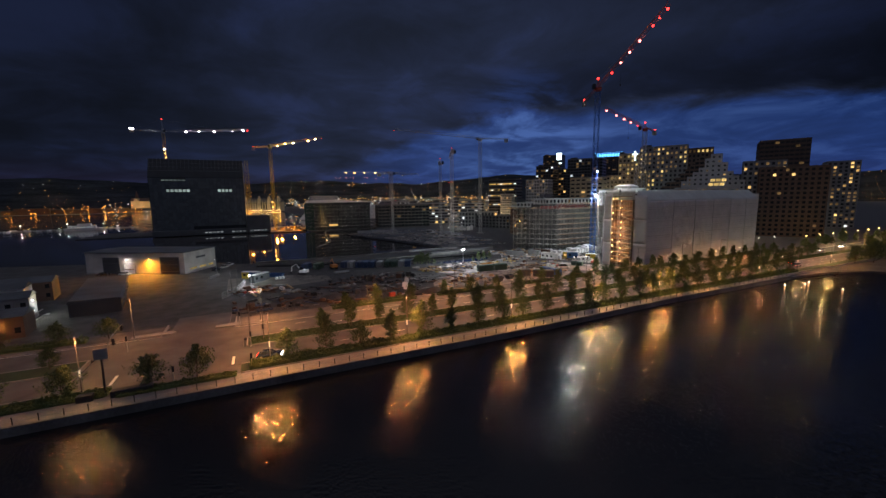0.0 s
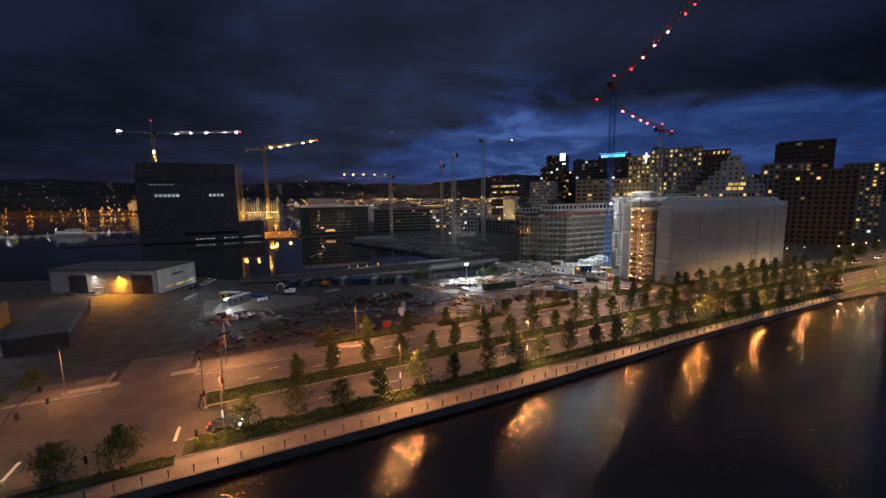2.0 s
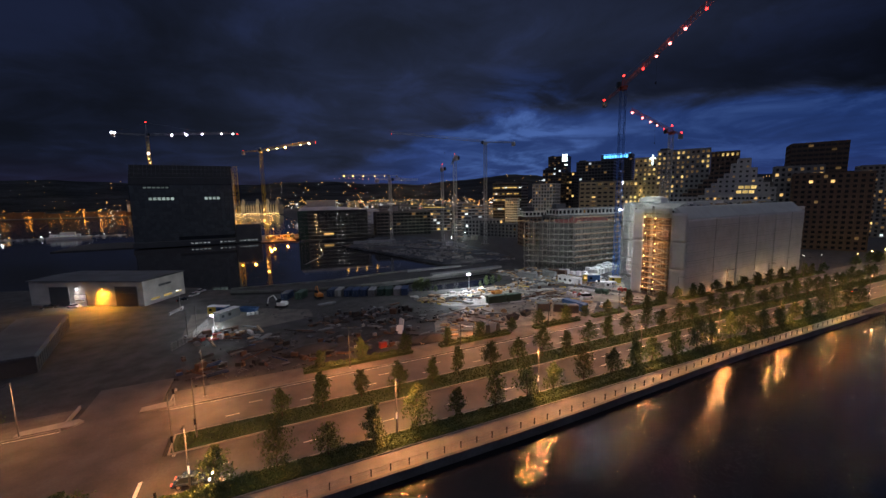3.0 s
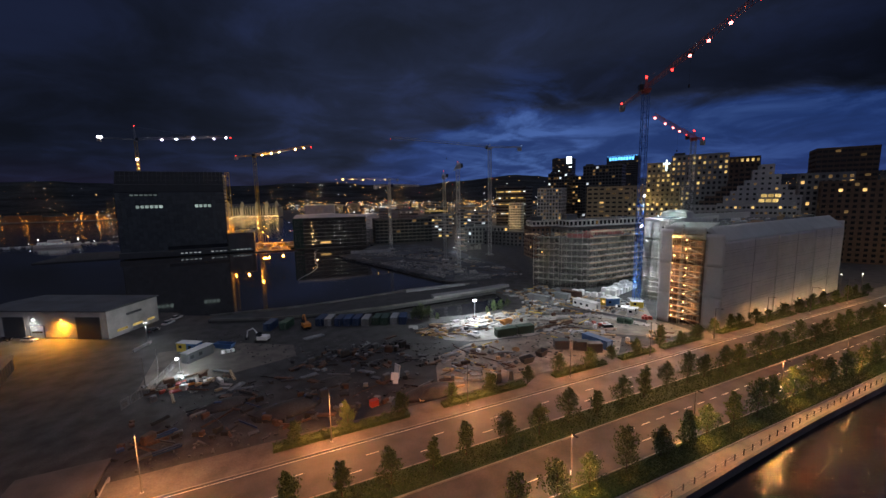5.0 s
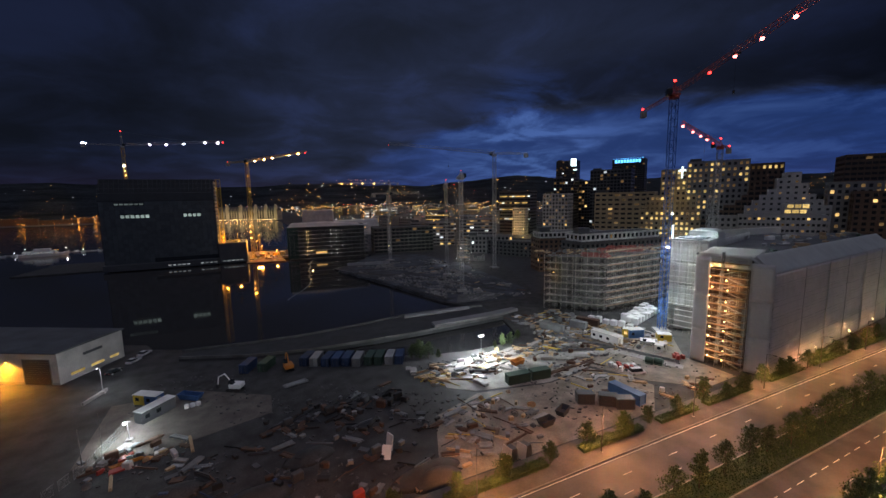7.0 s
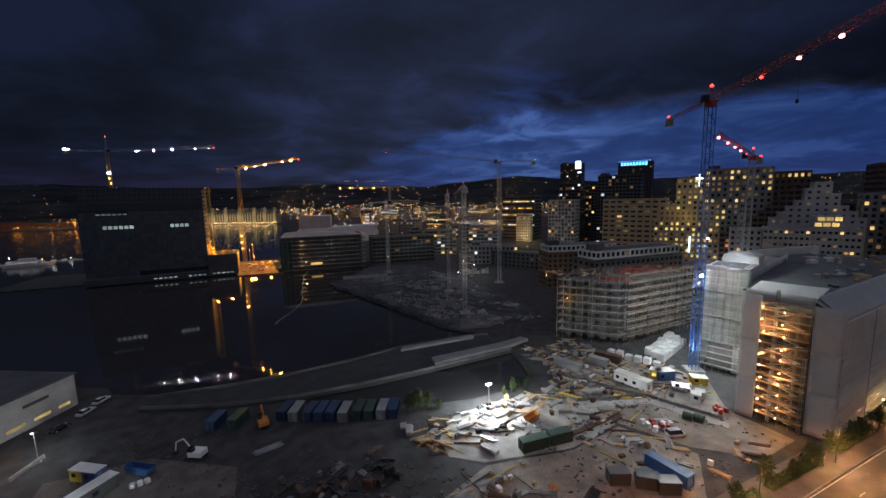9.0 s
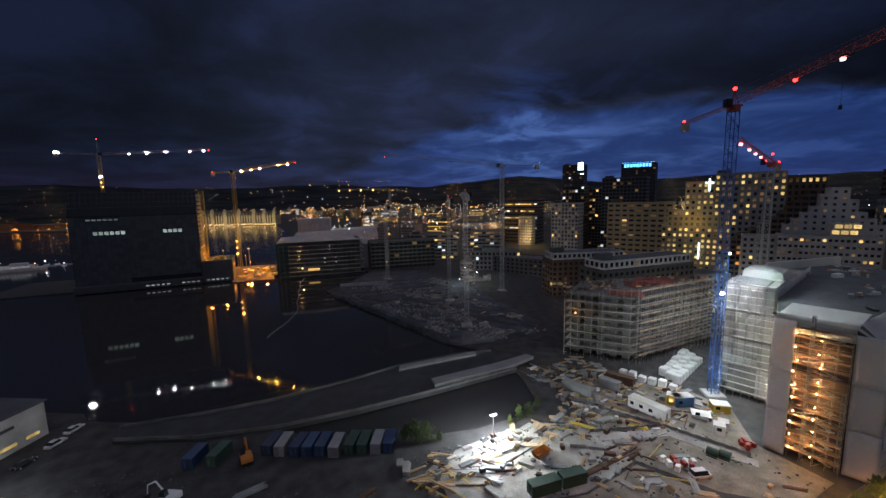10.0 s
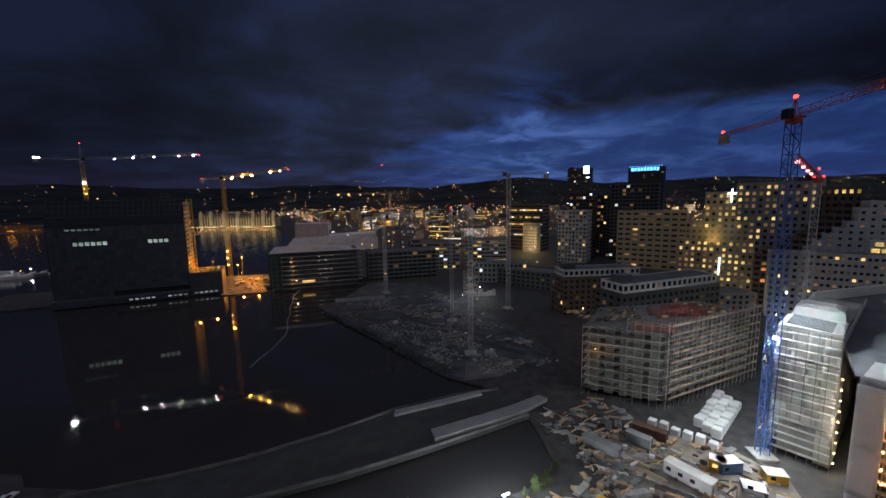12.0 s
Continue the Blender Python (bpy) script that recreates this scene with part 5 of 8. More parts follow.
def build_cranes():
    c1 = tower_crane("blue-masted tower crane with a red jib and red lamps", 154.1, 146.6, SITE, 81.1, math.degrees(math.atan2(-54.8, -34.6)), 76, 29, M["crane_blue"], M["crane_red"],
                     [(22, "bulb_red", 0.42), (33.7, "bulb_pink", 0.45), (43.8, "bulb_pink", 0.45), (53.8, "bulb_pink", 0.45), (64.9, "bulb_red", 0.35), (70, "bulb_red", 0.3), (75.5, "bulb_red", 0.4), (-28.5, "bulb_red", 0.5), (0, "bulb_red", 0.5)], w=2.1, rise=3.0,
                     extra=[(1.3, 1.0, 42.5, "bulb_white", 0.28), (-1.2, 1.2, 30.5, "bulb_white", 0.45)], head=4.1)
    back = Matrix.Rotation(math.atan2(0.883, 0.47) * 1.0 - math.pi, 3, "Z").inverted()
    for z, p, way in ((30, 3000, (0.55, -0.35, -0.75)), (30.2, 5000, (-0.85, -0.1, -0.6)), (30.4, 2500, (-0.1, 0.95, -0.3)), (42.5, 12000, (-0.35, -0.65, -0.67)), (42.7, 10000, (0.6, 0.3, -0.7))):
        v = back @ Vector(way)
        f = Vector((v.x, v.y, 0)).normalized() * (-3.6 if z == 30 else 2.2)
        lamp(c1, f.x, f.y, z, p, LAMP_WHITE, 0.35, 150, v)
        part("flood_head", MB().bevel_box(f.x - 0.3, f.y - 0.3, z + 0.1, f.x + 0.3, f.y + 0.3, z + 0.35, 0.05).tube((f.x, f.y, z + 0.2), (0, 0, z + 0.2), 0.04, 4), M["black"], c1)
    # added fill lamp that brightens the mast's foot and the wing
    bulb_light(c1, 3.0, -3.0, 9.0, 3600, LAMP_WHITE, 0.3)
    part("low_lamp", MB().ball((3.0, -3.0, 9.3), 0.2, 6, 4).tube((3.0, -3.0, 9.3), (1.0, -1.0, 9.3), 0.05, 4), M["galv"], c1)
    part("sign_plate", MB().box(-1.2, -1.3, 24.5, 1.2, -1.2, 26.9), M["black"], c1, "dark plate with the crane's white letter")
    fc = bpy.data.curves.new("letter", "FONT")
    fc.body, fc.size, fc.align_x, fc.extrude = "A", 2.4, "CENTER", 0.02
    fc.materials.append(M["tarp"])
    fo = new("letter", fc)
    fo.parent = c1
    fo.matrix_basis = pose(0, -1.33, 24.9, 90, 0, 0)
    tower_crane("red tower crane with red lamps along its jib", 213.9, 165.8, SITE, 68.7, math.degrees(math.atan2(-16.5, -50.6)), 54, 17, M["crane_grey"], M["crane_red"],
                [(12, "bulb_red", 0.3), (22, "bulb_pink", 0.45), (31, "bulb_pink", 0.45), (41, "bulb_pink", 0.45), (53, "bulb_pink", 0.5), (-16.5, "bulb_red", 0.5), (0, "bulb_red", 0.45)], rise=3.5, head=3)
    tower_crane("grey tower crane with white lamps beside the museum tower", -77.5, 470, SITE, 96.6, 4.2, 74, 26, M["crane_yellow"], M["crane_grey"],
                [(19, "jib_white", 0.36), (30.5, "jib_white", 0.42), (43.5, "jib_white", 0.38), (60, "jib_white", 0.28), (70, "jib_white", 0.42), (74, "bulb_red", 0.5), (-25, "jib_white", 0.8), (-23, "jib_white", 0.45), (0, "bulb_red", 0.5)],
                head=11.5, rise=6.6, extra=[(0, -1.6, 81.5, "bulb_white", 0.8), (0, -1.6, 77, "bulb_orange", 0.4), (0.6, -1.6, 73.5, "bulb_orange", 0.4)])
    c2 = tower_crane("yellow-lit tower crane with a row of warm lamps", 15.7, 427.1, SITE, 81.2, -44.4, 61, 22, M["crane_yellow"], M["crane_yellow"],
                     [(9, "jib_orange", 0.37), (19, "jib_orange", 0.34), (28, "jib_orange", 0.43), (45, "jib_orange", 0.37), (53.5, "jib_orange", 0.37), (60.5, "bulb_red", 0.4), (-21, "bulb_red", 0.3)], rise=4.7, head=3,
                     extra=[(0, -1.5, 29, "bulb_orange", 0.55), (0, -1.5, 24, "bulb_orange", 0.55), (0, -1.5, 19, "bulb_orange", 0.55)])
    bulb_light(c2, 1.8, -2.2, 28, 2600, (1.0, 0.33, 0.025), 0.4)
    tower_crane("grey tower crane with a long jib", 171.0, 286.5, SITE, 77, 165.5, 71, 24, M["crane_grey"], M["crane_grey"], [(71, "bulb_red", 0.25), (-24, "bulb_white", 0.12)], rise=6.0, head=2.5)
    tower_crane("grey lattice tower crane on the peninsula", 119.4, 236.8, SITE, 59, 66, 44, 14, M["crane_grey"], M["crane_grey"], [(0, "bulb_red", 0.15)], w=1.8, head=2.5)
    tower_crane("grey tower crane by the far quay", 117, 359, SITE, 52, 12, 30, 14, M["crane_grey"], M["crane_grey"], [(12, "bulb_orange", 0.25)], w=1.8, head=3)
    tower_crane("slim grey tower crane beyond the peninsula", 131.3, 280.5, SITE, 56, 62, 26, 10, M["crane_grey"], M["crane_grey"], [(0, "bulb_red", 0.25)], w=1.6, head=3)
    tower_crane("distant tower crane with warm lamps along the jib", 205, 640, SITE, 72, 178, 75, 14, M["crane_grey"], M["crane_grey"],
                [(8, "bulb_orange", 0.5), (24, "bulb_orange", 0.9), (42, "bulb_orange", 0.9), (58, "bulb_orange", 0.9), (72, "bulb_orange", 0.9)], head=3)


def museum():
    """The dark tower on the far quay, with its low wing."""
    t = thing("museum_tower", "tall dark museum tower under construction on the quay", "building", -46, 420, SITE)
    body = MB()
    body.loft([[(-38, 0, 0), (36, 0, 0), (36, 26, 0), (-38, 26, 0)], [(-38, 0, 52), (36, 0, 52), (36, 26, 52), (-38, 26, 52)], [(-37, 4.5, 68), (36.5, 4.5, 68), (36.5, 28, 68), (-37, 28, 68)]])
    part("core", body, M["glass"], t)
    pan = [MB().box(0, -0.18, 0, 2.95, 0, 3.05).mesh("panel", M["munch"]), MB().box(0, -0.28, 0, 2.95, 0, 3.05).mesh("panel", M["metal_dark"])]
    rg = random.Random(2)
    rows = [(z, 0.0) for z in range(1, 16)]
    for j in range(16):
        for i in range(24):
            x = -37.6 + i * 3.06
            z = 1.5 + j * 3.12
            if j == 12 and (i in range(4, 10) or i in range(17, 21)):
                continue
            if j == 15 and i in range(3, 9):
                continue
            if j == 1 and i > 9:
                continue
            part("panel", pan[0], M["munch"], t, at=pose(x, -0.02, z))
    lit = MB().box(0.1, -0.1, 0.1, 2.4, 0, 2.4).mesh("pane", M["lit_museum"])
    for i in list(range(4, 10)) + list(range(17, 21)):
        part("pane", lit, M["lit_museum"], t, at=pose(-37.6 + i * 3.06, -0.03, 1.5 + 12 * 3.12))
    dim = MB().box(0.1, -0.1, 0.1, 2.4, 0, 1.3).mesh("pane", M["lit_museum_dim"])
    for i in range(3, 9):
        part("pane", dim, M["lit_museum_dim"], t, at=pose(-37.6 + i * 3.06, -0.03, 1.9 + 15 * 3.12))
    fr = MB()
    for i in range(26):
        x = -37 + i * 2.95
        fr.tube((x, 0.2, 51), (x + 0.4, 4.2, 68.4), 0.12, 3)
    for j in range(6):
        f = j / 5
        fr.tube((-38, 4.3 * f - 0.1, 51 + 17 * f), (36.4, 4.3 * f - 0.1, 51 + 17 * f), 0.12, 3)
    part("upper_frame", fr, M["metal_dark"], t)
    side = MB()
    for j in range(22):
        side.box(36.1, 1 + 0.1 * j, j * 3.05, 36.5, 25, j * 3.05 + 2.3)
    part("side_wall", side, M["concrete"], t, "pale concrete end wall")
    part("podium", MB().bevel_box(36.6, -4, 0, 57, 22, 16.5, 0.3).bevel_box(-38, -5.5, 0, 36.4, -0.4, 4.6, 0.2), M["metal_dark"], t)
    low = MB().box(0, -0.1, 0, 1.9, 0, 0.9).mesh("pane", M["lit_low"])
    for i in range(17):
        if i not in (5, 6, 11):
            part("pane", low, M["lit_low"], t, at=pose(2 + i * 3.1, -5.52 if i < 11 else -4.02, 1.6))
    part("scaffold_lift", lattice(3.0, 68, 3, 0.1), M["crane_yellow"], t, at=pose(39.5, 5, 0))


def warehouse():
    t = thing("warehouse", "pale sheet-clad harbour warehouse with roller doors", "warehouse", -67.9, 215.1, SITE, -29.5)
    L, D, H = 44.6, 20.0, 9.1
    part("wall", MB().box(0, 0, 0, L, 0.25, H).box(0, D - 0.25, 0, L, D, H).box(0, 0.25, 0, 0.25, D - 0.25, H).box(L - 0.25, 0.25, 0, L, D - 0.25, H).add(
        [(L, 0, H), (L, D, H), (L, D / 2, H + 0.5), (L - 0.25, 0, H), (L - 0.25, D, H), (L - 0.25, D / 2, H + 0.5)], [(0, 1, 2), (3, 5, 4), (0, 2, 5, 3), (1, 4, 5, 2)]), M["corrugated"], t)
    rib = MB()
    for i in range(88):
        rib.box(0.2 + i * 0.5, -0.05, 0.3, 0.28 + i * 0.5, 0, H - 0.3)
    for i in range(37):
        rib.box(L, 0.3 + i * 0.52, 0.3, L + 0.05, 0.38 + i * 0.52, H - 0.2)
    part("cladding_rib", rib, M["corrugated"], t)
    part("roof", MB().loft([[(-0.5, -0.6, H), (-0.5, -0.6, H + 0.25), (-0.5, D / 2, H + 0.7), (-0.5, D + 0.6, H + 0.25), (-0.5, D + 0.6, H)], [(L + 0.5, -0.6, H), (L + 0.5, -0.6, H + 0.25), (L + 0.5, D / 2, H + 0.7), (L + 0.5, D + 0.6, H + 0.25), (L + 0.5, D + 0.6, H)]]), M["roof"], t)
    part("plinth", MB().box(-0.05, -0.08, 0, L + 0.05, 0, 0.6), M["concrete"], t)
    for x, w, h, key in ((8, 7.4, 7.0, "metal_dark"), (17.5, 4.8, 4.3, "white"), (34.0, 8.2, 7.2, "metal_dark")):
        d = MB()
        for j in range(12):
            d.box(x, -0.12, j * h / 12 + 0.02, x + w, -0.06, (j + 1) * h / 12 - 0.02)
        part("roller_door", d, M[key], t)
        part("door_frame", MB().box(x - 0.2, -0.16, 0, x, 0, h + 0.2).box(x + w, -0.16, 0, x + w + 0.2, 0, h + 0.2).box(x - 0.2, -0.16, h, x + w + 0.2, 0, h + 0.25), M["steel"], t)
    wn = MB().box(0, -0.06, 0, 0.8, 0.0, 0.5).mesh("pane", M["lit_dim"])
    for i in range(4):
        part("pane", wn, M["lit_dim"], t, at=pose(18 + i * 0.95, -0.13, 1.9))
    band = MB().box(L + 0.06, 7, 5.8, L + 0.1, 13, 6.6)
    part("side_sign", band, M["metal_dark"], t)
    for y0, y1 in ((3, 7), (9, 13), (15, 18)):
        part("low_window", MB().box(L + 0.06, y0, 1.4, L + 0.1, y1, 2.2), M["lit_warm_low"], t)
    for x, key, col, p in ((19.3, "bulb_white", (0.95, 0.97, 0.9), 600), (29.3, "bulb_orange", (1.0, 0.34, 0.015), 8600)):
        lp = part("wall_lamp", MB().bevel_box(x - 0.25, -0.55, 6.6, x + 0.25, -0.1, 6.9, 0.05), M["black"], t)
        part("wall_bulb", MB().ball((x, -0.5, 6.45), 0.2), M[key], t)
        lamp(t, x, -0.75, 6.3, p, col, 0.2, 175, (0, -0.6, -0.75))
    # long dark shed in front, and small buildings by the side road
    s = thing("shed", "long low dark shed on the harbour yard", "shed", -36.5, 136.5, SITE, 101)
    part("wall", MB().box(0, 0, 0, 40, 11, 3.6), M["metal_dark"], s)
    part("roof", MB().loft([[(-0.4, -0.4, 3.6), (40.4, -0.4, 3.6), (40.4, 11.4, 3.6), (-0.4, 11.4, 3.6)], [(-0.4, 0.2, 4.1), (40.4, 0.2, 4.1), (40.4, 10.8, 4.5), (-0.4, 10.8, 4.5)]]), M["roof"], s)
    rb = MB()
    for i in range(20):
        rb.box(i * 2, -0.06, 0.2, i * 2 + 0.12, 0, 3.5)
    part("cladding_rib", rb, M["metal_dark"], s)
    for nm, x, y, w, d, h, r, label in (("site_house", -62.6, 133, 8, 7, 6.5, 10, "small grey two-storey harbour house with lamps on its side"), ("site_house", -68, 142, 9, 8, 7.5, 10, "small pale harbour house beside the shed"), ("site_house", -62, 118, 12, 8, 5, 8, "low dark harbour house by the road"),
                                        ("site_house", -74, 160, 14, 10, 6, 10, "low brown harbour building behind the sheds")):
        b = thing(nm, label, "house", x, y, SITE, r, "small harbour houses")
        part("wall", MB().box(0, 0, 0, w, d, h), M["plaster" if "pale" in label else "grey_stone" if "grey" in label else "brick"], b)
        part("roof", MB().loft([[(-0.3, -0.3, h), (w + 0.3, -0.3, h), (w + 0.3, d + 0.3, h), (-0.3, d + 0.3, h)], [(-0.3, d / 2 - 0.1, h + 1.3), (w + 0.3, d / 2 - 0.1, h + 1.3), (w + 0.3, d / 2 + 0.1, h + 1.3), (-0.3, d / 2 + 0.1, h + 1.3)]]), M["roof"], b)
        for i in range(3):
            for k in range(2 if h > 5.5 else 1):
                part("window", MB().box(1 + i * (w - 2.6) / 2, -0.06, 1.2 + k * 2.8, 2 + i * (w - 2.6) / 2, 0.0, 2.5 + k * 2.8), M["glass"], b)
        if "lamps" in label:
            for lz in (2.6, 5.4):
                part("wall_bulb", MB().ball((w + 0.25, 2, lz), 0.15), M["bulb_white"], b)
            bulb_light(b, w + 1.3, 3.2, 4.6, 1100, (1.0, 0.97, 0.88))
            st = MB()
            for i in range(14):
                st.box(w + 0.3 + (i % 7) * 0.35, -1.3 if i < 7 else -2.3, 0.2 + i * 0.24, w + 0.65 + (i % 7) * 0.35, -0.4 if i < 7 else -1.4, 0.26 + i * 0.24)
            st.box(w + 2.75, -2.4, 1.75, w + 3.7, -0.3, 1.82)
            part("outside_stair", st, M["galv"], b, "steel outside stair")
            for i, (hx, hy) in enumerate(((w + 7.5, 12), (w + 9.0, 14.5), (w + 6.4, 15.0))):
                part("tarpaulin_heap", MB().ball((hx, hy, 0.5), 1.9 - 0.3 * i, 9, 6, 0.7), M["teal"], b, "crumpled teal tarpaulin")
        if "low dark" in label:
            part("wall_bulb", MB().ball((8, -0.4, 3.0), 0.15), M["bulb_orange"], b)
            bulb_light(b, 8, -0.8, 3.0, 120, LAMP_ORANGE)


M["teal"] = mat("teal_tarpaulin", (0.05, 0.28, 0.24), 0.6, 0, 1.0, 0.2, 0.3, 0.2)
M["ski_run"] = glowing("ski_run_lamp", (1.0, 0.40, 0.36), 2.2)
M["bulb_pale"] = glowing("pale_bulb", (0.95, 0.93, 0.85), 7)
M["lit_orange"] = glowing("lit_room_orange", (1.0, 0.36, 0.09), 0.5, 0.5)
M["quay_orange"] = glowing("quay_lamp_orange", (1.0, 0.36, 0.05), 9)
M["lit_museum"] = glowing("lit_museum_floor", (0.75, 0.95, 0.90), 0.30, 0.4)
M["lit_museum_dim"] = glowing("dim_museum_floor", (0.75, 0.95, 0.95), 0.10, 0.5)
M["lit_warm_low"] = glowing("lit_low_window", (1.0, 0.72, 0.25), 0.35, 0.3)


def city_row():
    L = windowed_building
    # front row: tower blocks with lit offices and homes
    p = bar_place(21, 0)
    L("apartment_tower", "grey gridded tower with many yellow lit windows", *p.xy, BAR_ROT, 36, 22, 71, 19, 11, M["grey_stone"], (("lit_yellow", 0.30), ("lit_dim", 0.4)), seed=5, pier=0.5, spandrel=0.48, skip=lambda q, k: k < 7 + q * 0.8)
    p = bar_place(48, 0)
    L("apartment_tower", "dark brown tower with one lit row under its roof", *p.xy, BAR_ROT, 17.6, 22, 67.5, 18, 6, M["brick"], (("lit_yellow", 0.75), ("lit_dim", 0.2)), seed=51, pier=0.5, spandrel=0.45, skip=lambda q, k: k != 17, roof_box=False)
    p = bar_place(32, -12)
    L("apartment_building", "dark terraced block with a few orange lit rooms", *p.xy, BAR_ROT, 38, 11, 60, 18, 12, M["brick"], (("lit_orange", 0.04), ("lit_dim", 0.03)), steps=[9, 10, 10, 11, 12, 12, 13, 14, 15, 16, 17, 18], seed=52, pier=0.2, spandrel=0.45, roof_box=False)
    p = bar_place(-6.5, -6)
    L("apartment_tower", "tiered golden tower with warm lit square windows", *p.xy, BAR_ROT, 39, 12, 66, 18, 12, M["beige"], (("lit_yellow", 0.40), ("lit_dim", 0.3)), steps=[10, 13, 13, 13, 18, 18, 18, 18, 18, 13, 13, 10], seed=6, pier=0.5, spandrel=0.5, roof_box=False, skip=lambda q, k: k in (10, 11))
    slats = thing("gilded_screen", "golden slatted screen round the tower's middle storeys", "screen", p.x, p.y, SITE, BAR_ROT)
    for i in range(40):
        part("slat", MB().box(-19 + i * 0.83 + 1.2, -0.35, 37.2, -18.75 + i * 0.83 + 1.2, -0.1, 44.2), M["beige"], slats)
    lamp(slats, -2, -5.0, 36.0, 900, (1.0, 0.62, 0.2), 0.5, 160, (0, 0.55, 0.8))
    p = bar_place(55, -22)
    L("apartment_building", "pale stepped apartment block with small windows", *p.xy, BAR_ROT, 44, 16, 60, 18, 12, M["pale_stone"], (("lit_warm", 0.02), ("lit_dim", 0.06)), steps=[10, 12, 13, 14, 15, 17, 18, 18, 16, 14, 13, 12], seed=7, pier=0.62, spandrel=0.6, roof_box=False)
    p = bar_place(25.2, -34)
    L("apartment_building", "low pale block with rows of square windows", *p.xy, BAR_ROT, 15, 12, 34, 10, 5, M["pale_stone"], (("lit_warm", 0.02), ("lit_dim", 0.06)), seed=8, pier=0.5, spandrel=0.5, roof_box=False)
    p = bar_place(53, -36)
    L("apartment_building", "long low pale block with ribbon windows", *p.xy, BAR_ROT, 40, 12, 35, 10, 18, M["pale_stone"], (("lit_warm", 0.05), ("lit_dim", 0.12)), seed=9, pier=0.35, spandrel=0.6, roof_box=False)
    rt = thing("roof_terrace", "warm lit glazed rooms on the pale block's roof", "pavilion", *bar_place(60, -34).xy, SITE + 36, BAR_ROT)
    part("wall", MB().box(-6, 0, 0, 6, 8, 6.4), M["pale_stone"], rt)
    for k in range(2):
        for i in range(3):
            part("pane", MB().box(-5.4 + i * 3.4 + k, -0.08, 0.7 + k * 3.1, -2.6 + i * 3.4 + k, 0.0, 2.7 + k * 3.1), M["lit_yellow"], rt)
    p = bar_place(-54, 88)
    L("office_block", "beige block with scattered dark windows", *p.xy, BAR_ROT, 55, 24, 51, 11, 9, M["beige"], (("lit_dim", 0.12), ("lit_warm", 0.02)), seed=10, pier=0.34, spandrel=0.6)
    p = bar_place(-124.5, 92)
    L("office_tower", "pale tower with a pattern of small windows", *p.xy, BAR_ROT, 28, 20, 51, 13, 8, M["plaster"], (("lit_warm", 0.02), ("lit_dim", 0.2)), seed=12, pier=0.42, spandrel=0.42)
    p = bar_place(-123, 116)
    L("office_tower", "slim dark glass tower", *p.xy, BAR_ROT, 23, 20, 69, 20, 7, M["metal_dark"], (("lit_cool", 0.05), ("lit_dim", 0.15)), seed=13, pier=0.25, spandrel=0.35)
    p = bar_place(-105, 145)
    L("office_tower", "broad dark glass tower", *p.xy, BAR_ROT, 30, 24, 66, 19, 9, M["metal_dark"], (("lit_warm", 0.05), ("lit_dim", 0.12)), seed=14, pier=0.25, spandrel=0.35)
    p = bar_place(-74, 122)
    L("office_tower", "black glass tower with a few lit floors", *p.xy, BAR_ROT, 42, 24, 76, 21, 12, M["metal_dark"], (("lit_cool", 0.02), ("lit_dim", 0.1)), seed=15, pier=0.2, spandrel=0.35)
    p = bar_place(-199, 150)
    L("office_block", "glass office with bands of yellow light", *p.xy, BAR_ROT, 44, 24, 56, 13, 12, M["metal_dark"], (("lit_yellow", 0.55), ("lit_cool", 0.15), ("lit_dim", 0.2)), seed=16, pier=0.06, spandrel=0.62, skip=lambda q, k: k not in (4, 7, 9, 11))
    p = bar_place(-188, 140)
    L("apartment_building", "narrow apartment block lit orange from the street", *p.xy, BAR_ROT, 18, 14, 34, 10, 6, M["plaster"], (("lit_warm", 0.04), ("lit_dim", 0.12)), seed=17)
    # dark blocks to the east
    L("apartment_tower", "tall dark brick tower above the avenue", 366.9, 163.2, BAR_ROT, 30, 24, 70.5, 22, 10, M["brick"], (("lit_warm", 0.004), ("lit_cool", 0.006), ("lit_dim", 0.02)), seed=18, pier=0.12, spandrel=0.5, roof_box=False)
    L("apartment_building", "broad dark brick block with few lit windows", 336.3, 143.0, BAR_ROT, 37, 15, 48, 15, 11, M["brick"], (("lit_warm", 0.012), ("lit_dim", 0.03)), seed=19, pier=0.45, spandrel=0.45, roof_box=False)
    L("apartment_building", "grey apartment block with balconies beside the brick tower", 335.5, 160.2, BAR_ROT, 25, 11, 53.5, 16, 8, M["grey_stone"], (("lit_warm", 0.03), ("lit_dim", 0.15)), seed=60, roof_box=False)
    L("apartment_building", "pale apartment block far behind the avenue", 455.6, 159.4, BAR_ROT, 21, 18, 56.5, 18, 6, M["grey_stone"], (("lit_warm", 0.05), ("lit_cool", 0.02), ("lit_dim", 0.2)), seed=20, roof_box=False)
    L("office_block", "low lit office front far down the avenue", 470, 105, -55, 46, 14, 22, 6, 15, M["beige"], (("lit_yellow", 0.35), ("lit_dim", 0.3)), seed=61, roof_box=False)
    p = bar_place(80, 40)
    L("apartment_building", "grey balcony block with few lit windows", *p.xy, BAR_ROT, 30, 20, 46, 14, 9, M["metal_dark"], (("lit_warm", 0.02), ("lit_dim", 0.08)), seed=21, roof_box=False)
    # lower homes behind the scaffolded block
    L("apartment_building", "dark courtyard block with a white top storey", 210, 252, -18, 46, 16, 21, 7, 14, M["brick"], (("lit_warm", 0.02), ("lit_dim", 0.05)), seed=22, roof_box=False)
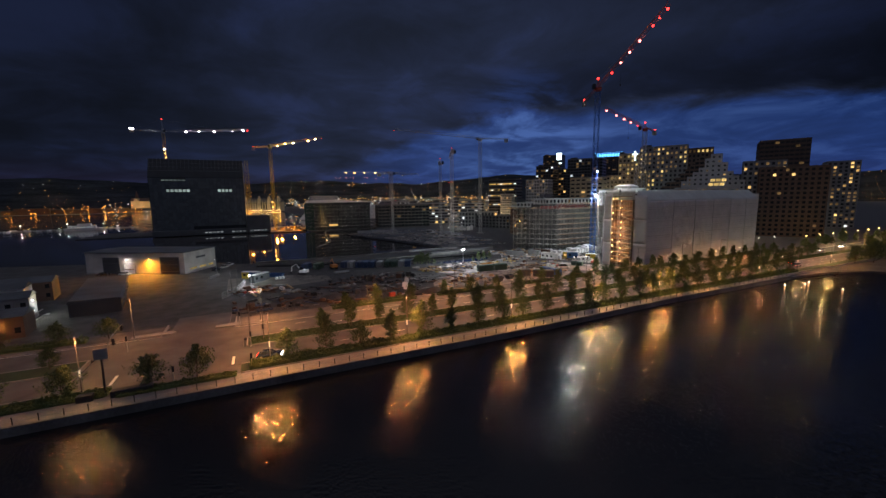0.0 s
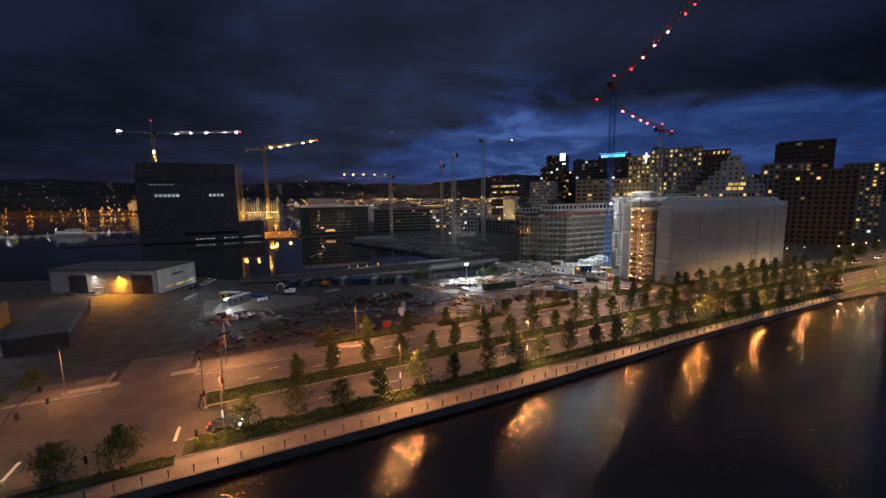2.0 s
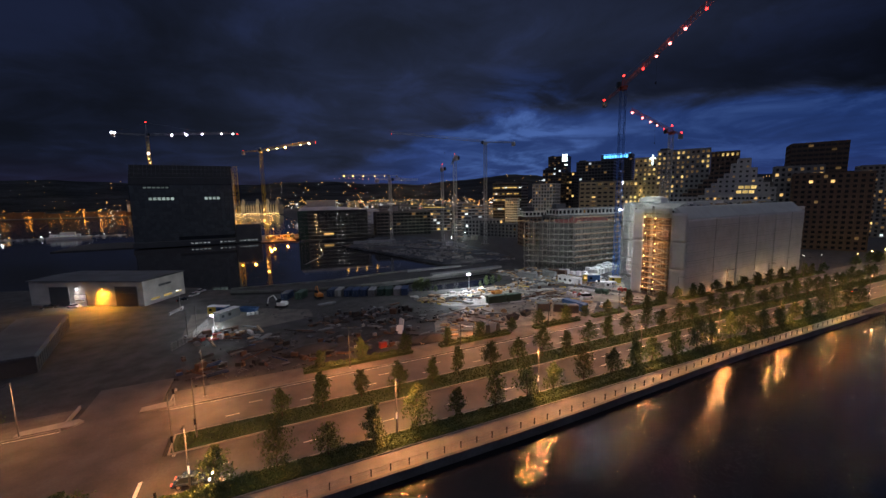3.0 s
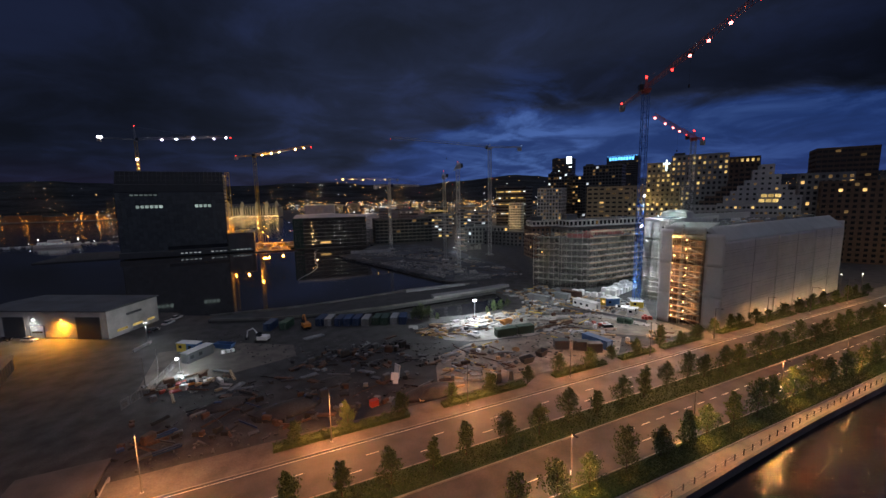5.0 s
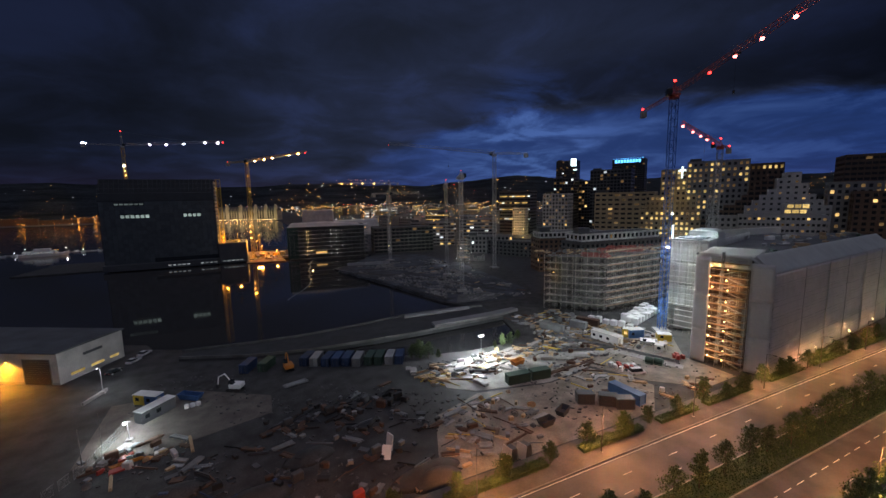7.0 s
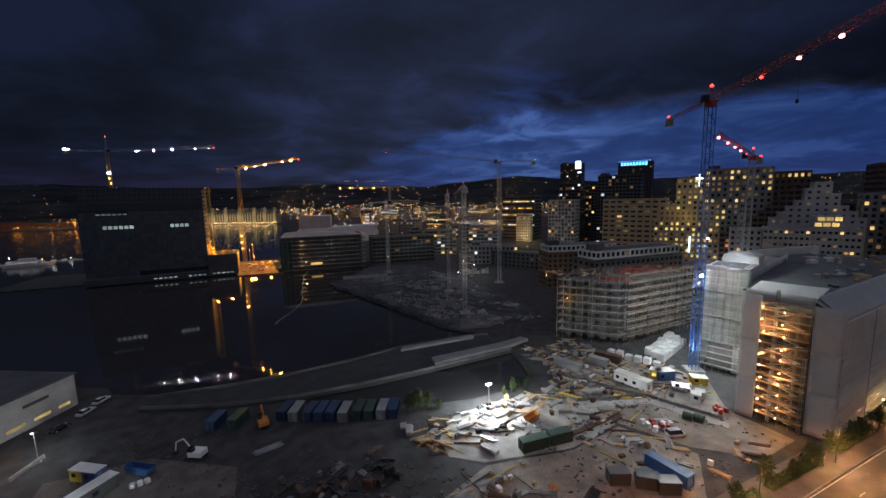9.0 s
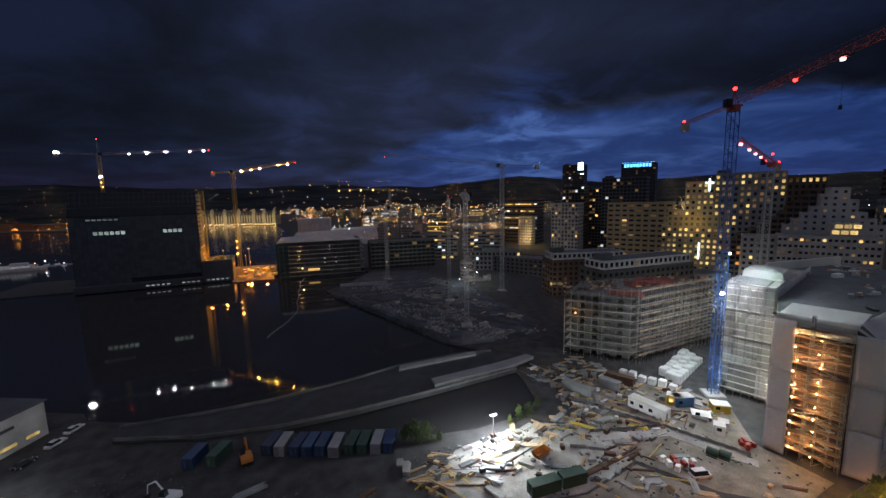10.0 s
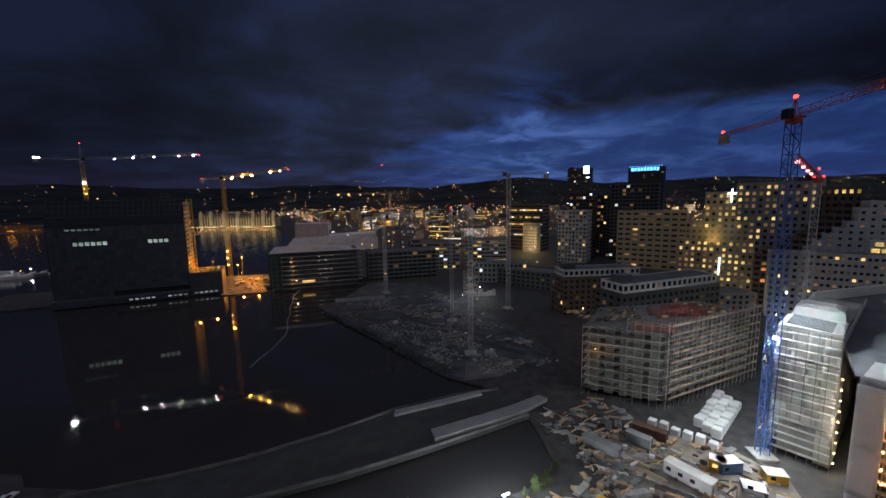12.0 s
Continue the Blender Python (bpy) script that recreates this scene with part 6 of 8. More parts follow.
    L("penthouse_row", "white top storey with large windows", 210, 253, -18, 44, 13, 3.6, 1, 15, M["plaster"], (("lit_dim", 0.05),), base=SITE + 22.1, seed=23, roof_box=True, pier=0.35, parapet=0.3)
    L("apartment_building", "dark courtyard block with a white top storey", 204, 207, -4, 58, 16, 24, 8, 18, M["metal_dark"], (("lit_warm", 0.015), ("lit_dim", 0.04)), seed=24, roof_box=False)
    L("penthouse_row", "white top storey with large windows", 204, 208, -4, 55, 13, 3.8, 1, 18, M["plaster"], (("lit_dim", 0.05),), base=SITE + 25.1, seed=25, roof_box=True, pier=0.35, parapet=0.3)
    L("apartment_building", "unlit apartment block behind the crane", 262, 222, -25, 40, 16, 12, 4, 12, M["grey_stone"], (("lit_warm", 0.03), ("lit_dim", 0.08)), seed=26)
    # two landmark towers with lit signs, far behind
    p = bar_place(-108, 440)
    t = L("hotel_tower", "tall dark hotel tower crowned by a blue lit sign", *p.xy, BAR_ROT, 54, 30, 112, 30, 14, M["metal_dark"], (("lit_dim", 0.06),), seed=27, pier=0.2, roof_box=False)
    for i in range(9):
        part("sign_letter", MB().box(-22 + i * 4.8, -0.5, 106 + (i % 2) * 0.5, -18.6 + i * 4.8, -0.1, 111.5), M["sign_blue"], t)
    for i in range(13):
        part("sign_lamp", MB().box(-25 + i * 4, -0.3, 112.9, -23.8 + i * 4, 0.3, 114), M["sign_blue"], t)
    p = bar_place(-219, 440)
    t = L("office_tower", "tall dark office tower with a white lit sign", *p.xy, BAR_ROT, 40, 24, 116, 32, 10, M["metal_dark"], (("lit_dim", 0.08), ("lit_cool", 0.02)), seed=28, pier=0.2, roof_box=True)
    part("sign_board", MB().box(9, -0.6, 106, 19, -0.1, 120), M["sign_white"], t)
    part("sign_bar", MB().box(14, -0.7, 98, 20, -0.1, 100), M["sign_white"], t)
    # lit cross signs on the yellow tower's front
    for u, z in ((0.2, 60), (-3.6, 15)):
        q = bar_place(u, -6.4)
        solo("lit_sign", MB().box(-0.45, -0.3, 0, 0.45, 0, 8).box(-2.2, -0.3, 4.8, 2.2, 0, 5.8) if z > 50 else MB().box(-0.4, -0.3, 0, 0.4, 0, 11), M["sign_white"], "white lit cross sign on the stepped tower" if z > 50 else "white upright neon tube on the stepped tower", "sign", pose(q.x, q.y, z, 0, 0, BAR_ROT))


def far_quarter():
    """The building site across the basin, the opera's pale roof, the long floodlit warehouse and the town behind."""
    rg = random.Random(31)
    t = thing("unfinished_building", "scaffolded block across the basin with a sheeted roof", "building", 44, 408, SITE, -6)
    for k in range(9):
        part("floor_slab", MB().box(0, 0, k * 3.4 - 0.3, 66, 26, k * 3.4), M["concrete"], t)
    part("core", MB().box(3, 3, 0, 63, 23, 28), M["dark_concrete"], t)
    part("roof_sheet", MB().loft([[(-1, -1, 27.4), (67, -1, 27.4), (67, 27, 27.4), (-1, 27, 27.4)], [(1, 2, 29.6), (30, 2, 30.4), (30, 24, 30.4), (1, 24, 29.6)]]), M["tarp"], t)
    part("net", MB().box(-1.6, -1.6, 0.5, -1.3, 20, 27).box(-1.6, -1.6, 0.5, 7, -1.3, 27), M["green"], t, "green safety net")
    for x in (14, 15.5, 34, 38.5, 43):
        for k in range(7):
            if rg.random() < 0.7:
                part("lamp", MB().ball((x, -0.3, 3 + k * 3.4), 0.16, 6, 4), M["bulb_warm" if x < 20 else "bulb_pale"], t)
    part("lit_bay", MB().box(21, -0.2, 3.8, 30, 0.3, 5.6), M["lit_warm"], t)
    scaffold(44, 406.5, SITE, -6, 66, 26, bay=3.6, lift=3.4, label="tube scaffold on the block across the basin", group="far scaffolds", deck_mat="dark_concrete")
    windowed_building("unfinished_building", "dark shell of a second block across the basin", 143, 398, -8, 56, 24, 23, 7, 14, M["dark_concrete"], (("lit_dim", 0.03),), seed=33, roof_box=False, pier=0.08, spandrel=0.3)
    windowed_building("office_block", "dark grey block behind the building site", 185, 430, -25, 46, 20, 24, 7, 12, M["grey_stone"], (("lit_yellow", 0.10), ("lit_cool", 0.05), ("lit_dim", 0.15)), seed=34, pier=0.12, spandrel=0.5)
    windowed_building("office_block", "dark grey block behind the building site", 225, 405, -30, 38, 20, 27, 8, 10, M["grey_stone"], (("lit_warm", 0.08), ("lit_cool", 0.04), ("lit_dim", 0.2)), seed=35, pier=0.1, spandrel=0.55)
    windowed_building("office_block", "low lit street front beyond the peninsula", 206, 350, -35, 40, 14, 15, 4, 12, M["grey_stone"], (("lit_cool", 0.04), ("lit_warm", 0.05)), seed=36)
    # made-up block that darkens ground where nothing is seen
    windowed_building("office_block", "added dark low block covering the unlit ground by the street", 212, 326, -62, 46, 20, 12, 4, 12, M["metal_dark"], (("lit_dim", 0.02),), seed=62, roof_box=False)
    # pale roofs of the opera
    o = thing("opera_house", "pale angular opera house with sloping marble roofs", "opera house", 75, 640, SITE, -12)
    part("fly_tower", MB().bevel_box(0, 0, 0, 42, 22, 36, 0.5), M["plaster"], o)
    part("roof_slope", MB().loft([[(-16, -16, 0), (110, -16, 0), (110, 40, 0), (-16, 40, 0)], [(-2, -2, 17), (104, -6, 21), (104, 34, 21), (-2, 34, 17)]]), M["plaster"], o)
    # the long floodlit warehouse across the water
    h = thing("harbour_warehouse", "long floodlit pale harbour warehouse with gables", "warehouse", -120, 1290, SITE, -26)
    part("wall", MB().box(0, 0, 0, 200, 30, 25), M["floodlit"], h)
    part("roof", MB().loft([[(-1, -1, 25), (201, -1, 25), (201, 31, 25), (-1, 31, 25)], [(4, 10, 36), (196, 10, 36), (196, 20, 36), (4, 20, 36)]]), M["roof"], h)
    for x in (-1, 26, 60, 98, 138, 166, 193):
        part("gable", MB().loft([[(x, -2, 0), (x + 7, -2, 0), (x + 7, 6, 0), (x, 6, 0)], [(x, -2, 33), (x + 7, -2, 33), (x + 7, 6, 33), (x, 6, 33)], [(x + 2.8, -1, 42), (x + 4.2, -1, 42), (x + 4.2, 5, 42), (x + 2.8, 5, 42)]]), M["floodlit"], h)
    win = MB().box(0, -0.4, 0, 3.9, 0, 4.0).mesh("window", M["glass"])
    for i in range(27):
        for k in range(4):
            part("window", win, M["glass"], h, at=pose(7.5 + i * 6.9, -0.05, 4 + k * 5.4))
    dorm = MB().box(0, 0, 0, 4, 5, 4).mesh("dormer", M["floodlit"])
    for i in range(20):
        part("dormer", dorm, M["floodlit"], h, at=pose(8 + i * 9.3, 1.5, 25.5))
    for i in range(7):
        lamp(h, 14 + i * 28.6, -30, 6.0, 2000, (1.0, 0.76, 0.40), 0.5, 130, (0, 0.9, 0.38))
    row = MB()
    for i in range(60):
        x = -8 + i * 3.7
        row.ball((x, -22 + rg.uniform(-3, 3), 1.2 + rg.uniform(-0.5, 2.5)), rg.uniform(0.4, 0.8), 5, 3)
    part("quay_lamp", row, M["bulb_warm"], h)
    # fortress on the far hill
    f = thing("fortress", "floodlit pale fortress with two small spires", "fortress", -330, 1420, 12, -15)
    part("wall", MB().box(0, 0, 0, 80, 18, 20).box(10, -2, 20, 22, 12, 28), M["floodlit"], f)
    part("roof", MB().loft([[(-1, -1, 20), (81, -1, 20), (81, 19, 20), (-1, 19, 20)], [(-1, 8, 30), (81, 8, 30), (81, 10, 30), (-1, 10, 30)]]), M["brick"], f)
    part("spire", MB().loft([[(12, 0, 28), (20, 0, 28), (20, 8, 28), (12, 8, 28)], [(15.9, 3.9, 50), (16.1, 3.9, 50), (16.1, 4.1, 50), (15.9, 4.1, 50)]]), M["brick"], f)
    part("spire", MB().box(72, 0, 20, 79, 7, 32).loft([[(72, 0, 32), (79, 0, 32), (79, 7, 32), (72, 7, 32)], [(75.4, 3.4, 50), (75.6, 3.4, 50), (75.6, 3.6, 50), (75.4, 3.6, 50)]]), M["floodlit"], f)
    for i in range(3):
        lamp(f, 12 + i * 28, -14, 0, 3500, (1.0, 0.50, 0.2), 0.5, 150, (0, 0.6, 0.8))
    # town blocks between basin and hills
    walls = [M["grey_stone"], M["plaster"], M["beige"], M["brick"], M["metal_dark"]]
    n = 0
    while n < 130:
        d = 480 + 1500 * rg.random() ** 1.3
        a = radians(rg.uniform(-8, 62))
        x, y = 44 + d * math.sin(a), 96 + d * math.cos(a)
        if (x < 95 and y < 1300) or (x < 180 and y < 720 and x > 30) or (x > 260 and y < 520) or y < 420:
            continue
        w, dp, hh = rg.uniform(18, 46), rg.uniform(14, 26), rg.uniform(10, 25) * (1 + 0.25 * d / 2000)
        fl = max(int(hh / 3.4), 2)
        b = thing("town_house", "distant town block with scattered lit windows", "house", x, y, SITE, rg.uniform(-70, 10), "distant town blocks")
        part("wall", MB().box(-w / 2, 0, 0, w / 2, dp, hh), rg.choice(walls), b)
        part("roof", MB().loft([[(-w / 2 - 0.4, -0.4, hh), (w / 2 + 0.4, -0.4, hh), (w / 2 + 0.4, dp + 0.4, hh), (-w / 2 - 0.4, dp + 0.4, hh)], [(-w / 2, dp * 0.4, hh + 2.5), (w / 2, dp * 0.4, hh + 2.5), (w / 2, dp * 0.6, hh + 2.5), (-w / 2, dp * 0.6, hh + 2.5)]]), M["roof"], b)
        warm, dark = MB(), MB()
        nb = int(w / 3)
        share = rg.choice((0.04, 0.07, 0.12, 0.12, 0.31))
        for q in range(nb):
            for k in range(fl):
                m = warm if rg.random() < share else dark
                xx, zz = -w / 2 + (q + 0.3) * w / nb, k * hh / fl + 1.0
                m.box(xx, -0.12, zz, xx + 1.4, 0.0, zz + 1.6)
        part("window", dark, M["glass"], b)
        if warm.v:
            part("lit_window", warm, M[rg.choice(("lit_warm", "lit_warm", "lit_yellow", "lit_cool"))], b)
        if share > 0.3:
            rib = MB()
            for k in range(1, fl, 2):
                rib.box(-w / 2 + 1, -0.16, k * hh / fl + 0.8, w / 2 - 1, -0.13, k * hh / fl + 2.2)
            part("window_band", rib, M[rg.choice(("lit_cool", "lit_yellow", "lit_yellow"))], b)
        # unseen fill light before every ninth block, to brighten the town
        if n % 9 == 0:
            bulb_light(b, rg.uniform(-8, 8), -9, 9, 9000 + 5 * d, rg.choice(((1.0, 0.45, 0.12), (1.0, 0.62, 0.28), (0.95, 0.95, 1.0))), 0.5)
        n += 1


def hills_and_lights():
    rg = random.Random(41)

    def ridge(ang):
        """Height of the skyline in metres, by bearing from north in degrees."""
        v = 205 + 42 * noise.noise(Vector((ang * 0.06, 0.3, 0))) + 22 * noise.noise(Vector((ang * 0.22, 4.3, 0))) + 6 * noise.noise(Vector((ang * 0.9, 9.3, 0)))
        v += 52 * math.exp(-((ang - 33.5) / 7.5) ** 2) - 20 * math.exp(-((ang + 30) / 18) ** 2)
        return v
    mb = MB()
    cols, rows = 150, 10
    vs = []
    for j in range(rows):
        f = j / (rows - 1)
        r = 1900 + 2300 * f
        for i in range(cols):
            ang = -60 + 160 * i / (cols - 1)
            a = radians(ang)
            z = -0.6 + (ridge(ang) * f ** 1.4 if j else 0) * (1 + (0.10 * noise.noise(Vector((i * 0.25, j * 1.3, 2))) if j < rows - 1 else 0))
            vs.append((44 + r * math.sin(a), 96 + r * math.cos(a), z))
    fs = [(j * cols + i, j * cols + i + 1, (j + 1) * cols + i + 1, (j + 1) * cols + i) for j in range(rows - 1) for i in range(cols - 1)]
    mb.add(vs, fs)
    tagged(new("backdrop", mb.mesh("backdrop", M["hill"], True)), "dark wooded hills beyond the town", "hills", kind="structure")
    warm, white, red = MB(), MB(), MB()
    def dot(m, x, y, z, r):
        m.add([(x - r, y, z), (x, y - r, z), (x + r, y, z), (x, y + r, z), (x, y, z + r), (x, y, z - r)], [(0, 1, 4), (1, 2, 4), (2, 3, 4), (3, 0, 4), (1, 0, 5), (2, 1, 5), (3, 2, 5), (0, 3, 5)])
    for i in range(4200):
        ang = rg.uniform(-32, 80)
        dens = 0.35 + 0.65 * max(0, noise.noise(Vector((ang * 0.25, 7, 0))) + 0.4)
        if rg.random() > dens * (0.45 if ang < 0 else 1):
            continue
        f = rg.random() ** 1.8 * 0.9
        r = 1900 + 2300 * f
        a = radians(ang)
        z = ridge(ang) * f ** 1.4 * 1.1 + 8
        x, y = 44 + r * math.sin(a), 96 + r * math.cos(a)
        s = (0.42 + 1.2 * rg.random() ** 6) * (r / 2600)
        k = rg.random()
        dot(warm if k < 0.72 else white if k < 0.97 else red, x, y, z, s)
    # lamps of the town's streets
    for i in range(5600):
        d = 430 + 1500 * rg.random() ** 1.2
        ang = rg.uniform(-6, 62)
        a = radians(ang)
        x, y = 44 + d * math.sin(a), 96 + d * math.cos(a)
        if (x < 90 and y < 1300) or (x > 250 and y < 400):
            continue
        if noise.noise(Vector((x * 0.006, y * 0.006, 1.5))) < -0.12 + 0.3 * rg.random() - 0.1:
            continue
        k = rg.random()
        dot(warm if k < 0.70 else white if k < 0.95 else red, x, y, rg.uniform(6, 34), (0.15 + 0.55 * rg.random() ** 3.5) * (0.5 + d / 1100))
    # the far western quay, strung with orange lamps
    west = MB()
    for i in range(420):
        x = -1150 + 1000 * rg.random()
        y = 1345 + 0.08 * abs(x) + rg.uniform(0, 60)
        k = rg.random()
        dot(west if k < 0.9 else white, x, y, 2 + 20 * rg.random() ** 3, 0.3 + 0.9 * rg.random() ** 3)
    tagged(new("quay_lights", west.mesh("quay_lights", M["quay_orange"])), "string of orange lamps along the far western quay", "lights", kind="stuff")
    tagged(new("town_lights", warm.mesh("town_lights", M["city_warm"])), "countless warm lamps of the distant town", "lights", kind="stuff")
    tagged(new("town_lights", white.mesh("town_lights", M["city_white"])), "scattered cold white lamps of the distant town", "lights", kind="stuff")
    tagged(new("town_lights", red.mesh("town_lights", M["city_red"])), "scattered red lamps of the distant town", "lights", kind="stuff")
    run = MB()
    for i in range(26):
        f = i / 25
        run.ball((738 + 500 * f + rg.uniform(-6, 6), 4190 - 128 * f, 249 - 5 * f + rg.uniform(0, 3)), rg.uniform(1.2, 2.2), 5, 3)
    tagged(new("ski_run_lights", run.mesh("ski_run_lights", M["ski_run"])), "row of pink lamps along a run on the far ridge", "lights", kind="stuff")
    q = thing("quay_shed", "low orange-lit quay sheds across the fjord", "shed", -640, 1420, SITE, 4)
    part("wall", MB().box(0, 0, 0, 330, 14, 11).box(60, -8, 0, 130, 0, 16).box(210, -6, 0, 300, 0, 14), M["brick"], q)
    part("roof", MB().box(-2, -1, 11, 332, 16, 12).box(59, -9, 16, 131, 0, 17).box(209, -7, 14, 301, 0, 15), M["roof"], q)
    for i in range(7):
        lamp(q, 20 + i * 48, -26, 16, 420, (1.0, 0.36, 0.06), 0.8, 170, (0, 0.5, -0.8))


def marina():
    rg = random.Random(61)
    solo("pontoon", MB().box(-90, -1.5, -0.4, 60, 1.5, 0.6).box(-60, 1.5, -0.4, -57, 30, 0.6).box(0, 1.5, -0.4, 3, 34, 0.6), M["concrete"], "low floating pontoon of a small marina", "pontoon", pose(-195, 600, SEA, 0, 0, 6))
    for i in range(18):
        x = -86 + i * 8.4 + rg.uniform(-2, 2)
        t = thing("motor_boat", "white motor boat moored at the pontoon", "boat", -195 + x, 600 + x * 0.1 + rg.choice((-7, 7)), SEA, rg.uniform(75, 105), "boats at the pontoon")
        l = rg.uniform(3, 5.5)
        part("hull", MB().loft([[(-l, -1.0, -0.3), (l * 0.6, -0.9, -0.3), (l * 0.95, 0, -0.3), (l * 0.6, 0.9, -0.3), (-l, 1.0, -0.3)], [(-l, -1.4, 1.1), (l * 0.6, -1.3, 1.2), (l * 1.15, 0, 1.4), (l * 0.6, 1.3, 1.2), (-l, 1.4, 1.1)]]), M["white"], t)
        part("cabin", MB().loft([[(-l * 0.4, -1, 1.1), (l * 0.4, -0.9, 1.1), (l * 0.4, 0.9, 1.1), (-l * 0.4, 1, 1.1)], [(-l * 0.35, -0.8, 2.3), (l * 0.15, -0.7, 2.3), (l * 0.15, 0.7, 2.3), (-l * 0.35, 0.8, 2.3)]]), M["glass"], t)
        if i % 3 == 0:
            part("lamp", MB().ball((0, 0, 3.0), 0.4, 6, 4), M["city_white" if i % 2 else "city_warm"], t)
    t = thing("ferry", "white harbour ferry lying at the pontoon with lit windows", "ferry", -178, 575, SEA, 8)
    part("hull", MB().loft([[(-17, -3, -0.5), (14, -3, -0.5), (18, 0, -0.5), (14, 3, -0.5), (-17, 3, -0.5)], [(-17, -4, 2.6), (14, -4, 2.6), (20, 0, 3.0), (14, 4, 2.6), (-17, 4, 2.6)]]), M["white"], t)
    part("deckhouse", MB().bevel_box(-14, -3.4, 2.6, 10, 3.4, 5.4, 0.2).bevel_box(-6, -2.6, 5.4, 6, 2.6, 7.6, 0.2), M["white"], t)
    for i in range(8):
        part("window", MB().box(-13 + i * 2.7, -3.5, 3.4, -11.2 + i * 2.7, -3.4, 4.6), M["lit_low"], t)
    for x, y, p in ((-200, 596, 900), (-165, 590, 500), (-240, 596, 900)):
        l = thing("quay_lamp", "white lamp on the marina pontoon", "lamp", x, y, SEA + 0.5, 0, "marina lamps")
        part("pole", MB().tube((0, 0, 0), (0, 0, 6), 0.1, 5), M["galv"], l)
        part("bulb", MB().ball((0, 0, 6.2), 0.3, 6, 4), M["bulb_white"], l)
        bulb_light(l, 0, 0, 5.3, p, (0.85, 0.97, 1.0), 0.3)


# street lamps, most of them added to brighten the blocks' fronts
def block_fill_lamps():
    for x, y, p, col in ((170, 203, 1500, LAMP_ORANGE), (236, 228, 1300, (1.0, 0.8, 0.5)), (190, 246, 700, (1.0, 0.8, 0.55)), (262, 196, 1500, (1.0, 0.78, 0.45)), (285, 222, 1000, (1.0, 0.75, 0.4)),
                         (250, 262, 1500, (1.0, 0.75, 0.4)), (290, 300, 2400, (1.0, 0.8, 0.5)), (246, 352, 2500, (1.0, 0.85, 0.6)), (262, 378, 6000, (1.0, 0.7, 0.35)), (215, 372, 4200, (0.95, 0.97, 1.0)), (300, 185, 1300, (1.0, 0.8, 0.5)), (330, 165, 1500, (1.0, 0.8, 0.5)), (60, 394, 260, (1.0, 0.7, 0.4)), (125, 388, 500, (0.95, 0.95, 1.0)), (*bar_place(-190, 129).xy, 9000, (1.0, 0.62, 0.25)), (*bar_place(-178, 131).xy, 6000, (1.0, 0.62, 0.25))):
        t = thing("street_lamp", "warm street lamp added to brighten the blocks", "street lamp", x, y, SITE, 0, "lamps between the blocks")
        part("pole", MB().tube((0, 0, 0), (0, 0, 8), 0.1, 6, 0.06), M["pole"], t)
        part("bulb", MB().ball((0, 0, 8.2), 0.3, 6, 4), M["bulb_warm"], t)
        bulb_light(t, 0, 0, 7.4, p, col, 0.3)


scaffolded_building()
marina()
block_fill_lamps()
wrapped_building()
build_cranes()
museum()
warehouse()
city_row()
far_quarter()
hills_and_lights()


# ---- the basin bridge, and the building site with all its things ----
def bridge():
    t = thing("bridge", "low concrete road bridge across the mouth of the basin", "bridge", 0, 0, 0)
    north = [(-2, 203.5), (18.5, 201.2), (35, 200.7), (56, 202.8), (76, 206.4), (98, 206.2), (112, 203.5)]
    south = [(-2, 197), (18, 188.5), (36, 184.6), (56, 183.6), (76, 184.0), (96, 185), (112, 186)]
    n = len(north)
    rows = lambda s, z: [(x, y, z) for x, y in s]
    deck = MB().add(rows(south, 0.25) + rows(north, 0.25) + rows(south, -0.9) + rows(north, -0.9),
                    [f for k in range(n - 1) for f in ((k, k + 1, n + k + 1, n + k), (2 * n + k, 3 * n + k, 3 * n + k + 1, 2 * n + k + 1), (k, 2 * n + k, 2 * n + k + 1, k + 1), (n + k, n + k + 1, 3 * n + k + 1, 3 * n + k))])
    part("deck", deck, M["bridge_deck"], t)
    for line, off in ((north, -0.2), (south, 0.2)):
        a = [(x, y + off - 0.2) for x, y in line]
        b = [(x, y + off + 0.2) for x, y in line]
        par = MB().add(rows(a, 1.05) + rows(b, 1.05) + rows(a, 0.2) + rows(b, 0.2),
                       [f for k in range(n - 1) for f in ((k, k + 1, n + k + 1, n + k), (k, 2 * n + k, 2 * n + k + 1, k + 1), (n + k, n + k + 1, 3 * n + k + 1, 3 * n + k))])
        part("parapet", par, M["dark_concrete"], t)
    pier = MB().loft([[(-1, -9, -6), (1, -9, -6), (1, 9, -6), (-1, 9, -6)], [(-0.8, -8, -0.9), (0.8, -8, -0.9), (0.8, 8, -0.9), (-0.8, 8, -0.9)]]).mesh("pier", M["dark_concrete"])
    for x in (36, 54, 72, 90):
        part("pier", pier, M["dark_concrete"], t, at=pose(x, 196.5, 0))
    # raised pale slab and ramp at the bridge's landward end
    solo("bridge_ramp", MB().prism([(81.5, 186.2), (110, 187.0), (122, 190), (121, 193), (108, 191.5), (82, 190.6)], 0.3, 1.35), M["grey_stone"], "pale concrete ramp slab along the bridge", "ramp", Matrix())
    solo("bridge_ramp", MB().prism([(75, 202.6), (105, 202.2), (105, 204.4), (76, 204.9)], 0.3, 1.2), M["grey_stone"], "pale concrete ramp slab along the bridge", "ramp", Matrix())


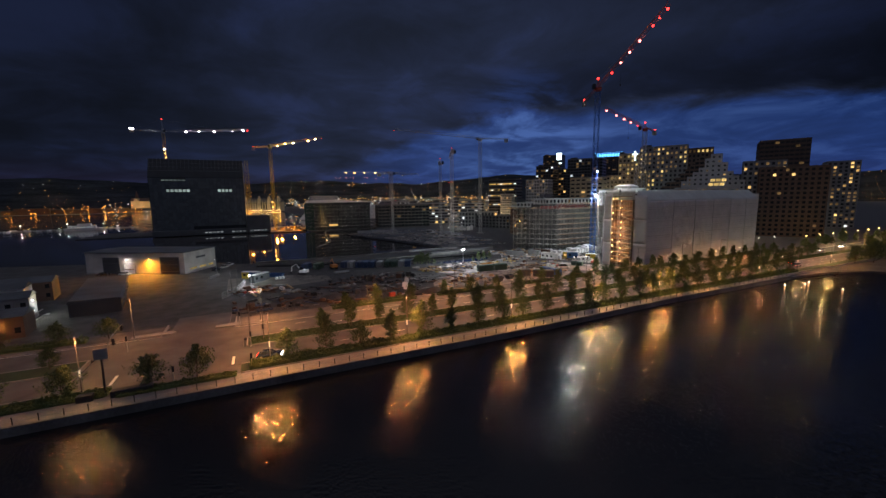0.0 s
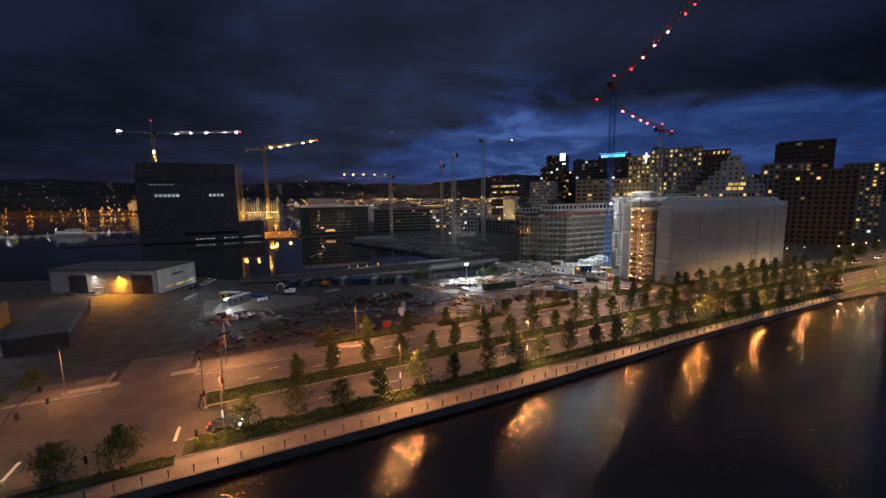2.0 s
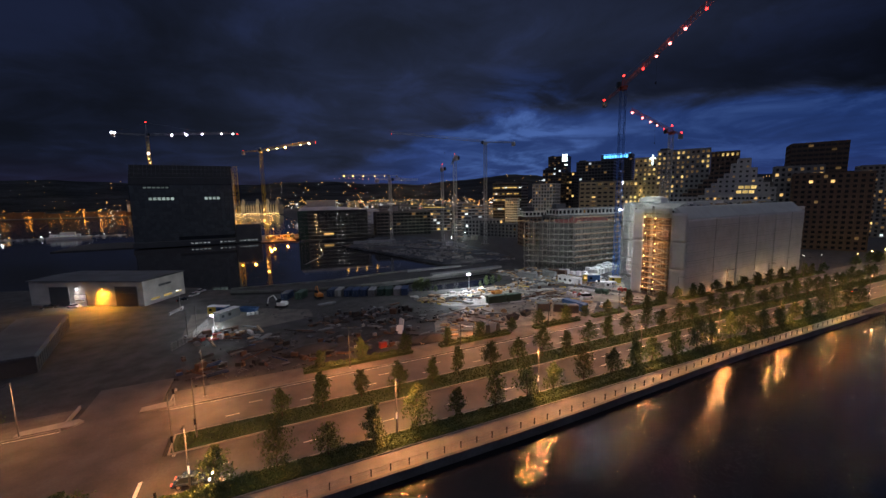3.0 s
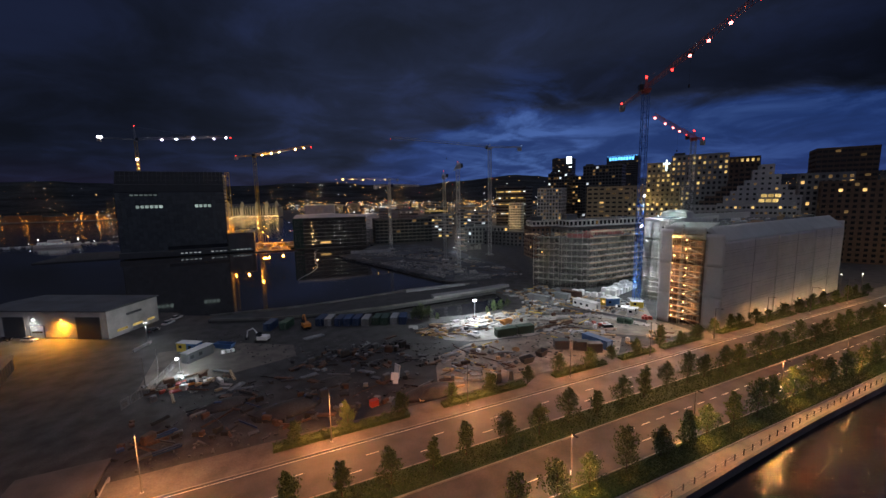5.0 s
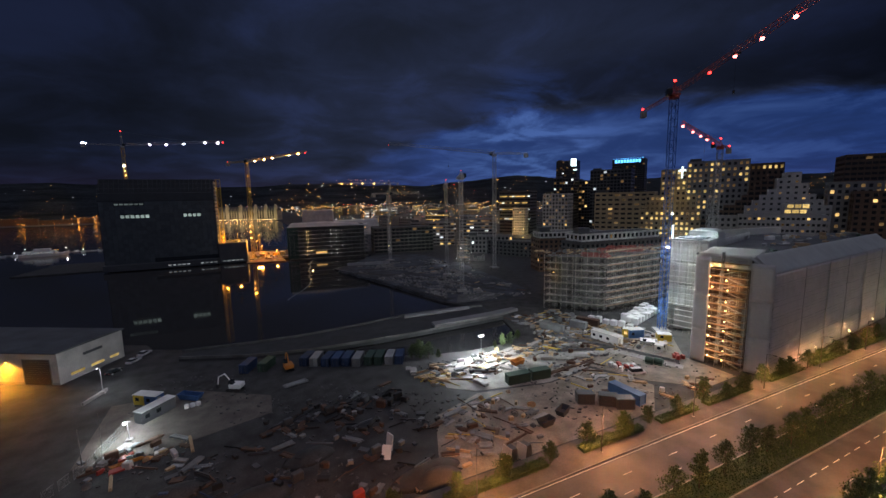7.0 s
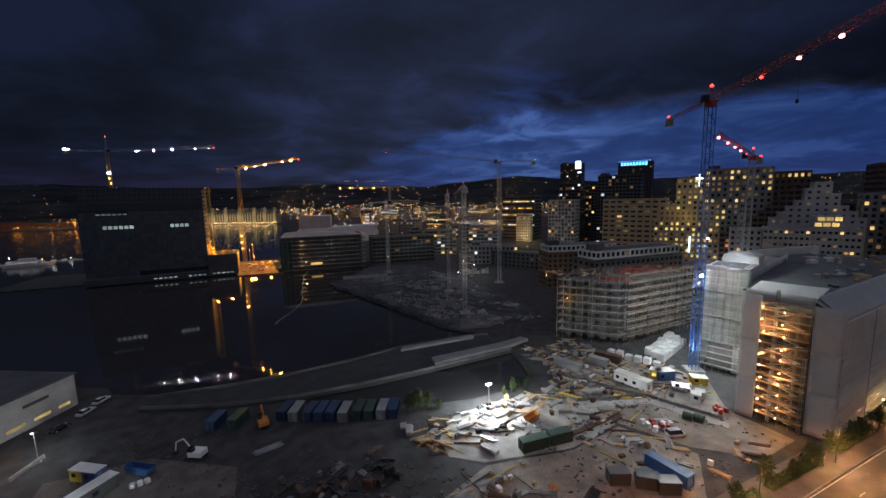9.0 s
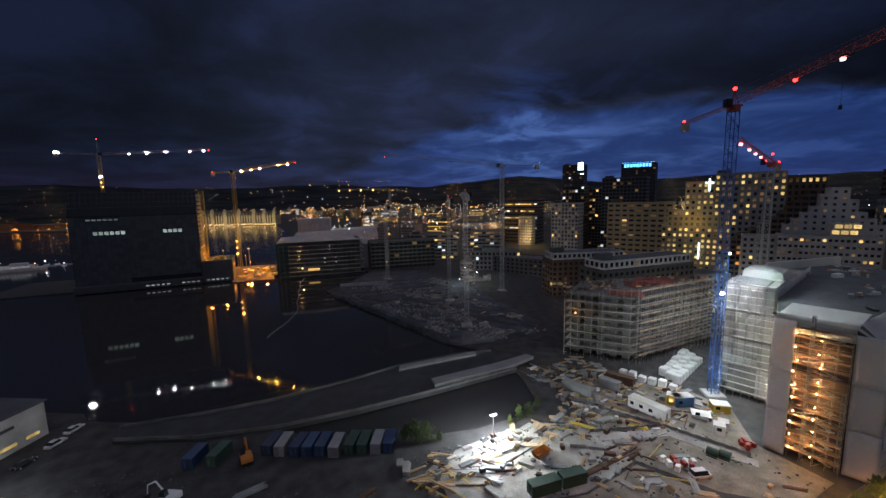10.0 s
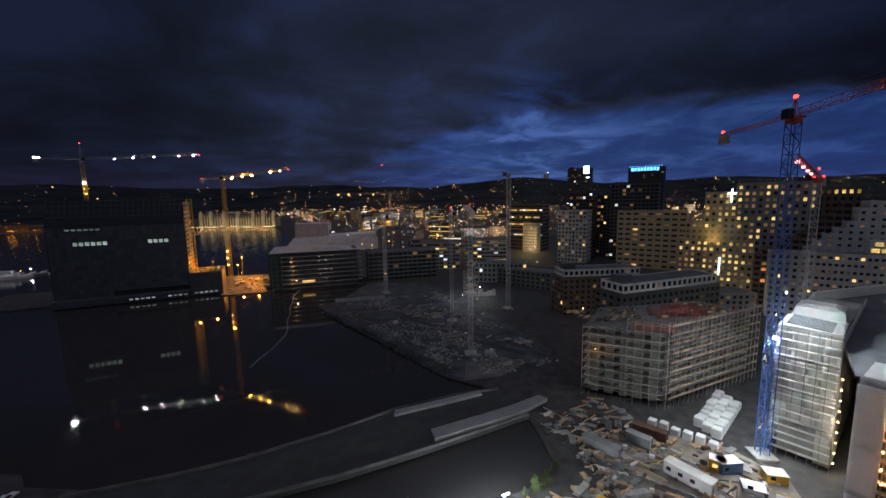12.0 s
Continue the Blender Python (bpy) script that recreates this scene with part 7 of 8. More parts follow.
def container(x, y, rot, key, label, ln=6.06, group="containers by the basin", z=SITE, w=2.44, h=2.6):
    t = thing("shipping_container", label, "container", x, y, z, rot, group)
    part("frame", MB().box(0, 0, 0, ln, w, 0.16).box(0, 0, h - 0.14, ln, w, h).box(0, 0, 0.16, 0.16, 0.16, h - 0.14).box(ln - 0.16, 0, 0.16, ln, 0.16, h - 0.14).box(0, w - 0.16, 0.16, 0.16, w, h - 0.14).box(ln - 0.16, w - 0.16, 0.16, ln, w, h - 0.14), M[key], t)
    cor = MB().box(0.17, 0.08, 0.17, ln - 0.17, w - 0.08, h - 0.15)
    n = int(ln / 0.4)
    for i in range(n):
        a = 0.2 + i * (ln - 0.4) / n
        cor.box(a, 0.03, 0.18, a + 0.18, 0.08, h - 0.16).box(a, w - 0.08, 0.18, a + 0.18, w - 0.03, h - 0.16)
    part("side_panel", cor, M[key], t)
    for k in range(2):
        part("door", MB().box(-0.03, 0.2 + k * 1.04, 0.2, 0.06, 1.2 + k * 1.04, h - 0.2), M[key], t)
        part("lock_bar", MB().tube((-0.06, 0.55 + k * 1.2, 0.2), (-0.06, 0.55 + k * 1.2, h - 0.2), 0.03, 4), M["steel"], t)
    return t


def cabin(x, y, rot, ln, w, h, key, label, group="site cabins", z=SITE, lit=False):
    t = thing("site_cabin", label, "cabin", x, y, z, rot, group)
    part("body", MB().bevel_box(0, 0, 0.15, ln, w, h, 0.06).box(0.1, 0.1, 0, ln - 0.1, w - 0.1, 0.15), M[key], t)
    part("roof", MB().box(-0.08, -0.08, h, ln + 0.08, w + 0.08, h + 0.1), M["white" if key != "white" else "corrugated"], t)
    n = max(int(ln / 3), 1)
    for i in range(n):
        part("window", MB().box(0.7 + i * 2.6, -0.04, 1.1, 1.7 + i * 2.6, 0.0, 2.0), M["lit_warm" if lit else "glass"], t)
    part("door", MB().box(ln - 0.04, 0.5, 0.2, ln + 0.02, 1.4, 2.2), M["grey"], t)
    return t


def skip_bin(x, y, rot, key, label, ln=4.5):
    t = thing("skip", label, "skip", x, y, SITE, rot, "skips on the site")
    o = [(0, 0), (ln, 0), (ln, 2), (0, 2)]
    b = [(0.7, 0.15), (ln - 0.7, 0.15), (ln - 0.7, 1.85), (0.7, 1.85)]
    part("body", MB().loft([[(x, y, 0.05) for x, y in b], [(x, y, 1.5) for x, y in o], [(x * 0.97 + 0.06, y * 0.94 + 0.06, 1.5) for x, y in o], [(x, y, 0.4) for x, y in b]]), M[key], t)
    part("rim", MB().box(0, -0.05, 1.42, ln, 0.05, 1.52).box(0, 1.95, 1.42, ln, 2.05, 1.52), M[key], t)
    return t


def pile(x, y, rot, kind, label, ln=4.0, n=9, group="stacks of material"):
    """A stack of planks, pipes, beams or panels, each piece its own."""
    t = thing("material_stack", label, "stack", x, y, SITE, rot, group)
    rg = random.Random(int(x * 31 + y * 17))
    if kind in ("timber", "steel", "rust", "yellow"):
        b = MB().box(0, 0, 0, ln, 0.22, 0.14).mesh("beam", M[kind])
        for i in range(n):
            part("beam", b, M[kind], t, at=pose(rg.uniform(-0.3, 0.3), (i % 5) * 0.26, 0.12 + (i // 5) * 0.16, 0, 0, rg.uniform(-2, 2)))
    elif kind == "pipe":
        b = MB().tube((0, 0, 0), (ln, 0, 0), 0.16, 8).mesh("pipe", M["steel"])
        for i in range(n):
            part("pipe", b, M["steel"], t, at=pose(rg.uniform(-0.4, 0.4), (i % 5) * 0.34, 0.28 + (i // 5) * 0.3))
    elif kind == "panel":
        b = MB().box(0, 0, 0, ln, 1.5, 0.12).mesh("panel", M["concrete"])
        for i in range(max(n // 2, 2)):
            part("panel", b, M["concrete"], t, at=pose(rg.uniform(-0.2, 0.2), rg.uniform(-0.1, 0.1), 0.1 + i * 0.16, 0, 0, rg.uniform(-4, 4)))
    part("bearer", MB().box(ln * 0.2, -0.1, 0, ln * 0.2 + 0.1, 1.5, 0.1).box(ln * 0.75, -0.1, 0, ln * 0.75 + 0.1, 1.5, 0.1), M["timber"], t)
    return t


PALLET = MB()
for i in range(5):
    PALLET.box(-0.6, -0.4 + i * 0.17, 0.1, 0.6, -0.28 + i * 0.17, 0.13)
for i in (-0.5, -0.05, 0.4):
    PALLET.box(i, -0.4, 0, i + 0.1, 0.4, 0.1)
PALLET = PALLET.mesh("pallet", M["timber"])


def pallet_load(x, y, rot, key, label, s=1.0, h=1.0, group="loaded pallets"):
    t = thing("pallet_load", label, "pallet", x, y, SITE, rot, group)
    t.scale = (s, s, 1)
    part("pallet", PALLET, M["timber"], t)
    part("load", MB().bevel_box(-0.56, -0.38, 0.13, 0.56, 0.4, 0.13 + h, 0.07), M[key], t)
    return t


def big_bag(x, y, rot, s, me, z=SITE):
    ob = solo("wrapped_unit", me, M["white"], "white sheet-wrapped module standing in the yard", "module", pose(x, y, z, 0, 0, rot), "white wrapped modules")
    ob.scale = (s, s, s)


def digger(x, y, rot, key, label):
    t = thing("excavator", label, "excavator", x, y, SITE, rot, "excavators on the site")
    for s in (-1.2, 0.8):
        part("track", MB().loft([[(-1.7, s, 0.1), (1.7, s, 0.1), (1.95, s, 0.45), (1.7, s, 0.85), (-1.7, s, 0.85), (-1.95, s, 0.45)], [(-1.7, s + 0.5, 0.1), (1.7, s + 0.5, 0.1), (1.95, s + 0.5, 0.45), (1.7, s + 0.5, 0.85), (-1.7, s + 0.5, 0.85), (-1.95, s + 0.5, 0.45)]]), M["rubber"], t)
    part("body", MB().bevel_box(-2.0, -1.2, 0.95, 1.2, 1.25, 2.1, 0.15), M[key], t)
    cab = part("cab", MB().loft([[(-0.1, 0.15, 2.1), (1.3, 0.15, 2.1), (1.3, 1.2, 2.1), (-0.1, 1.2, 2.1)], [(0.0, 0.2, 3.1), (1.0, 0.2, 3.1), (1.0, 1.15, 3.1), (0.0, 1.15, 3.1)]]), M["glass"], t)
    part("boom", MB().tube((1.0, -0.4, 1.6), (3.0, -0.4, 4.2), 0.22, 4, 0.18).tube((3.0, -0.4, 4.2), (4.9, -0.4, 3.3), 0.18, 4, 0.14), M[key], t)
    part("stick", MB().tube((4.9, -0.4, 3.3), (5.2, -0.4, 1.2), 0.14, 4), M[key], t)
    part("bucket", MB().loft([[(4.8, -0.9, 0.5), (5.6, -0.9, 0.5), (5.6, 0.1, 0.5), (4.8, 0.1, 0.5)], [(4.95, -0.85, 1.3), (5.5, -0.85, 1.3), (5.5, 0.05, 1.3), (4.95, 0.05, 1.3)]]), M["black"], t)
    return t


WHEEL = MB().tube((0, -0.11, 0), (0, 0.11, 0), 0.32, 14).mesh("wheel", M["rubber"])
RIM = MB().tube((0, -0.125, 0), (0, 0.125, 0), 0.2, 10).mesh("rim", M["galv"])


def car(x, y, z, rot, key, label, group, lights=False, van=False, ln=4.5):
    t = thing("van" if van else "car", label, "van" if van else "car", x, y, z, rot, group)
    hb, ht = (0.95, 1.9) if van else (0.85, 1.42)
    k = ln / 4.5
    ring = lambda xs, z, w: [(xs[0] * k, -w, z), (xs[1] * k, -w, z), (xs[1] * k, w, z), (xs[0] * k, w, z)]
    part("body", MB().loft([ring((-2.15, 2.15), 0.25, 0.78), ring((-2.25, 2.25), 0.45, 0.88), ring((-2.2, 2.15), hb * 0.78, 0.9), ring((-2.1, 1.95), hb, 0.84)]), M[key], t)
    part("cabin", MB().loft([ring((-2.0, 1.4) if van else (-1.75, 0.95), hb, 0.8), ring((-1.95, 0.9) if van else (-1.2, 0.35), ht, 0.66)]), M["glass"], t)
    part("roof", MB().loft([ring((-1.93, 0.88) if van else (-1.18, 0.33), ht, 0.65), ring((-1.8, 0.7) if van else (-1.0, 0.2), ht + 0.05, 0.55)]), M[key], t)
    for wx in (-1.4 * k, 1.4 * k):
        for wy in (-0.8, 0.8):
            w = part("wheel", WHEEL, M["rubber"], t, at=pose(wx, wy, 0.32))
            part("rim", RIM, M["galv"], w)
    for s in (-0.62, 0.62):
        part("headlight", MB().bevel_box(2.12 * k, s - 0.16, 0.55, 2.27 * k, s + 0.16, 0.72, 0.03), M["head_lamp" if lights else "white"], t)
        part("tail_light", MB().bevel_box(-2.28 * k, s - 0.17, 0.6, -2.14 * k, s + 0.17, 0.76, 0.03), M["tail_lamp" if lights else "red"], t)
    if lights:
        lamp(t, 2.35 * k, 0, 0.65, 90, (1.0, 0.95, 0.85), 0.2, 60, (1, 0, -0.16))
    return t


M["car_blue"] = mat("blue_car_paint", (0.05, 0.07, 0.12), 0.25, 0.4, 1.0, 0.1, 0.0, 0.1, 0.1, 0.8)
M["head_lamp"] = glowing("head_lamp", (1.0, 0.96, 0.88), 30)
M["tail_lamp"] = glowing("tail_lamp", (1.0, 0.05, 0.03), 9)


def mast_light(x, y, h, power, label, tall_label="flood", colour=LAMP_WHITE, aim=(0, 0, -1), spread=175, heads=2, key="bulb_white", r=0.28):
    t = thing("floodlight_mast", label, "floodlight", x, y, SITE)
    part("base", MB().bevel_box(-0.6, -0.6, 0, 0.6, 0.6, 0.5, 0.08), M["concrete"], t)
    part("pole", MB().tube((0, 0, 0.4), (0, 0, h), 0.09, 6, 0.06), M["galv"], t)
    part("crossbar", MB().tube((-0.6, 0, h), (0.6, 0, h), 0.04, 4), M["galv"], t)
    for i in range(heads):
        sx = -0.45 + 0.9 * i / max(heads - 1, 1)
        part("lamp_head", MB().bevel_box(sx - 0.25, -0.2, h + 0.05, sx + 0.25, 0.2, h + 0.2, 0.03), M["black"], t)
        part("bulb", MB().ball((sx, -0.1, h - 0.12), r, 8, 5), M[key], t)
    bulb_light(t, 0, 0, h - 0.7, power, colour, 0.3)
    return t


def build_site():
    rg = random.Random(77)
    # lamps of the yard
    mast_light(84.0, 156.0, 7.2, FLOOD, "white floodlight mast blazing over the building yard")
    mast_light(-3.6, 152.5, 4.2, FLOOD * 0.15, "white work lamp on a short mast among cabins", heads=1)
    # the post is unlit; its lamp is added to brighten the warehouse gable
    mast_light(-16.5, 181.8, 7.0, FLOOD * 0.07, "slim unlit yard post with an added lamp beside the warehouse", heads=1, r=0.08)
    for x, y in ((-9.5, 146.7), (-8.0, 152.0)):
        p = thing("lamp_post", "unlit slim steel post in the yard", "post", x, y, SITE, 0, "posts in the yard")
        part("pole", MB().tube((0, 0, 0), (0, 0, 7.5), 0.09, 6, 0.06), M["pole"], p)
        part("base_plate", MB().bevel_box(-0.2, -0.2, 0, 0.2, 0.2, 0.1, 0.02), M["galv"], p)
    # containers along the basin's edge
    row = [(18.0, 177.0, "blue"), (22.8, 175.6, "green"), (34.2, 174.2, "blue"), (37.0, 172.6, "white"), (40.0, 170.8, "blue"), (42.8, 169.6, "blue"), (45.6, 168.4, "blue"), (48.4, 166.6, "white"), (51.8, 165.8, "green"), (54.6, 164.6, "green"), (57.6, 163.4, "grey"), (60.4, 162.4, "blue")]
    # blue and white ones get darker paint, as standing out of the lamps' light
    names = {"blue": "blue steel container at the basin's edge, toned down as unlit", "green": "dark green steel container at the basin's edge", "white": "white steel container at the basin's edge, toned down as unlit", "grey": "grey steel container at the basin's edge"}
    for x, y, k in row:
        container(x, y, 62 + rg.uniform(-4, 4), {"blue": "navy", "white": "grey"}.get(k, k), names[k], group="containers by the basin")
    digger(29.0, 174.5, 100, "orange", "orange excavator parked between containers")
    digger(15.5, 167.5, 150, "white", "white excavator lit by the work lamp")
    # green containers and boxes by the flood
    container(81.2, 136.6, -5, "green", "dark green storage container in the floodlit yard", 6.6, "containers in the yard")
    container(88.4, 136.0, -7, "green", "dark green storage container in the floodlit yard", 5.6, "containers in the yard")
    skip_bin(89.0, 145.2, 12, "orange", "rusty orange skip in the floodlit yard")
    cabin(126.6, 153.2, -80, 10.2, 3.0, 2.9, "white", "long white site cabin in the crane's light")
    cabin(136.9, 149.0, -60, 3.2, 2.6, 2.9, "yellow", "yellow and blue site cabin with a lit side", lit=True)
    cabin(137.6, 146.4, -20, 5.2, 3.0, 2.9, "blue", "blue site cabin beside the crane")
    cabin(144.0, 140.5, -40, 4.2, 3.0, 2.3, "yellow", "yellow equipment box by the crane's foot")
    cabin(136.4, 141.2, -50, 4.4, 3.4, 1.1, "grey", "grey loading platform in the yard")
    cabin(134.4, 134.6, -58, 2.4, 2.4, 2.4, "white", "white cube cabin beside the red pallets")
    cabin(137.2, 135.2, -58, 2.2, 2.2, 2.2, "white", "white cube cabin beside the red pallets")
    container(133.3, 167.6, -65, "rust", "brown open container in the yard", 8.4, "containers in the yard")
    container(117.0, 169.4, -68, "grey", "long grey container in the yard", 9.4, "containers in the yard")
    container(128.6, 166.0, -72, "grey", "low grey container in the yard", 6.3, "containers in the yard")
    container(101.6, 122.8, -84, "blue", "blue container with a pale roof beside the avenue", 8.6, "containers by the avenue")
    container(94.5, 118.8, -40, "metal_dark", "black stacked box near the avenue", 4.2, "containers by the avenue")
    container(96.8, 115.6, -28, "metal_dark", "black stacked box near the avenue", 4.0, "containers by the avenue")
    container(90.4, 121.4, -26, "metal_dark", "black stacked box near the avenue", 4.0, "containers by the avenue")
    car(116.6, 126.4, SITE, -18, "car_white", "white van parked in the yard", "parked vehicles", van=True, ln=4.6)
    for i, (x, y) in enumerate(((125.8, 129.6), (127.4, 127.8))):
        solo("tank", MB().tube((0, -1.1, 1.0), (0, 1.1, 1.0), 0.95, 12).box(-0.9, -1.0, 0, 0.9, 1.0, 0.3), M["green"], "dark green site fuel tank", "tank", pose(x, y, SITE, 0, 0, 20), "fuel tanks")
    # retaining wall of sheet piles across the yard
    w = thing("sheet_pile_wall", "dark sheet pile wall along the excavation", "wall", 0, 0, SITE)
    for (x0, y0), (x1, y1) in (((107.7, 148.4), (126.1, 142.2)), ((126.1, 142.2), (133.6, 125.2)), ((112, 166), (118, 156)), ((118, 156), (126.1, 142.2))):
        ln = math.hypot(x1 - x0, y1 - y0)
        for i in range(int(ln / 1.2)):
            f = i * 1.2 / ln
            part("sheet_pile", MB().box(0, -0.16 if i % 2 else 0.04, 0, 1.18, -0.04 if i % 2 else 0.16, 0.9), M["steel"], w, at=pose(x0 + (x1 - x0) * f, y0 + (y1 - y0) * f, 0, 0, 0, math.degrees(math.atan2(y1 - y0, x1 - x0))))
    solo("access_road", MB().prism([(108, 147.6), (126, 141.0), (133.0, 124), (130.4, 122.6), (123.8, 138.6), (107.4, 144.6)], SITE - 0.1, SITE + 0.12), M["concrete"], "pale concrete haul road across the yard", "road", Matrix(), kind="structure")
    # pale gravel, with the floodlight's bright pool also put into its colour
    solo("yard_slab", MB().prism([(66, 143), (72, 138), (92, 133.5), (108, 136), (113, 142), (110, 150), (100, 157), (86, 158.5), (74, 157), (67, 150)], SITE - 0.1, SITE + 0.05), M["sand"], "pale compacted gravel yard, made paler for the floodlight's pool", "yard", Matrix(), kind="structure")
    solo("yard_slab", MB().prism([(108.3, 147.8), (113, 142.5), (109, 136), (116, 122), (126, 113), (139, 113.5), (139, 128), (150, 139), (150, 152), (136, 168), (120, 172)], SITE - 0.1, SITE + 0.04), M["brown_gravel"], "brown compacted gravel yard around the crane", "yard", Matrix(), kind="structure")
    solo("yard_slab", MB().prism([(50, 111.5), (104, 111.5), (115, 120), (108, 135), (92, 133), (72, 137), (58, 132)], SITE - 0.1, SITE + 0.03), M["brown_gravel"], "brown trampled gravel beside the avenue", "yard", Matrix(), kind="structure")
    # lighter patch laid as the work lamp's pool of light
    solo("yard_slab", MB().prism([(-11, 146), (3, 145), (24, 151), (24, 160), (6, 172), (-12, 172)], SITE - 0.1, SITE + 0.035), M["verge"], "brown ground patch painting the work lamp's pool of light", "yard", Matrix(), kind="structure")
    # white wrapped modules
    me = [MB().bevel_box(-1.0, -1.0, 0, 1.0, 1.0, h, 0.16).mesh("wrapped_unit", M["white"]) for h in (1.9, 2.2, 1.6)]
    for i in range(6):
        big_bag(141.2 + i * 1.05, 167.4 - i * 2.75, -70, 1.05, me[i % 3])
    for a in range(8):
        for b in range(3):
            big_bag(152.2 + a * 2.9 + b * 0.5, 156.2 + a * 0.95 + b * 2.8, 20 + rg.uniform(-3, 3), 1.18, me[rg.randrange(3)])
    for i in range(10):
        pallet_load(113.6 + rg.uniform(0, 5.5), 134 - rg.uniform(0, 5) , rg.uniform(0, 90), rg.choice(("white", "white", "tarp", "red")), "white-wrapped pallet of building material", 1.2, rg.uniform(0.8, 1.4))
    for i in range(8):
        pallet_load(135.2 + rg.uniform(-0.5, 2.6), 129.6 - rg.uniform(0, 2.6), rg.uniform(0, 90), "red", "red-wrapped pallet of bricks", 1.0, rg.uniform(0.8, 1.8))
    # long stacks
    for x, y, r, k, ln, lb in ((105.6, 153.8, -58, "yellow", 6.2, "yellow steel formwork beams in a stack"), (118.5, 145.9, -52, "yellow", 4.2, "yellow steel formwork beams in a stack"), (91.2, 151.9, 16, "rust", 8.6, "rusty steel beams lying in the yard"),
                               (94.8, 136.6, 5, "rust", 9, "rusty steel beams lying in the yard"), (104, 137.3, 5, "rust", 9, "rusty steel beams lying in the yard"), (46.0, 109.6 + 2, 6, "timber", 4.2, "pale planks lying beside the verge"),
                               (27.5, 161.9, 14, "pipe", 5.8, "grey pipes lying in the yard"), (109.0, 141.6, -26, "panel", 4.2, "white wall panels lying flat"), (99.2, 146.0, -30, "panel", 3.6, "white wall panels lying flat"), (102.6, 143.4, -35, "panel", 3.6, "white wall panels lying flat")):
        pile(x, y, r, k, lb, ln, 10)
    zones = [  # x0, x1, y0, y1, how many, kinds
        (60, 92, 141, 158, 30, ("panel", "timber", "steel", "pipe", "panel")),
        (96, 122, 146, 166, 46, ("timber", "steel", "rust", "panel", "pipe", "timber")),
        (112, 136, 157, 184, 44, ("timber", "rust", "steel", "timber", "pipe", "panel")),
        (56, 78, 116, 133, 34, ("steel", "timber", "rust", "pipe")),
        (24, 55, 138, 152, 18, ("rust", "rust", "steel")),
        (26, 56, 113, 134, 9, ("steel", "rust")),
        (0, 26, 116, 142, 9, ("rust", "steel")),
        (-10, 8, 140, 150, 14, ("rust", "steel", "panel")),
        (100, 132, 113, 124, 12, ("timber", "rust", "steel")),
        (128, 150, 140, 152, 10, ("timber", "steel", "panel")),
        (118, 150, 215, 262, 18, ("steel", "timber", "panel", "rust")),
        (92, 128, 262, 335, 18, ("steel", "timber", "panel", "rust")),
        (130, 170, 262, 330, 10, ("steel", "timber", "panel")),
    ]
    words = {"timber": "loose stack of sawn timber on the site", "steel": "loose stack of grey steel sections on the site", "rust": "loose stack of rusty reinforcement on the site", "pipe": "loose stack of grey pipes on the site", "panel": "stack of pale wall panels on the site"}
    for x0, x1, y0, y1, n, ks in zones:
        for i in range(n):
            k = rg.choice(ks)
            x, y = rg.uniform(x0, x1), rg.uniform(y0, y1)
            if y > 138 and x < 62 and y > 184 - x * 0.35:
                continue
            if 30 < x < 112 and y > 158 + max(0, (60 - x) * 0.5):
                continue
            if rg.random() < 0.62:
                pile(x, y, rg.choice((-30, -60, 20, 60)) + rg.uniform(-15, 15), k, words[k], rg.uniform(2.2, 5.0), rg.randint(4, 10), "loose stacks on the site")
            else:
                c = rg.choice(("white", "timber", "grey", "rust", "steel", "timber", "metal_dark", "rust") if x > 57 else ("metal_dark", "rust", "steel", "grey"))
                pallet_load(x, y, rg.uniform(0, 180), c, "shrink-wrapped pallet of building material on the site" if c == "white" else "pallet of stacked building material on the site", rg.uniform(0.8, 1.2), rg.uniform(0.3, 1.1), "pallets on the site")
    # smaller loose things, thick between crane, basin and flood
    shapes = [("crate", MB().bevel_box(-0.7, -0.5, 0, 0.7, 0.5, 0.7, 0.04), ("timber", "grey", "rust", "steel"), "small site crate lying in the yard"),
              ("plank_stack", MB().box(-2, -0.35, 0.08, 2, -0.05, 0.3).box(-1.9, 0.0, 0.08, 2.1, 0.3, 0.3).box(-2.05, -0.2, 0.32, 1.8, 0.2, 0.48), ("timber", "timber", "rust"), "bundle of planks lying in the yard"),
              ("pale_board", MB().box(-1.2, -0.8, 0.05, 1.2, 0.8, 0.2).box(-1.1, -0.75, 0.2, 1.25, 0.7, 0.32), ("grey", "concrete", "concrete", "timber"), "pale boards stacked in the yard"),
              ("cable_drum", MB().tube((0, -0.35, 0.6), (0, 0.35, 0.6), 0.35, 10).tube((0, -0.42, 0.6), (0, -0.35, 0.6), 0.6, 14).tube((0, 0.35, 0.6), (0, 0.42, 0.6), 0.6, 14), ("timber", "steel"), "wooden cable drum in the yard"),
              ("wrapped_pack", MB().bevel_box(-1.1, -0.6, 0, 1.1, 0.6, 1.0, 0.15), ("grey", "steel", "tarp", "rust", "timber"), "sheet-wrapped bundle of insulation in the yard"),
              ("steel_beam", MB().box(-3, -0.12, 0, 3, 0.12, 0.03).box(-3, -0.02, 0.03, 3, 0.02, 0.25).box(-3, -0.12, 0.25, 3, 0.12, 0.28), ("rust", "steel", "yellow"), "steel beam lying in the yard")]
    meshes = {}
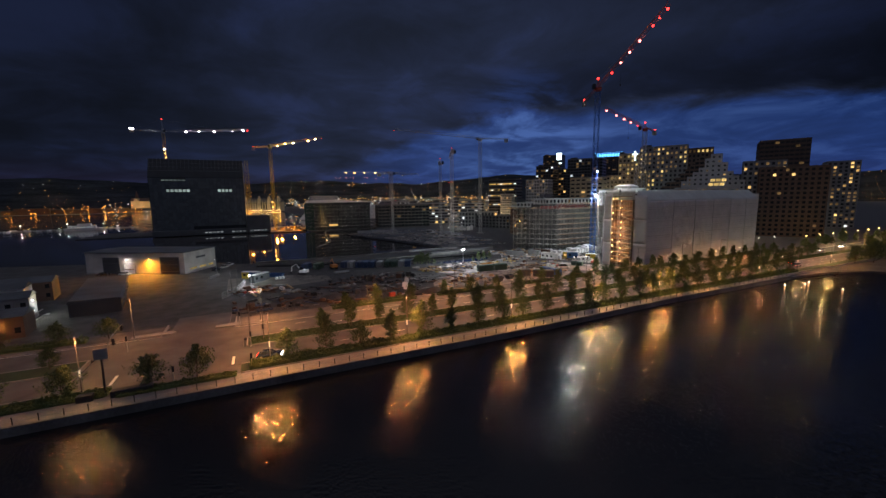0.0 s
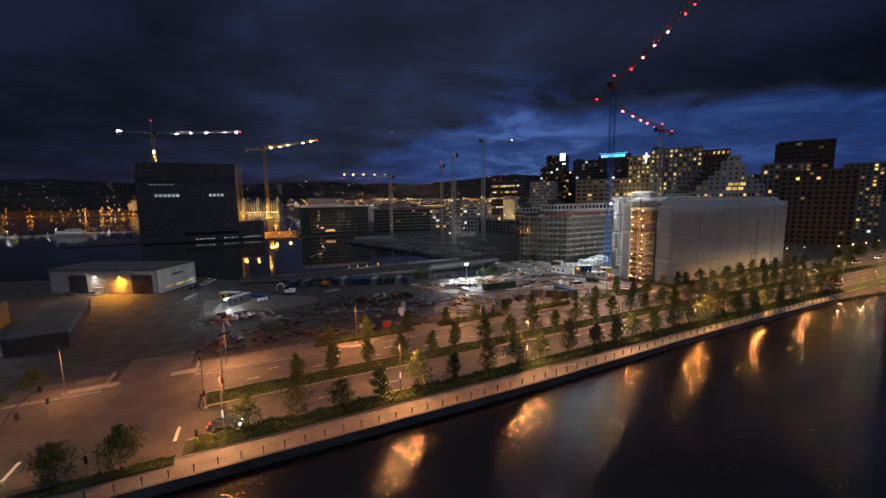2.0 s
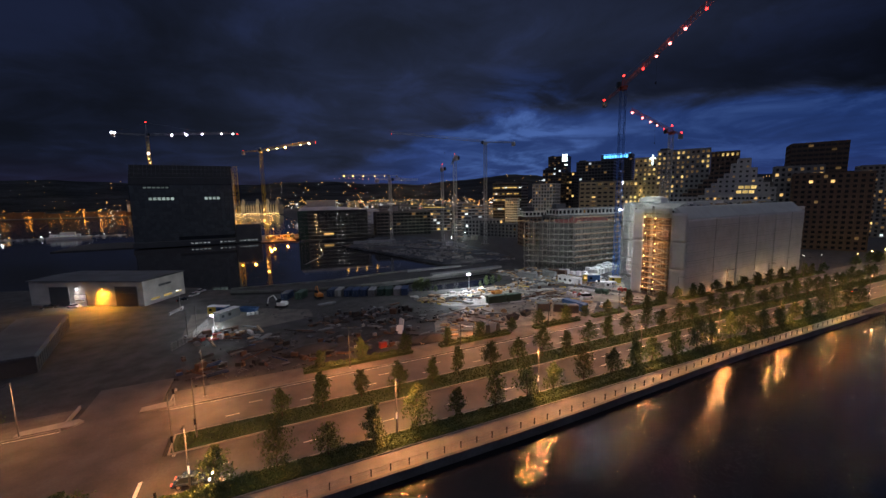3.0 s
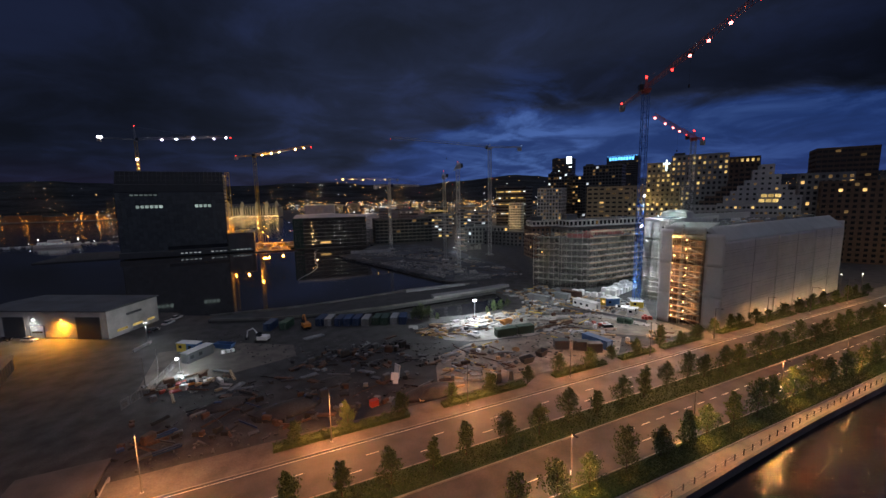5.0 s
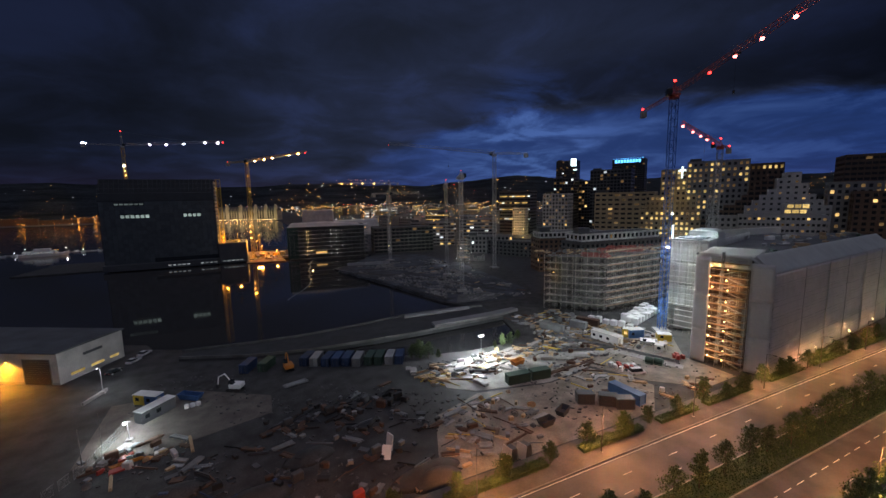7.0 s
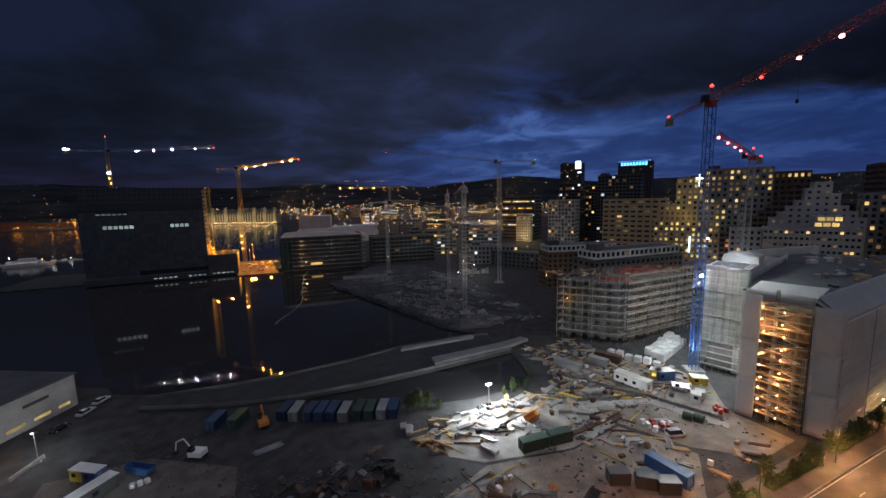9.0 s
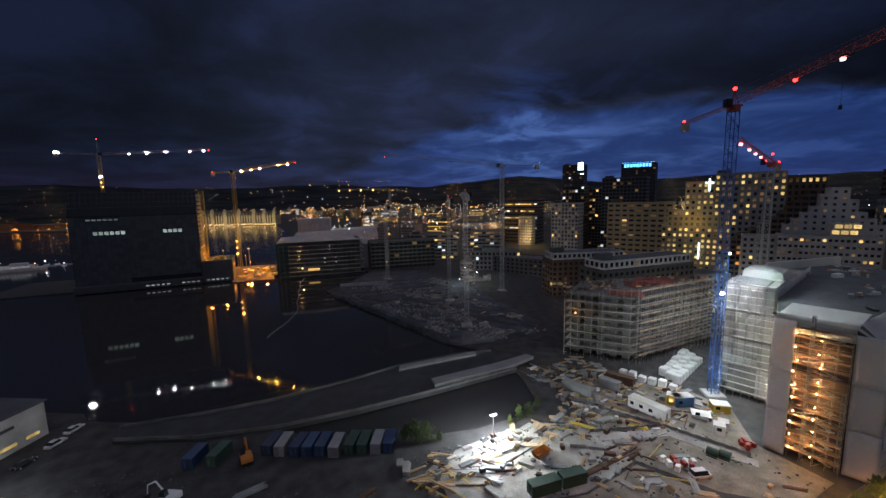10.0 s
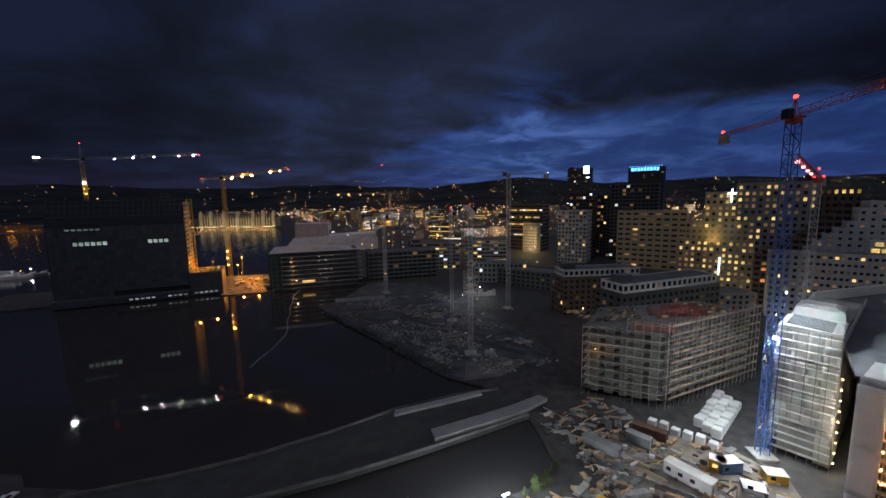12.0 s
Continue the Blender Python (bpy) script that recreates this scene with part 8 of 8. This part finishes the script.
    for x0, x1, y0, y1, n in ((62, 90, 143, 158, 70), (94, 124, 150, 166, 100), (110, 140, 158, 186, 120), (122, 152, 138, 158, 60), (96, 120, 126, 142, 40), (56, 80, 114, 134, 36), (-8, 12, 138, 147, 14)):
        for i in range(n):
            x, y = rg.uniform(x0, x1), rg.uniform(y0, y1)
            if (30 < x < 110 and y > 159) or (104 < x < 112 and 164 < y < 186):
                continue
            nm, mb, keys, lb = rg.choice(shapes)
            key = rg.choice(keys)
            if (nm, key) not in meshes:
                meshes[nm, key] = mb.mesh(nm, M[key])
            ob = solo(nm, meshes[nm, key], M[key], lb, nm.replace("_", " "), pose(x, y, SITE, 0, 0, rg.choice((-68, 20, 5, -30)) + rg.uniform(-12, 12)), nm.replace("_", " ") + "s in the yard")
            k = rg.uniform(0.6, 1.0) if nm in ("crate", "wrapped_pack") else rg.uniform(0.75, 1.3)
            ob.scale = (k * rg.uniform(1, 1.5), k * rg.uniform(0.6, 1.0), k * rg.uniform(0.5, 1.1))
    # dark stores in the unlit part of the yard
    for x0, x1, y0, y1, n, keys in ((22, 54, 140, 149, 80, ("metal_dark", "rust", "soil", "black", "shade_tone")), (-9, 26, 115, 131, 70, ("metal_dark", "rust", "black", "shade_tone", "navy")), (26, 58, 114, 138, 60, ("metal_dark", "rust", "steel", "black", "shade_tone")),
                                    (-6, 4, 141, 149, 22, ("red", "tarp", "grey", "rust", "orange")), (6, 22, 128, 142, 16, ("metal_dark", "black", "rust"))):
        for i in range(n):
            nm, mb, _, lb = rg.choice([q for q in shapes if q[0] != "cable_drum"])
            key = rg.choice(keys)
            if (nm, key) not in meshes:
                meshes[nm, key] = mb.mesh(nm, M[key])
            ob = solo(nm, meshes[nm, key], M[key], lb, nm.replace("_", " "), pose(rg.uniform(x0, x1), rg.uniform(y0, y1), SITE, 0, 0, rg.choice((-60, 20, 35, -30)) + rg.uniform(-14, 14)), nm.replace("_", " ") + "s in the yard")
            k = rg.uniform(0.55, 1.05)
            ob.scale = (k, k * rg.uniform(0.7, 1.1), k * rg.uniform(0.8, 1.8))
    # cabins and skips by the work lamp
    cabin(-7.2, 170.4, -34, 3.2, 2.4, 2.6, "yellow", "yellow equipment cabin near the work lamp")
    cabin(-4.6, 168.6, -34, 3.4, 2.4, 2.6, "blue", "blue equipment cabin near the work lamp")
    cabin(-2.6, 158.4, 48, 8.0, 2.6, 2.8, "metal_dark", "long dark site cabin beside the work lamp")
    skip_bin(2.2, 168.4, -35, "blue", "large blue skip near the work lamp", 6.2)
    for i in range(3):
        solo("big_bag", MB().bevel_box(-0.5, -0.5, 0, 0.5, 0.5, 0.95, 0.18), M["white"], "white big bag of gravel beside the skip", "bag", pose(5.2 + i * 1.15, 162.6 + i * 0.2, SITE, 0, 0, i * 20), "big bags")
    for x, y, r in ((64.9, 112.2, 12), (67.9, 111.9, 18)):
        fb = thing("formwork_box", "dark formwork box with a leaning white panel near the verge", "formwork", x, y, SITE, r, "formwork boxes")
        part("frame", MB().bevel_box(-0.8, -0.9, 0, 0.8, 0.9, 2.5, 0.08), M["metal_dark"], fb)
        part("panel", MB().box(-0.06, -1.1, 0, 0.06, 1.1, 2.9), M["tarp"], fb, "white panel", at=pose(-1.35, 0, 0, 0, 11, 0))
        part("panel", MB().box(-0.06, -0.9, 0, 0.06, 0.9, 2.2), M["grey"], fb, at=pose(1.2, 0, 0, 0, -9, 0))
    solo("formwork_unit", MB().box(-0.15, -0.9, 0, 0.15, 0.9, 3.4), M["white"], "white formwork panel standing upright", "panel", pose(44.8, 125, SITE, 0, 8, 20))
    solo("formwork_unit", MB().box(-0.15, -0.9, 0, 0.15, 0.9, 2.6), M["white"], "white formwork panel leaning over", "panel", pose(43.4, 122.6, SITE, 0, 40, 60))
    pallet_load(36.6, 115.0, 12, "red", "red-wrapped pallet of bricks beside the verge", 1.6, 1.3)
    skip_bin(76.3, 117.0, 5, "metal_dark", "dark skip near the avenue", 4)
    skip_bin(83.0, 118.2, 25, "metal_dark", "dark skip near the avenue", 4)
    # heaps of earth
    for x, y, rx, ry, h in ((49, 115.5, 7, 3.2, 1.3), (20, 122, 7, 4, 1.4), (30, 130, 5, 3, 0.9), (8, 130, 5, 3, 1.2), (50, 113.5, 5, 2.6, 2.0)):
        mb = MB()
        rings = []
        for k in range(6):
            f = k / 5
            rings.append([(math.cos(a) * rx * (1 - f) * (1 + 0.2 * noise.noise(Vector((math.cos(a) * 2 + x, math.sin(a) * 2, f * 2)))) + 0.01 * a, math.sin(a) * ry * (1 - f) * (1 + 0.2 * noise.noise(Vector((math.cos(a) * 2, math.sin(a) * 2 + y, f)))), h * math.sin(f * 1.57)) for a in [i * 0.3927 for i in range(16)]])
        mb.loft(rings)
        solo("earth_mound", mb, M["soil"], "low heap of dug earth on the site", "heap", pose(x, y, SITE, 0, 0, 10), "heaps of earth", smooth=True)
    # rubble strewn over the whole yard
    st = MB()
    for i in range(2600):
        x, y = rg.uniform(-8, 136), rg.uniform(112, 182)
        if y > 158 and x < 108 and y > 183 - x * 0.32 or (30 < x < 112 and y > 160):
            continue
        if noise.noise(Vector((x * 0.06, y * 0.06, 3))) < -0.05:
            continue
        s, a = rg.uniform(0.12, 0.5), rg.uniform(0, 3.14)
        c, d = math.cos(a) * s, math.sin(a) * s
        e = rg.uniform(0.3, 0.8)
        st.prism([(x + c, y + d), (x - d * e, y + c * e), (x - c, y - d), (x + d * e, y - c * e)], SITE, SITE + rg.uniform(0.08, 0.35))
    tagged(new("rubble", st.mesh("rubble", M["dark_concrete"])), "broken stone and offcuts strewn over the yard", "rubble", kind="stuff")
    # hoarding along the yard's west edge
    f = thing("fence", "wire mesh site fence along the yard", "fence", 0, 0, SITE)
    pts = [(-11.6, 137.3), (-7.9, 144.6), (-5.6, 158)]
    for (x0, y0), (x1, y1) in zip(pts, pts[1:]):
        ln = math.hypot(x1 - x0, y1 - y0)
        n = int(ln / 2.2)
        for i in range(n):
            q = i / n
            mesh = MB().tube((0, 0, 0.1), (0, 0, 2.0), 0.03, 4).tube((0, 0, 2.0), (2.1, 0, 2.0), 0.025, 4).tube((0, 0, 0.2), (2.1, 0, 0.2), 0.025, 4)
            for k in range(10):
                mesh.tube((0.2 * k + 0.1, 0, 0.2), (0.2 * k + 0.1, 0, 2.0), 0.012, 3)
            part("fence_panel", mesh, M["galv"], f, at=pose(x0 + (x1 - x0) * q, y0 + (y1 - y0) * q, 0, 0, 0, math.degrees(math.atan2(y1 - y0, x1 - x0))))
    # low barrier and loading ledge beside the warehouse
    solo("barrier", MB().bevel_box(0, 0, 0, 8, 0.5, 0.8, 0.06), M["concrete"], "pale concrete barrier beside the yard lamp", "barrier", pose(-18.5, 175.6, SITE, 0, 0, 70))
    for x, y, r in ((-52, 203.5, -30), (-60, 207, 10), (-18, 196, 60), (-15, 203, 60), (-13.5, 209, 62)):
        car(x, y, SITE, r, rg.choice(("car_white", "car_paint")), "car parked beside the warehouse", "parked vehicles")
    # the peninsula: crushed stone, dark strips painted as trench shade, a pale slab and a hoarding by the far shore
    solo("yard_slab", MB().prism([(102, 224), (85, 278), (71, 333), (84, 350), (112, 394), (150, 380), (160, 320), (152, 225), (140, 212), (111, 212)], SITE - 0.1, SITE + 0.03), M["crushed"], "blue-grey crushed stone spread over the peninsula", "yard", Matrix(), kind="structure")
    solo("yard_slab", MB().prism([(105, 215), (119, 213), (134, 218.5), (129, 228), (113, 229)], SITE, SITE + 0.35), M["dark_concrete"], "grey concrete slab cast on the peninsula", "slab", Matrix(), kind="structure")
    for pts, w in (([(93, 262), (99, 243), (107, 224)], 1.6), ([(99, 262), (106, 246), (116, 232)], 1.2), ([(104, 290), (118, 268), (140, 226)], 2.0), ([(112, 292), (126, 270), (147, 230)], 1.5), ([(80, 318), (96, 300), (120, 296)], 2.2), ([(84, 330), (112, 318), (140, 322)], 1.8)):
        tr = MB()
        for (x0, y0), (x1, y1) in zip(pts, pts[1:]):
            d = Vector((x1 - x0, y1 - y0, 0)).normalized()
            n = Vector((-d.y, d.x, 0)) * w
            tr.prism([(x0 - n.x, y0 - n.y), (x1 - n.x, y1 - n.y), (x1 + n.x, y1 + n.y), (x0 + n.x, y0 + n.y)], SITE, SITE + 0.05 + 0.004 * w)
        tagged(new("haul_track", tr.mesh("haul_track", M["shade_tone"])), "dark strip painted as a trench's shade on the peninsula", "track", kind="structure")
    for k in range(10):
        solo("barrier", MB().bevel_box(0, -0.3, 0, 3.0, 0.3, 2.2, 0.08), M["pale_stone"], "pale concrete hoarding block by the far shore", "barrier", pose(80.5 + k * 3.15, 350 - k * 0.65, SITE, 0, 0, -11), "hoarding blocks on the peninsula")
    solo("side_road", MB().prism([(150, 214), (163, 222), (207, 308), (212, 352), (202, 354), (194, 316)], SITE - 0.1, SITE + 0.06), M["bridge_deck"], "dark asphalt street behind the unfinished block", "road", Matrix(), kind="structure")
    bank = MB()
    for i in range(900):
        f = rg.random()
        x, y = 101.5 - 31 * f + rg.gauss(1.2, 1.0), 222 + 108 * f + rg.gauss(0, 0.6)
        s_, a = rg.uniform(0.25, 0.7), rg.uniform(0, 3.14)
        c, dd = math.cos(a) * s_, math.sin(a) * s_
        bank.prism([(x + c, y + dd), (x - dd * 0.7, y + c * 0.7), (x - c, y - dd), (x + dd * 0.7, y - c * 0.7)], SITE - 0.2, SITE + rg.uniform(0.1, 0.7))
    tagged(new("shore_stones", bank.mesh("shore_stones", M["crushed"])), "grey broken stone along the peninsula's shore", "stones", kind="stuff")
    # foundations and slabs on the peninsula
    def dry(x, y):
        return x > 108 - (y - 221) * 0.25 and x < 152
    for i in range(30):
        x, y = rg.uniform(96, 150), rg.uniform(218, 335)
        if not dry(x, y):
            continue
        s = rg.uniform(0.8, 2.6)
        solo("foundation_slab", MB().bevel_box(-s, -s * 0.5, 0, s, s * 0.5, rg.uniform(0.3, 1.2), 0.06), M["dark_concrete" if i % 3 else "concrete"], "grey concrete foundation block on the peninsula", "slab", pose(x, y, SITE, 0, 0, rg.choice((-14, 76)) + rg.uniform(-14, 14)), "foundation slabs")
    st = MB()
    for i in range(9000):
        x, y = rg.uniform(70, 152), rg.uniform(214, 345)
        if not dry(x + 2, y) or noise.noise(Vector((x * 0.07, y * 0.05, 8))) + 0.6 * noise.noise(Vector((x * 0.25, y * 0.2, 2))) < rg.uniform(-0.05, 0.25):
            continue
        s, a = rg.uniform(0.15, 0.75) * (1.5 if rg.random() < 0.08 else 1), rg.choice((1.3, 2.9)) + rg.gauss(0, 0.35)
        c, dd = math.cos(a) * s, math.sin(a) * s
        e = rg.uniform(0.15, 0.7)
        st.prism([(x + c, y + dd), (x - dd * e, y + c * e), (x - c, y - dd), (x + dd * e, y - c * e)], SITE, SITE + rg.uniform(0.1, 0.6))
    tagged(new("rubble", st.mesh("rubble", M["concrete"])), "broken concrete and offcuts strewn over the peninsula", "rubble", kind="stuff")
    boom = MB()
    run = [(62 - 16 * f ** 0.6 - 48 * max(f - 0.75, 0) + 0.5 * math.sin(f * 31), 400 - 135 * f) for f in [i / 40 for i in range(41)]]
    for (x0, y0), (x1, y1) in zip(run, run[1:]):
        boom.tube((x0, y0, SEA + 0.08), (x1, y1, SEA + 0.08), 0.16, 5)
    tagged(new("floating_boom", boom.mesh("floating_boom", M["grey"])), "grey floating boom curving across the basin", "floating boom")
    # lit scaffold tower beyond the peninsula
    t = thing("stair_tower", "scaffold stair tower in hard white light", "stair tower", 163, 318, SITE)
    part("mast", lattice(7, 18, 2.2, 0.09), M["tube"], t)
    part("landing", MB().box(-3.4, -3.4, 4, 3.4, 3.4, 4.2).box(-3.4, -3.4, 9, 3.4, 3.4, 9.2).box(-3.4, -3.4, 14, 3.4, 3.4, 14.2), M["board"], t)
    # made-up panels that catch the lamps, in place of a lit facade
    hd = thing("hoarding", "pale panels added as a white-lit facade behind the tower", "hoarding", 150, 326, SITE, -16)
    for i in range(6):
        part("panel", MB().box(14 + i * 3.2, -0.1, 0.2, 14 + i * 3.2 + (2.4 if i % 2 else 3.1), 0.1, 2.6 + (i % 3) * 1.1), M["concrete"], hd)
    for x, y, z in ((-4.5, -4.5, 12), (4.5, -4.5, 8), (-8, -3, 4)):
        part("bulb", MB().ball((x, y, z), 0.22, 6, 4), M["bulb_white"], t)
        bulb_light(t, x * 1.15, y * 1.2, z, 2000, LAMP_WHITE)
    # orange work lights at the museum's foot
    t = thing("work_lights", "orange work lamps on masts at the museum's foot", "work lights", 22, 440, SITE)
    for x, y, z, p in ((0, 4, 9, 13000), (-4, 26, 12, 15000), (12, -12, 6, 8000), (-2, 48, 16, 15000)):
        part("mast", MB().tube((x, y, 0), (x, y, z), 0.12, 5), M["crane_yellow"], t)
        part("bulb", MB().ball((x, y, z + 0.3), 0.28, 6, 4), M["bulb_orange"], t)
        bulb_light(t, x, y - 0.9, z + 0.2, p, (1.0, 0.33, 0.025), 0.4)
    t = thing("work_lights", "orange work lamps on the museum's low roof", "work lights", -2, 428, SITE + 16.5)
    for x, y, z, p in ((-4, -4, 4, 4200), (6, 5, 5, 5200)):
        part("mast", MB().tube((x, y, 0), (x, y, z), 0.1, 5), M["crane_yellow"], t)
        part("bulb", MB().ball((x, y, z + 0.3), 0.2, 6, 4), M["bulb_orange"], t)
        bulb_light(t, x, y - 0.9, z + 0.2, p, (1.0, 0.33, 0.025), 0.4)
    for i in range(16):
        s = rg.uniform(0.5, 1.6)
        solo("roof_pallet", MB().bevel_box(-s, -s * 0.5, 0, s, s * 0.5, rg.uniform(0.5, 1.8), 0.05), M[rg.choice(("timber", "yellow", "concrete", "steel"))], "pallet of material on the museum's low roof", "pallet", pose(rg.uniform(-7, 8), rg.uniform(418, 437), SITE + 16.5, 0, 0, rg.uniform(0, 90)), "pallets on the low roof")
    solo("yard_slab", MB().prism([(10, 408), (40, 404), (36, 480), (-6, 490), (-8, 446), (10, 446)], SITE - 0.1, SITE + 0.06), M["brown_gravel"], "brown gravel yard beside the museum", "yard", Matrix(), kind="structure")
    for i in range(14):
        x, y = 22 + rg.uniform(-8, 16), 422 + rg.uniform(-4, 45)
        cabin(x, y, rg.uniform(-40, 40), rg.uniform(2, 6), 2.4, rg.uniform(1.2, 3), rg.choice(("yellow", "timber", "grey", "white")), "site cabin or crate in orange light by the museum", "cabins by the museum")
    mc = thing("radio_mast", "slim lattice radio mast behind the sheeted wing", "mast", 205.5, 163.5, SITE)
    part("mast", lattice(1.5, 48, 1.6, 0.07), M["galv"], mc)
    part("spire", MB().tube((0, 0, 48), (0, 0, 56), 0.08, 5, 0.03).tube((-1.2, 0, 50), (1.2, 0, 50), 0.05, 4), M["galv"], mc)
    for x, y, k in ((-60, 432, "white"), (-40, 433, "grey"), (-24, 432, "white"), (-5, 433, "grey"), (-80, 434, "white")):
        cabin(x, y, 0, 7, 2.6, 2.8, k, "site cabin on the museum quay", "cabins on the museum quay")


def build_street_things():
    # sign gantry and signals at the junction
    g = thing("signal_gantry", "dark steel gantry with traffic signals over the road", "traffic signal", -23.4, 75.1, 0.0, 0, "signals at the junction")
    part("pole", MB().tube((0, 0, 0), (0, 0, 6.0), 0.16, 8, 0.12), M["black"], g)
    part("arm", MB().tube((0, 0, 5.8), (-1.5, 10, 6.4), 0.12, 6, 0.1).tube((-1.5, 10, 6.4), (-2.4, 20.5, 6.0), 0.1, 6, 0.06), M["black"], g)
    part("sign_box", MB().bevel_box(-0.9, -0.2, 5.9, 0.9, 0.15, 7.6, 0.06), M["grey"], g, "grey sign box, seen from behind")
    for yy in (10.2, 19.5):
        s = part("signal_head", MB().bevel_box(-0.2 - yy * 0.12, yy - 0.18, 4.9, 0.2 - yy * 0.12, yy + 0.18, 6.05, 0.04), M["black"], g)
        for k in range(3):
            part("lens", MB().tube((0.2 - yy * 0.12, yy, 5.1 + 0.3 * k), (0.26 - yy * 0.12, yy, 5.1 + 0.3 * k), 0.11, 8), M["glass"], s)
    for x, y, h in ((-2.7, 75.7, 2.7), (-3.0, 87.2, 3.2), (-14.4, 75.0, 2.9), (-25.6, 96.0, 3.1), (-5.6, 104.3, 3.2), (-0.6, 91, 3.2)):
        t = thing("traffic_signal", "black traffic signal on a post at the junction", "traffic signal", x, y, 0.0, rnd.uniform(-20, 20), "signals at the junction")
        part("pole", MB().tube((0, 0, 0), (0, 0, h), 0.06, 6), M["galv"], t)
        s = part("signal_head", MB().bevel_box(-0.17, -0.17, h - 0.9, 0.17, 0.17, h + 0.1, 0.04), M["black"], t)
        for k in range(3):
            part("lens", MB().tube((0, -0.17, h - 0.72 + 0.28 * k), (0, -0.23, h - 0.72 + 0.28 * k), 0.1, 8), M["glass"], s)
    for x, y in ((-3.0, 87.4), (-0.5, 91.0)):
        t = thing("street_lamp", "unlit slim pole on the median's head", "pole", x, y, 0.05, 0, "poles on the median")
        part("pole", MB().tube((0, 0, 0), (0, 0, 9.8), 0.11, 8, 0.07), M["pole"], t)
        part("base_plate", MB().bevel_box(-0.2, -0.2, 0, 0.2, 0.2, 0.12, 0.03), M["galv"], t)
    for x0, x1, y in ((-26.6, -24.6, 73.6), (-22.4, -17.0, 73.4)):
        t = thing("planter", "long dark steel planter on the promenade", "planter", x0, y, 0, 0, "planters on the promenade")
        part("box", MB().bevel_box(0, 0, 0, x1 - x0, 1.2, 1.0, 0.05), M["black"], t)
        part("soil", MB().box(0.1, 0.1, 1.0, x1 - x0 - 0.1, 1.1, 1.03), M["soil"], t)
    car(0.4, 79.6, 0, -12, "car_blue", "dark blue saloon car with its lamps on beside the hedge", "cars on the avenue", True)
    for x, y, r, l in ((205, 84.5, 0, True), (200, 81, 0, True), (224, 96, 180, True), (262, 97, 180, True), (290, 98, 180, True), (330, 96, 180, True)):
        car(x, y, 0, r, rnd.choice(("car_paint", "car_white")), "car with its lamps on far down the avenue", "cars on the avenue", l)
    # lights at the far junction and beyond the bay
    for x, y, z, p in ((252, 113, 7, 700), (300, 70, 8, 2200), (345, 60, 8, 2200), (395, 78, 8, 2200), (250, 119, 6, 400)):
        t = thing("street_lamp", "white street lamp at the far junction", "street lamp", x, y, SITE, 0, "lamps at the far junction")
        part("pole", MB().tube((0, 0, 0), (0, 0, z), 0.1, 6, 0.06), M["pole"], t)
        part("bulb", MB().ball((0, 0, z + 0.2), 0.22, 6, 4), M["bulb_pale"], t)
        bulb_light(t, 0, 0, z - 0.5, p, (1.0, 0.9, 0.7), 0.3)
    for i in range(10):
        x, y = 270 + i * 15.5, 106.5
        t = thing("street_lamp", "warm street lamp along the far verge", "street lamp", x, y, SITE, 0, "lamps of the far verge")
        part("pole", MB().tube((0, 0, 0), (0, 0, 7), 0.1, 6, 0.06), M["pole"], t)
        part("bulb", MB().ball((0, 0, 7.2), 0.26, 6, 4), M["bulb_warm"], t)
        if i % 2 == 0:
            bulb_light(t, 0, -1.5, 6.2, 1500, (1.0, 0.70, 0.25), 0.3)
        plant_tree(x + 5, y + 2, SITE, i % 6, "trees of the far verge", "leafy tree lit by the verge lamps", 0.9)
    # posts with small lamps added in the bay as streaks of reflected light
    for x, y in ((153.9, 64.8), (161, 62.5), (166, 63.5), (162, 53.6)):
        t = thing("streak_post", "timber post with a lamp added as a reflected streak", "mooring post", x, y, SEA - 1.5, 0, "mooring posts")
        part("post", MB().tube((0, 0, 0), (0, 0, 2.9), 0.15, 8), M["timber"], t)
        part("bulb", MB().ball((0, 0, 3.0), 0.17, 6, 4), M["bulb_pale"], t)


FLOOD = 27000
bridge()
build_site()
build_street_things()
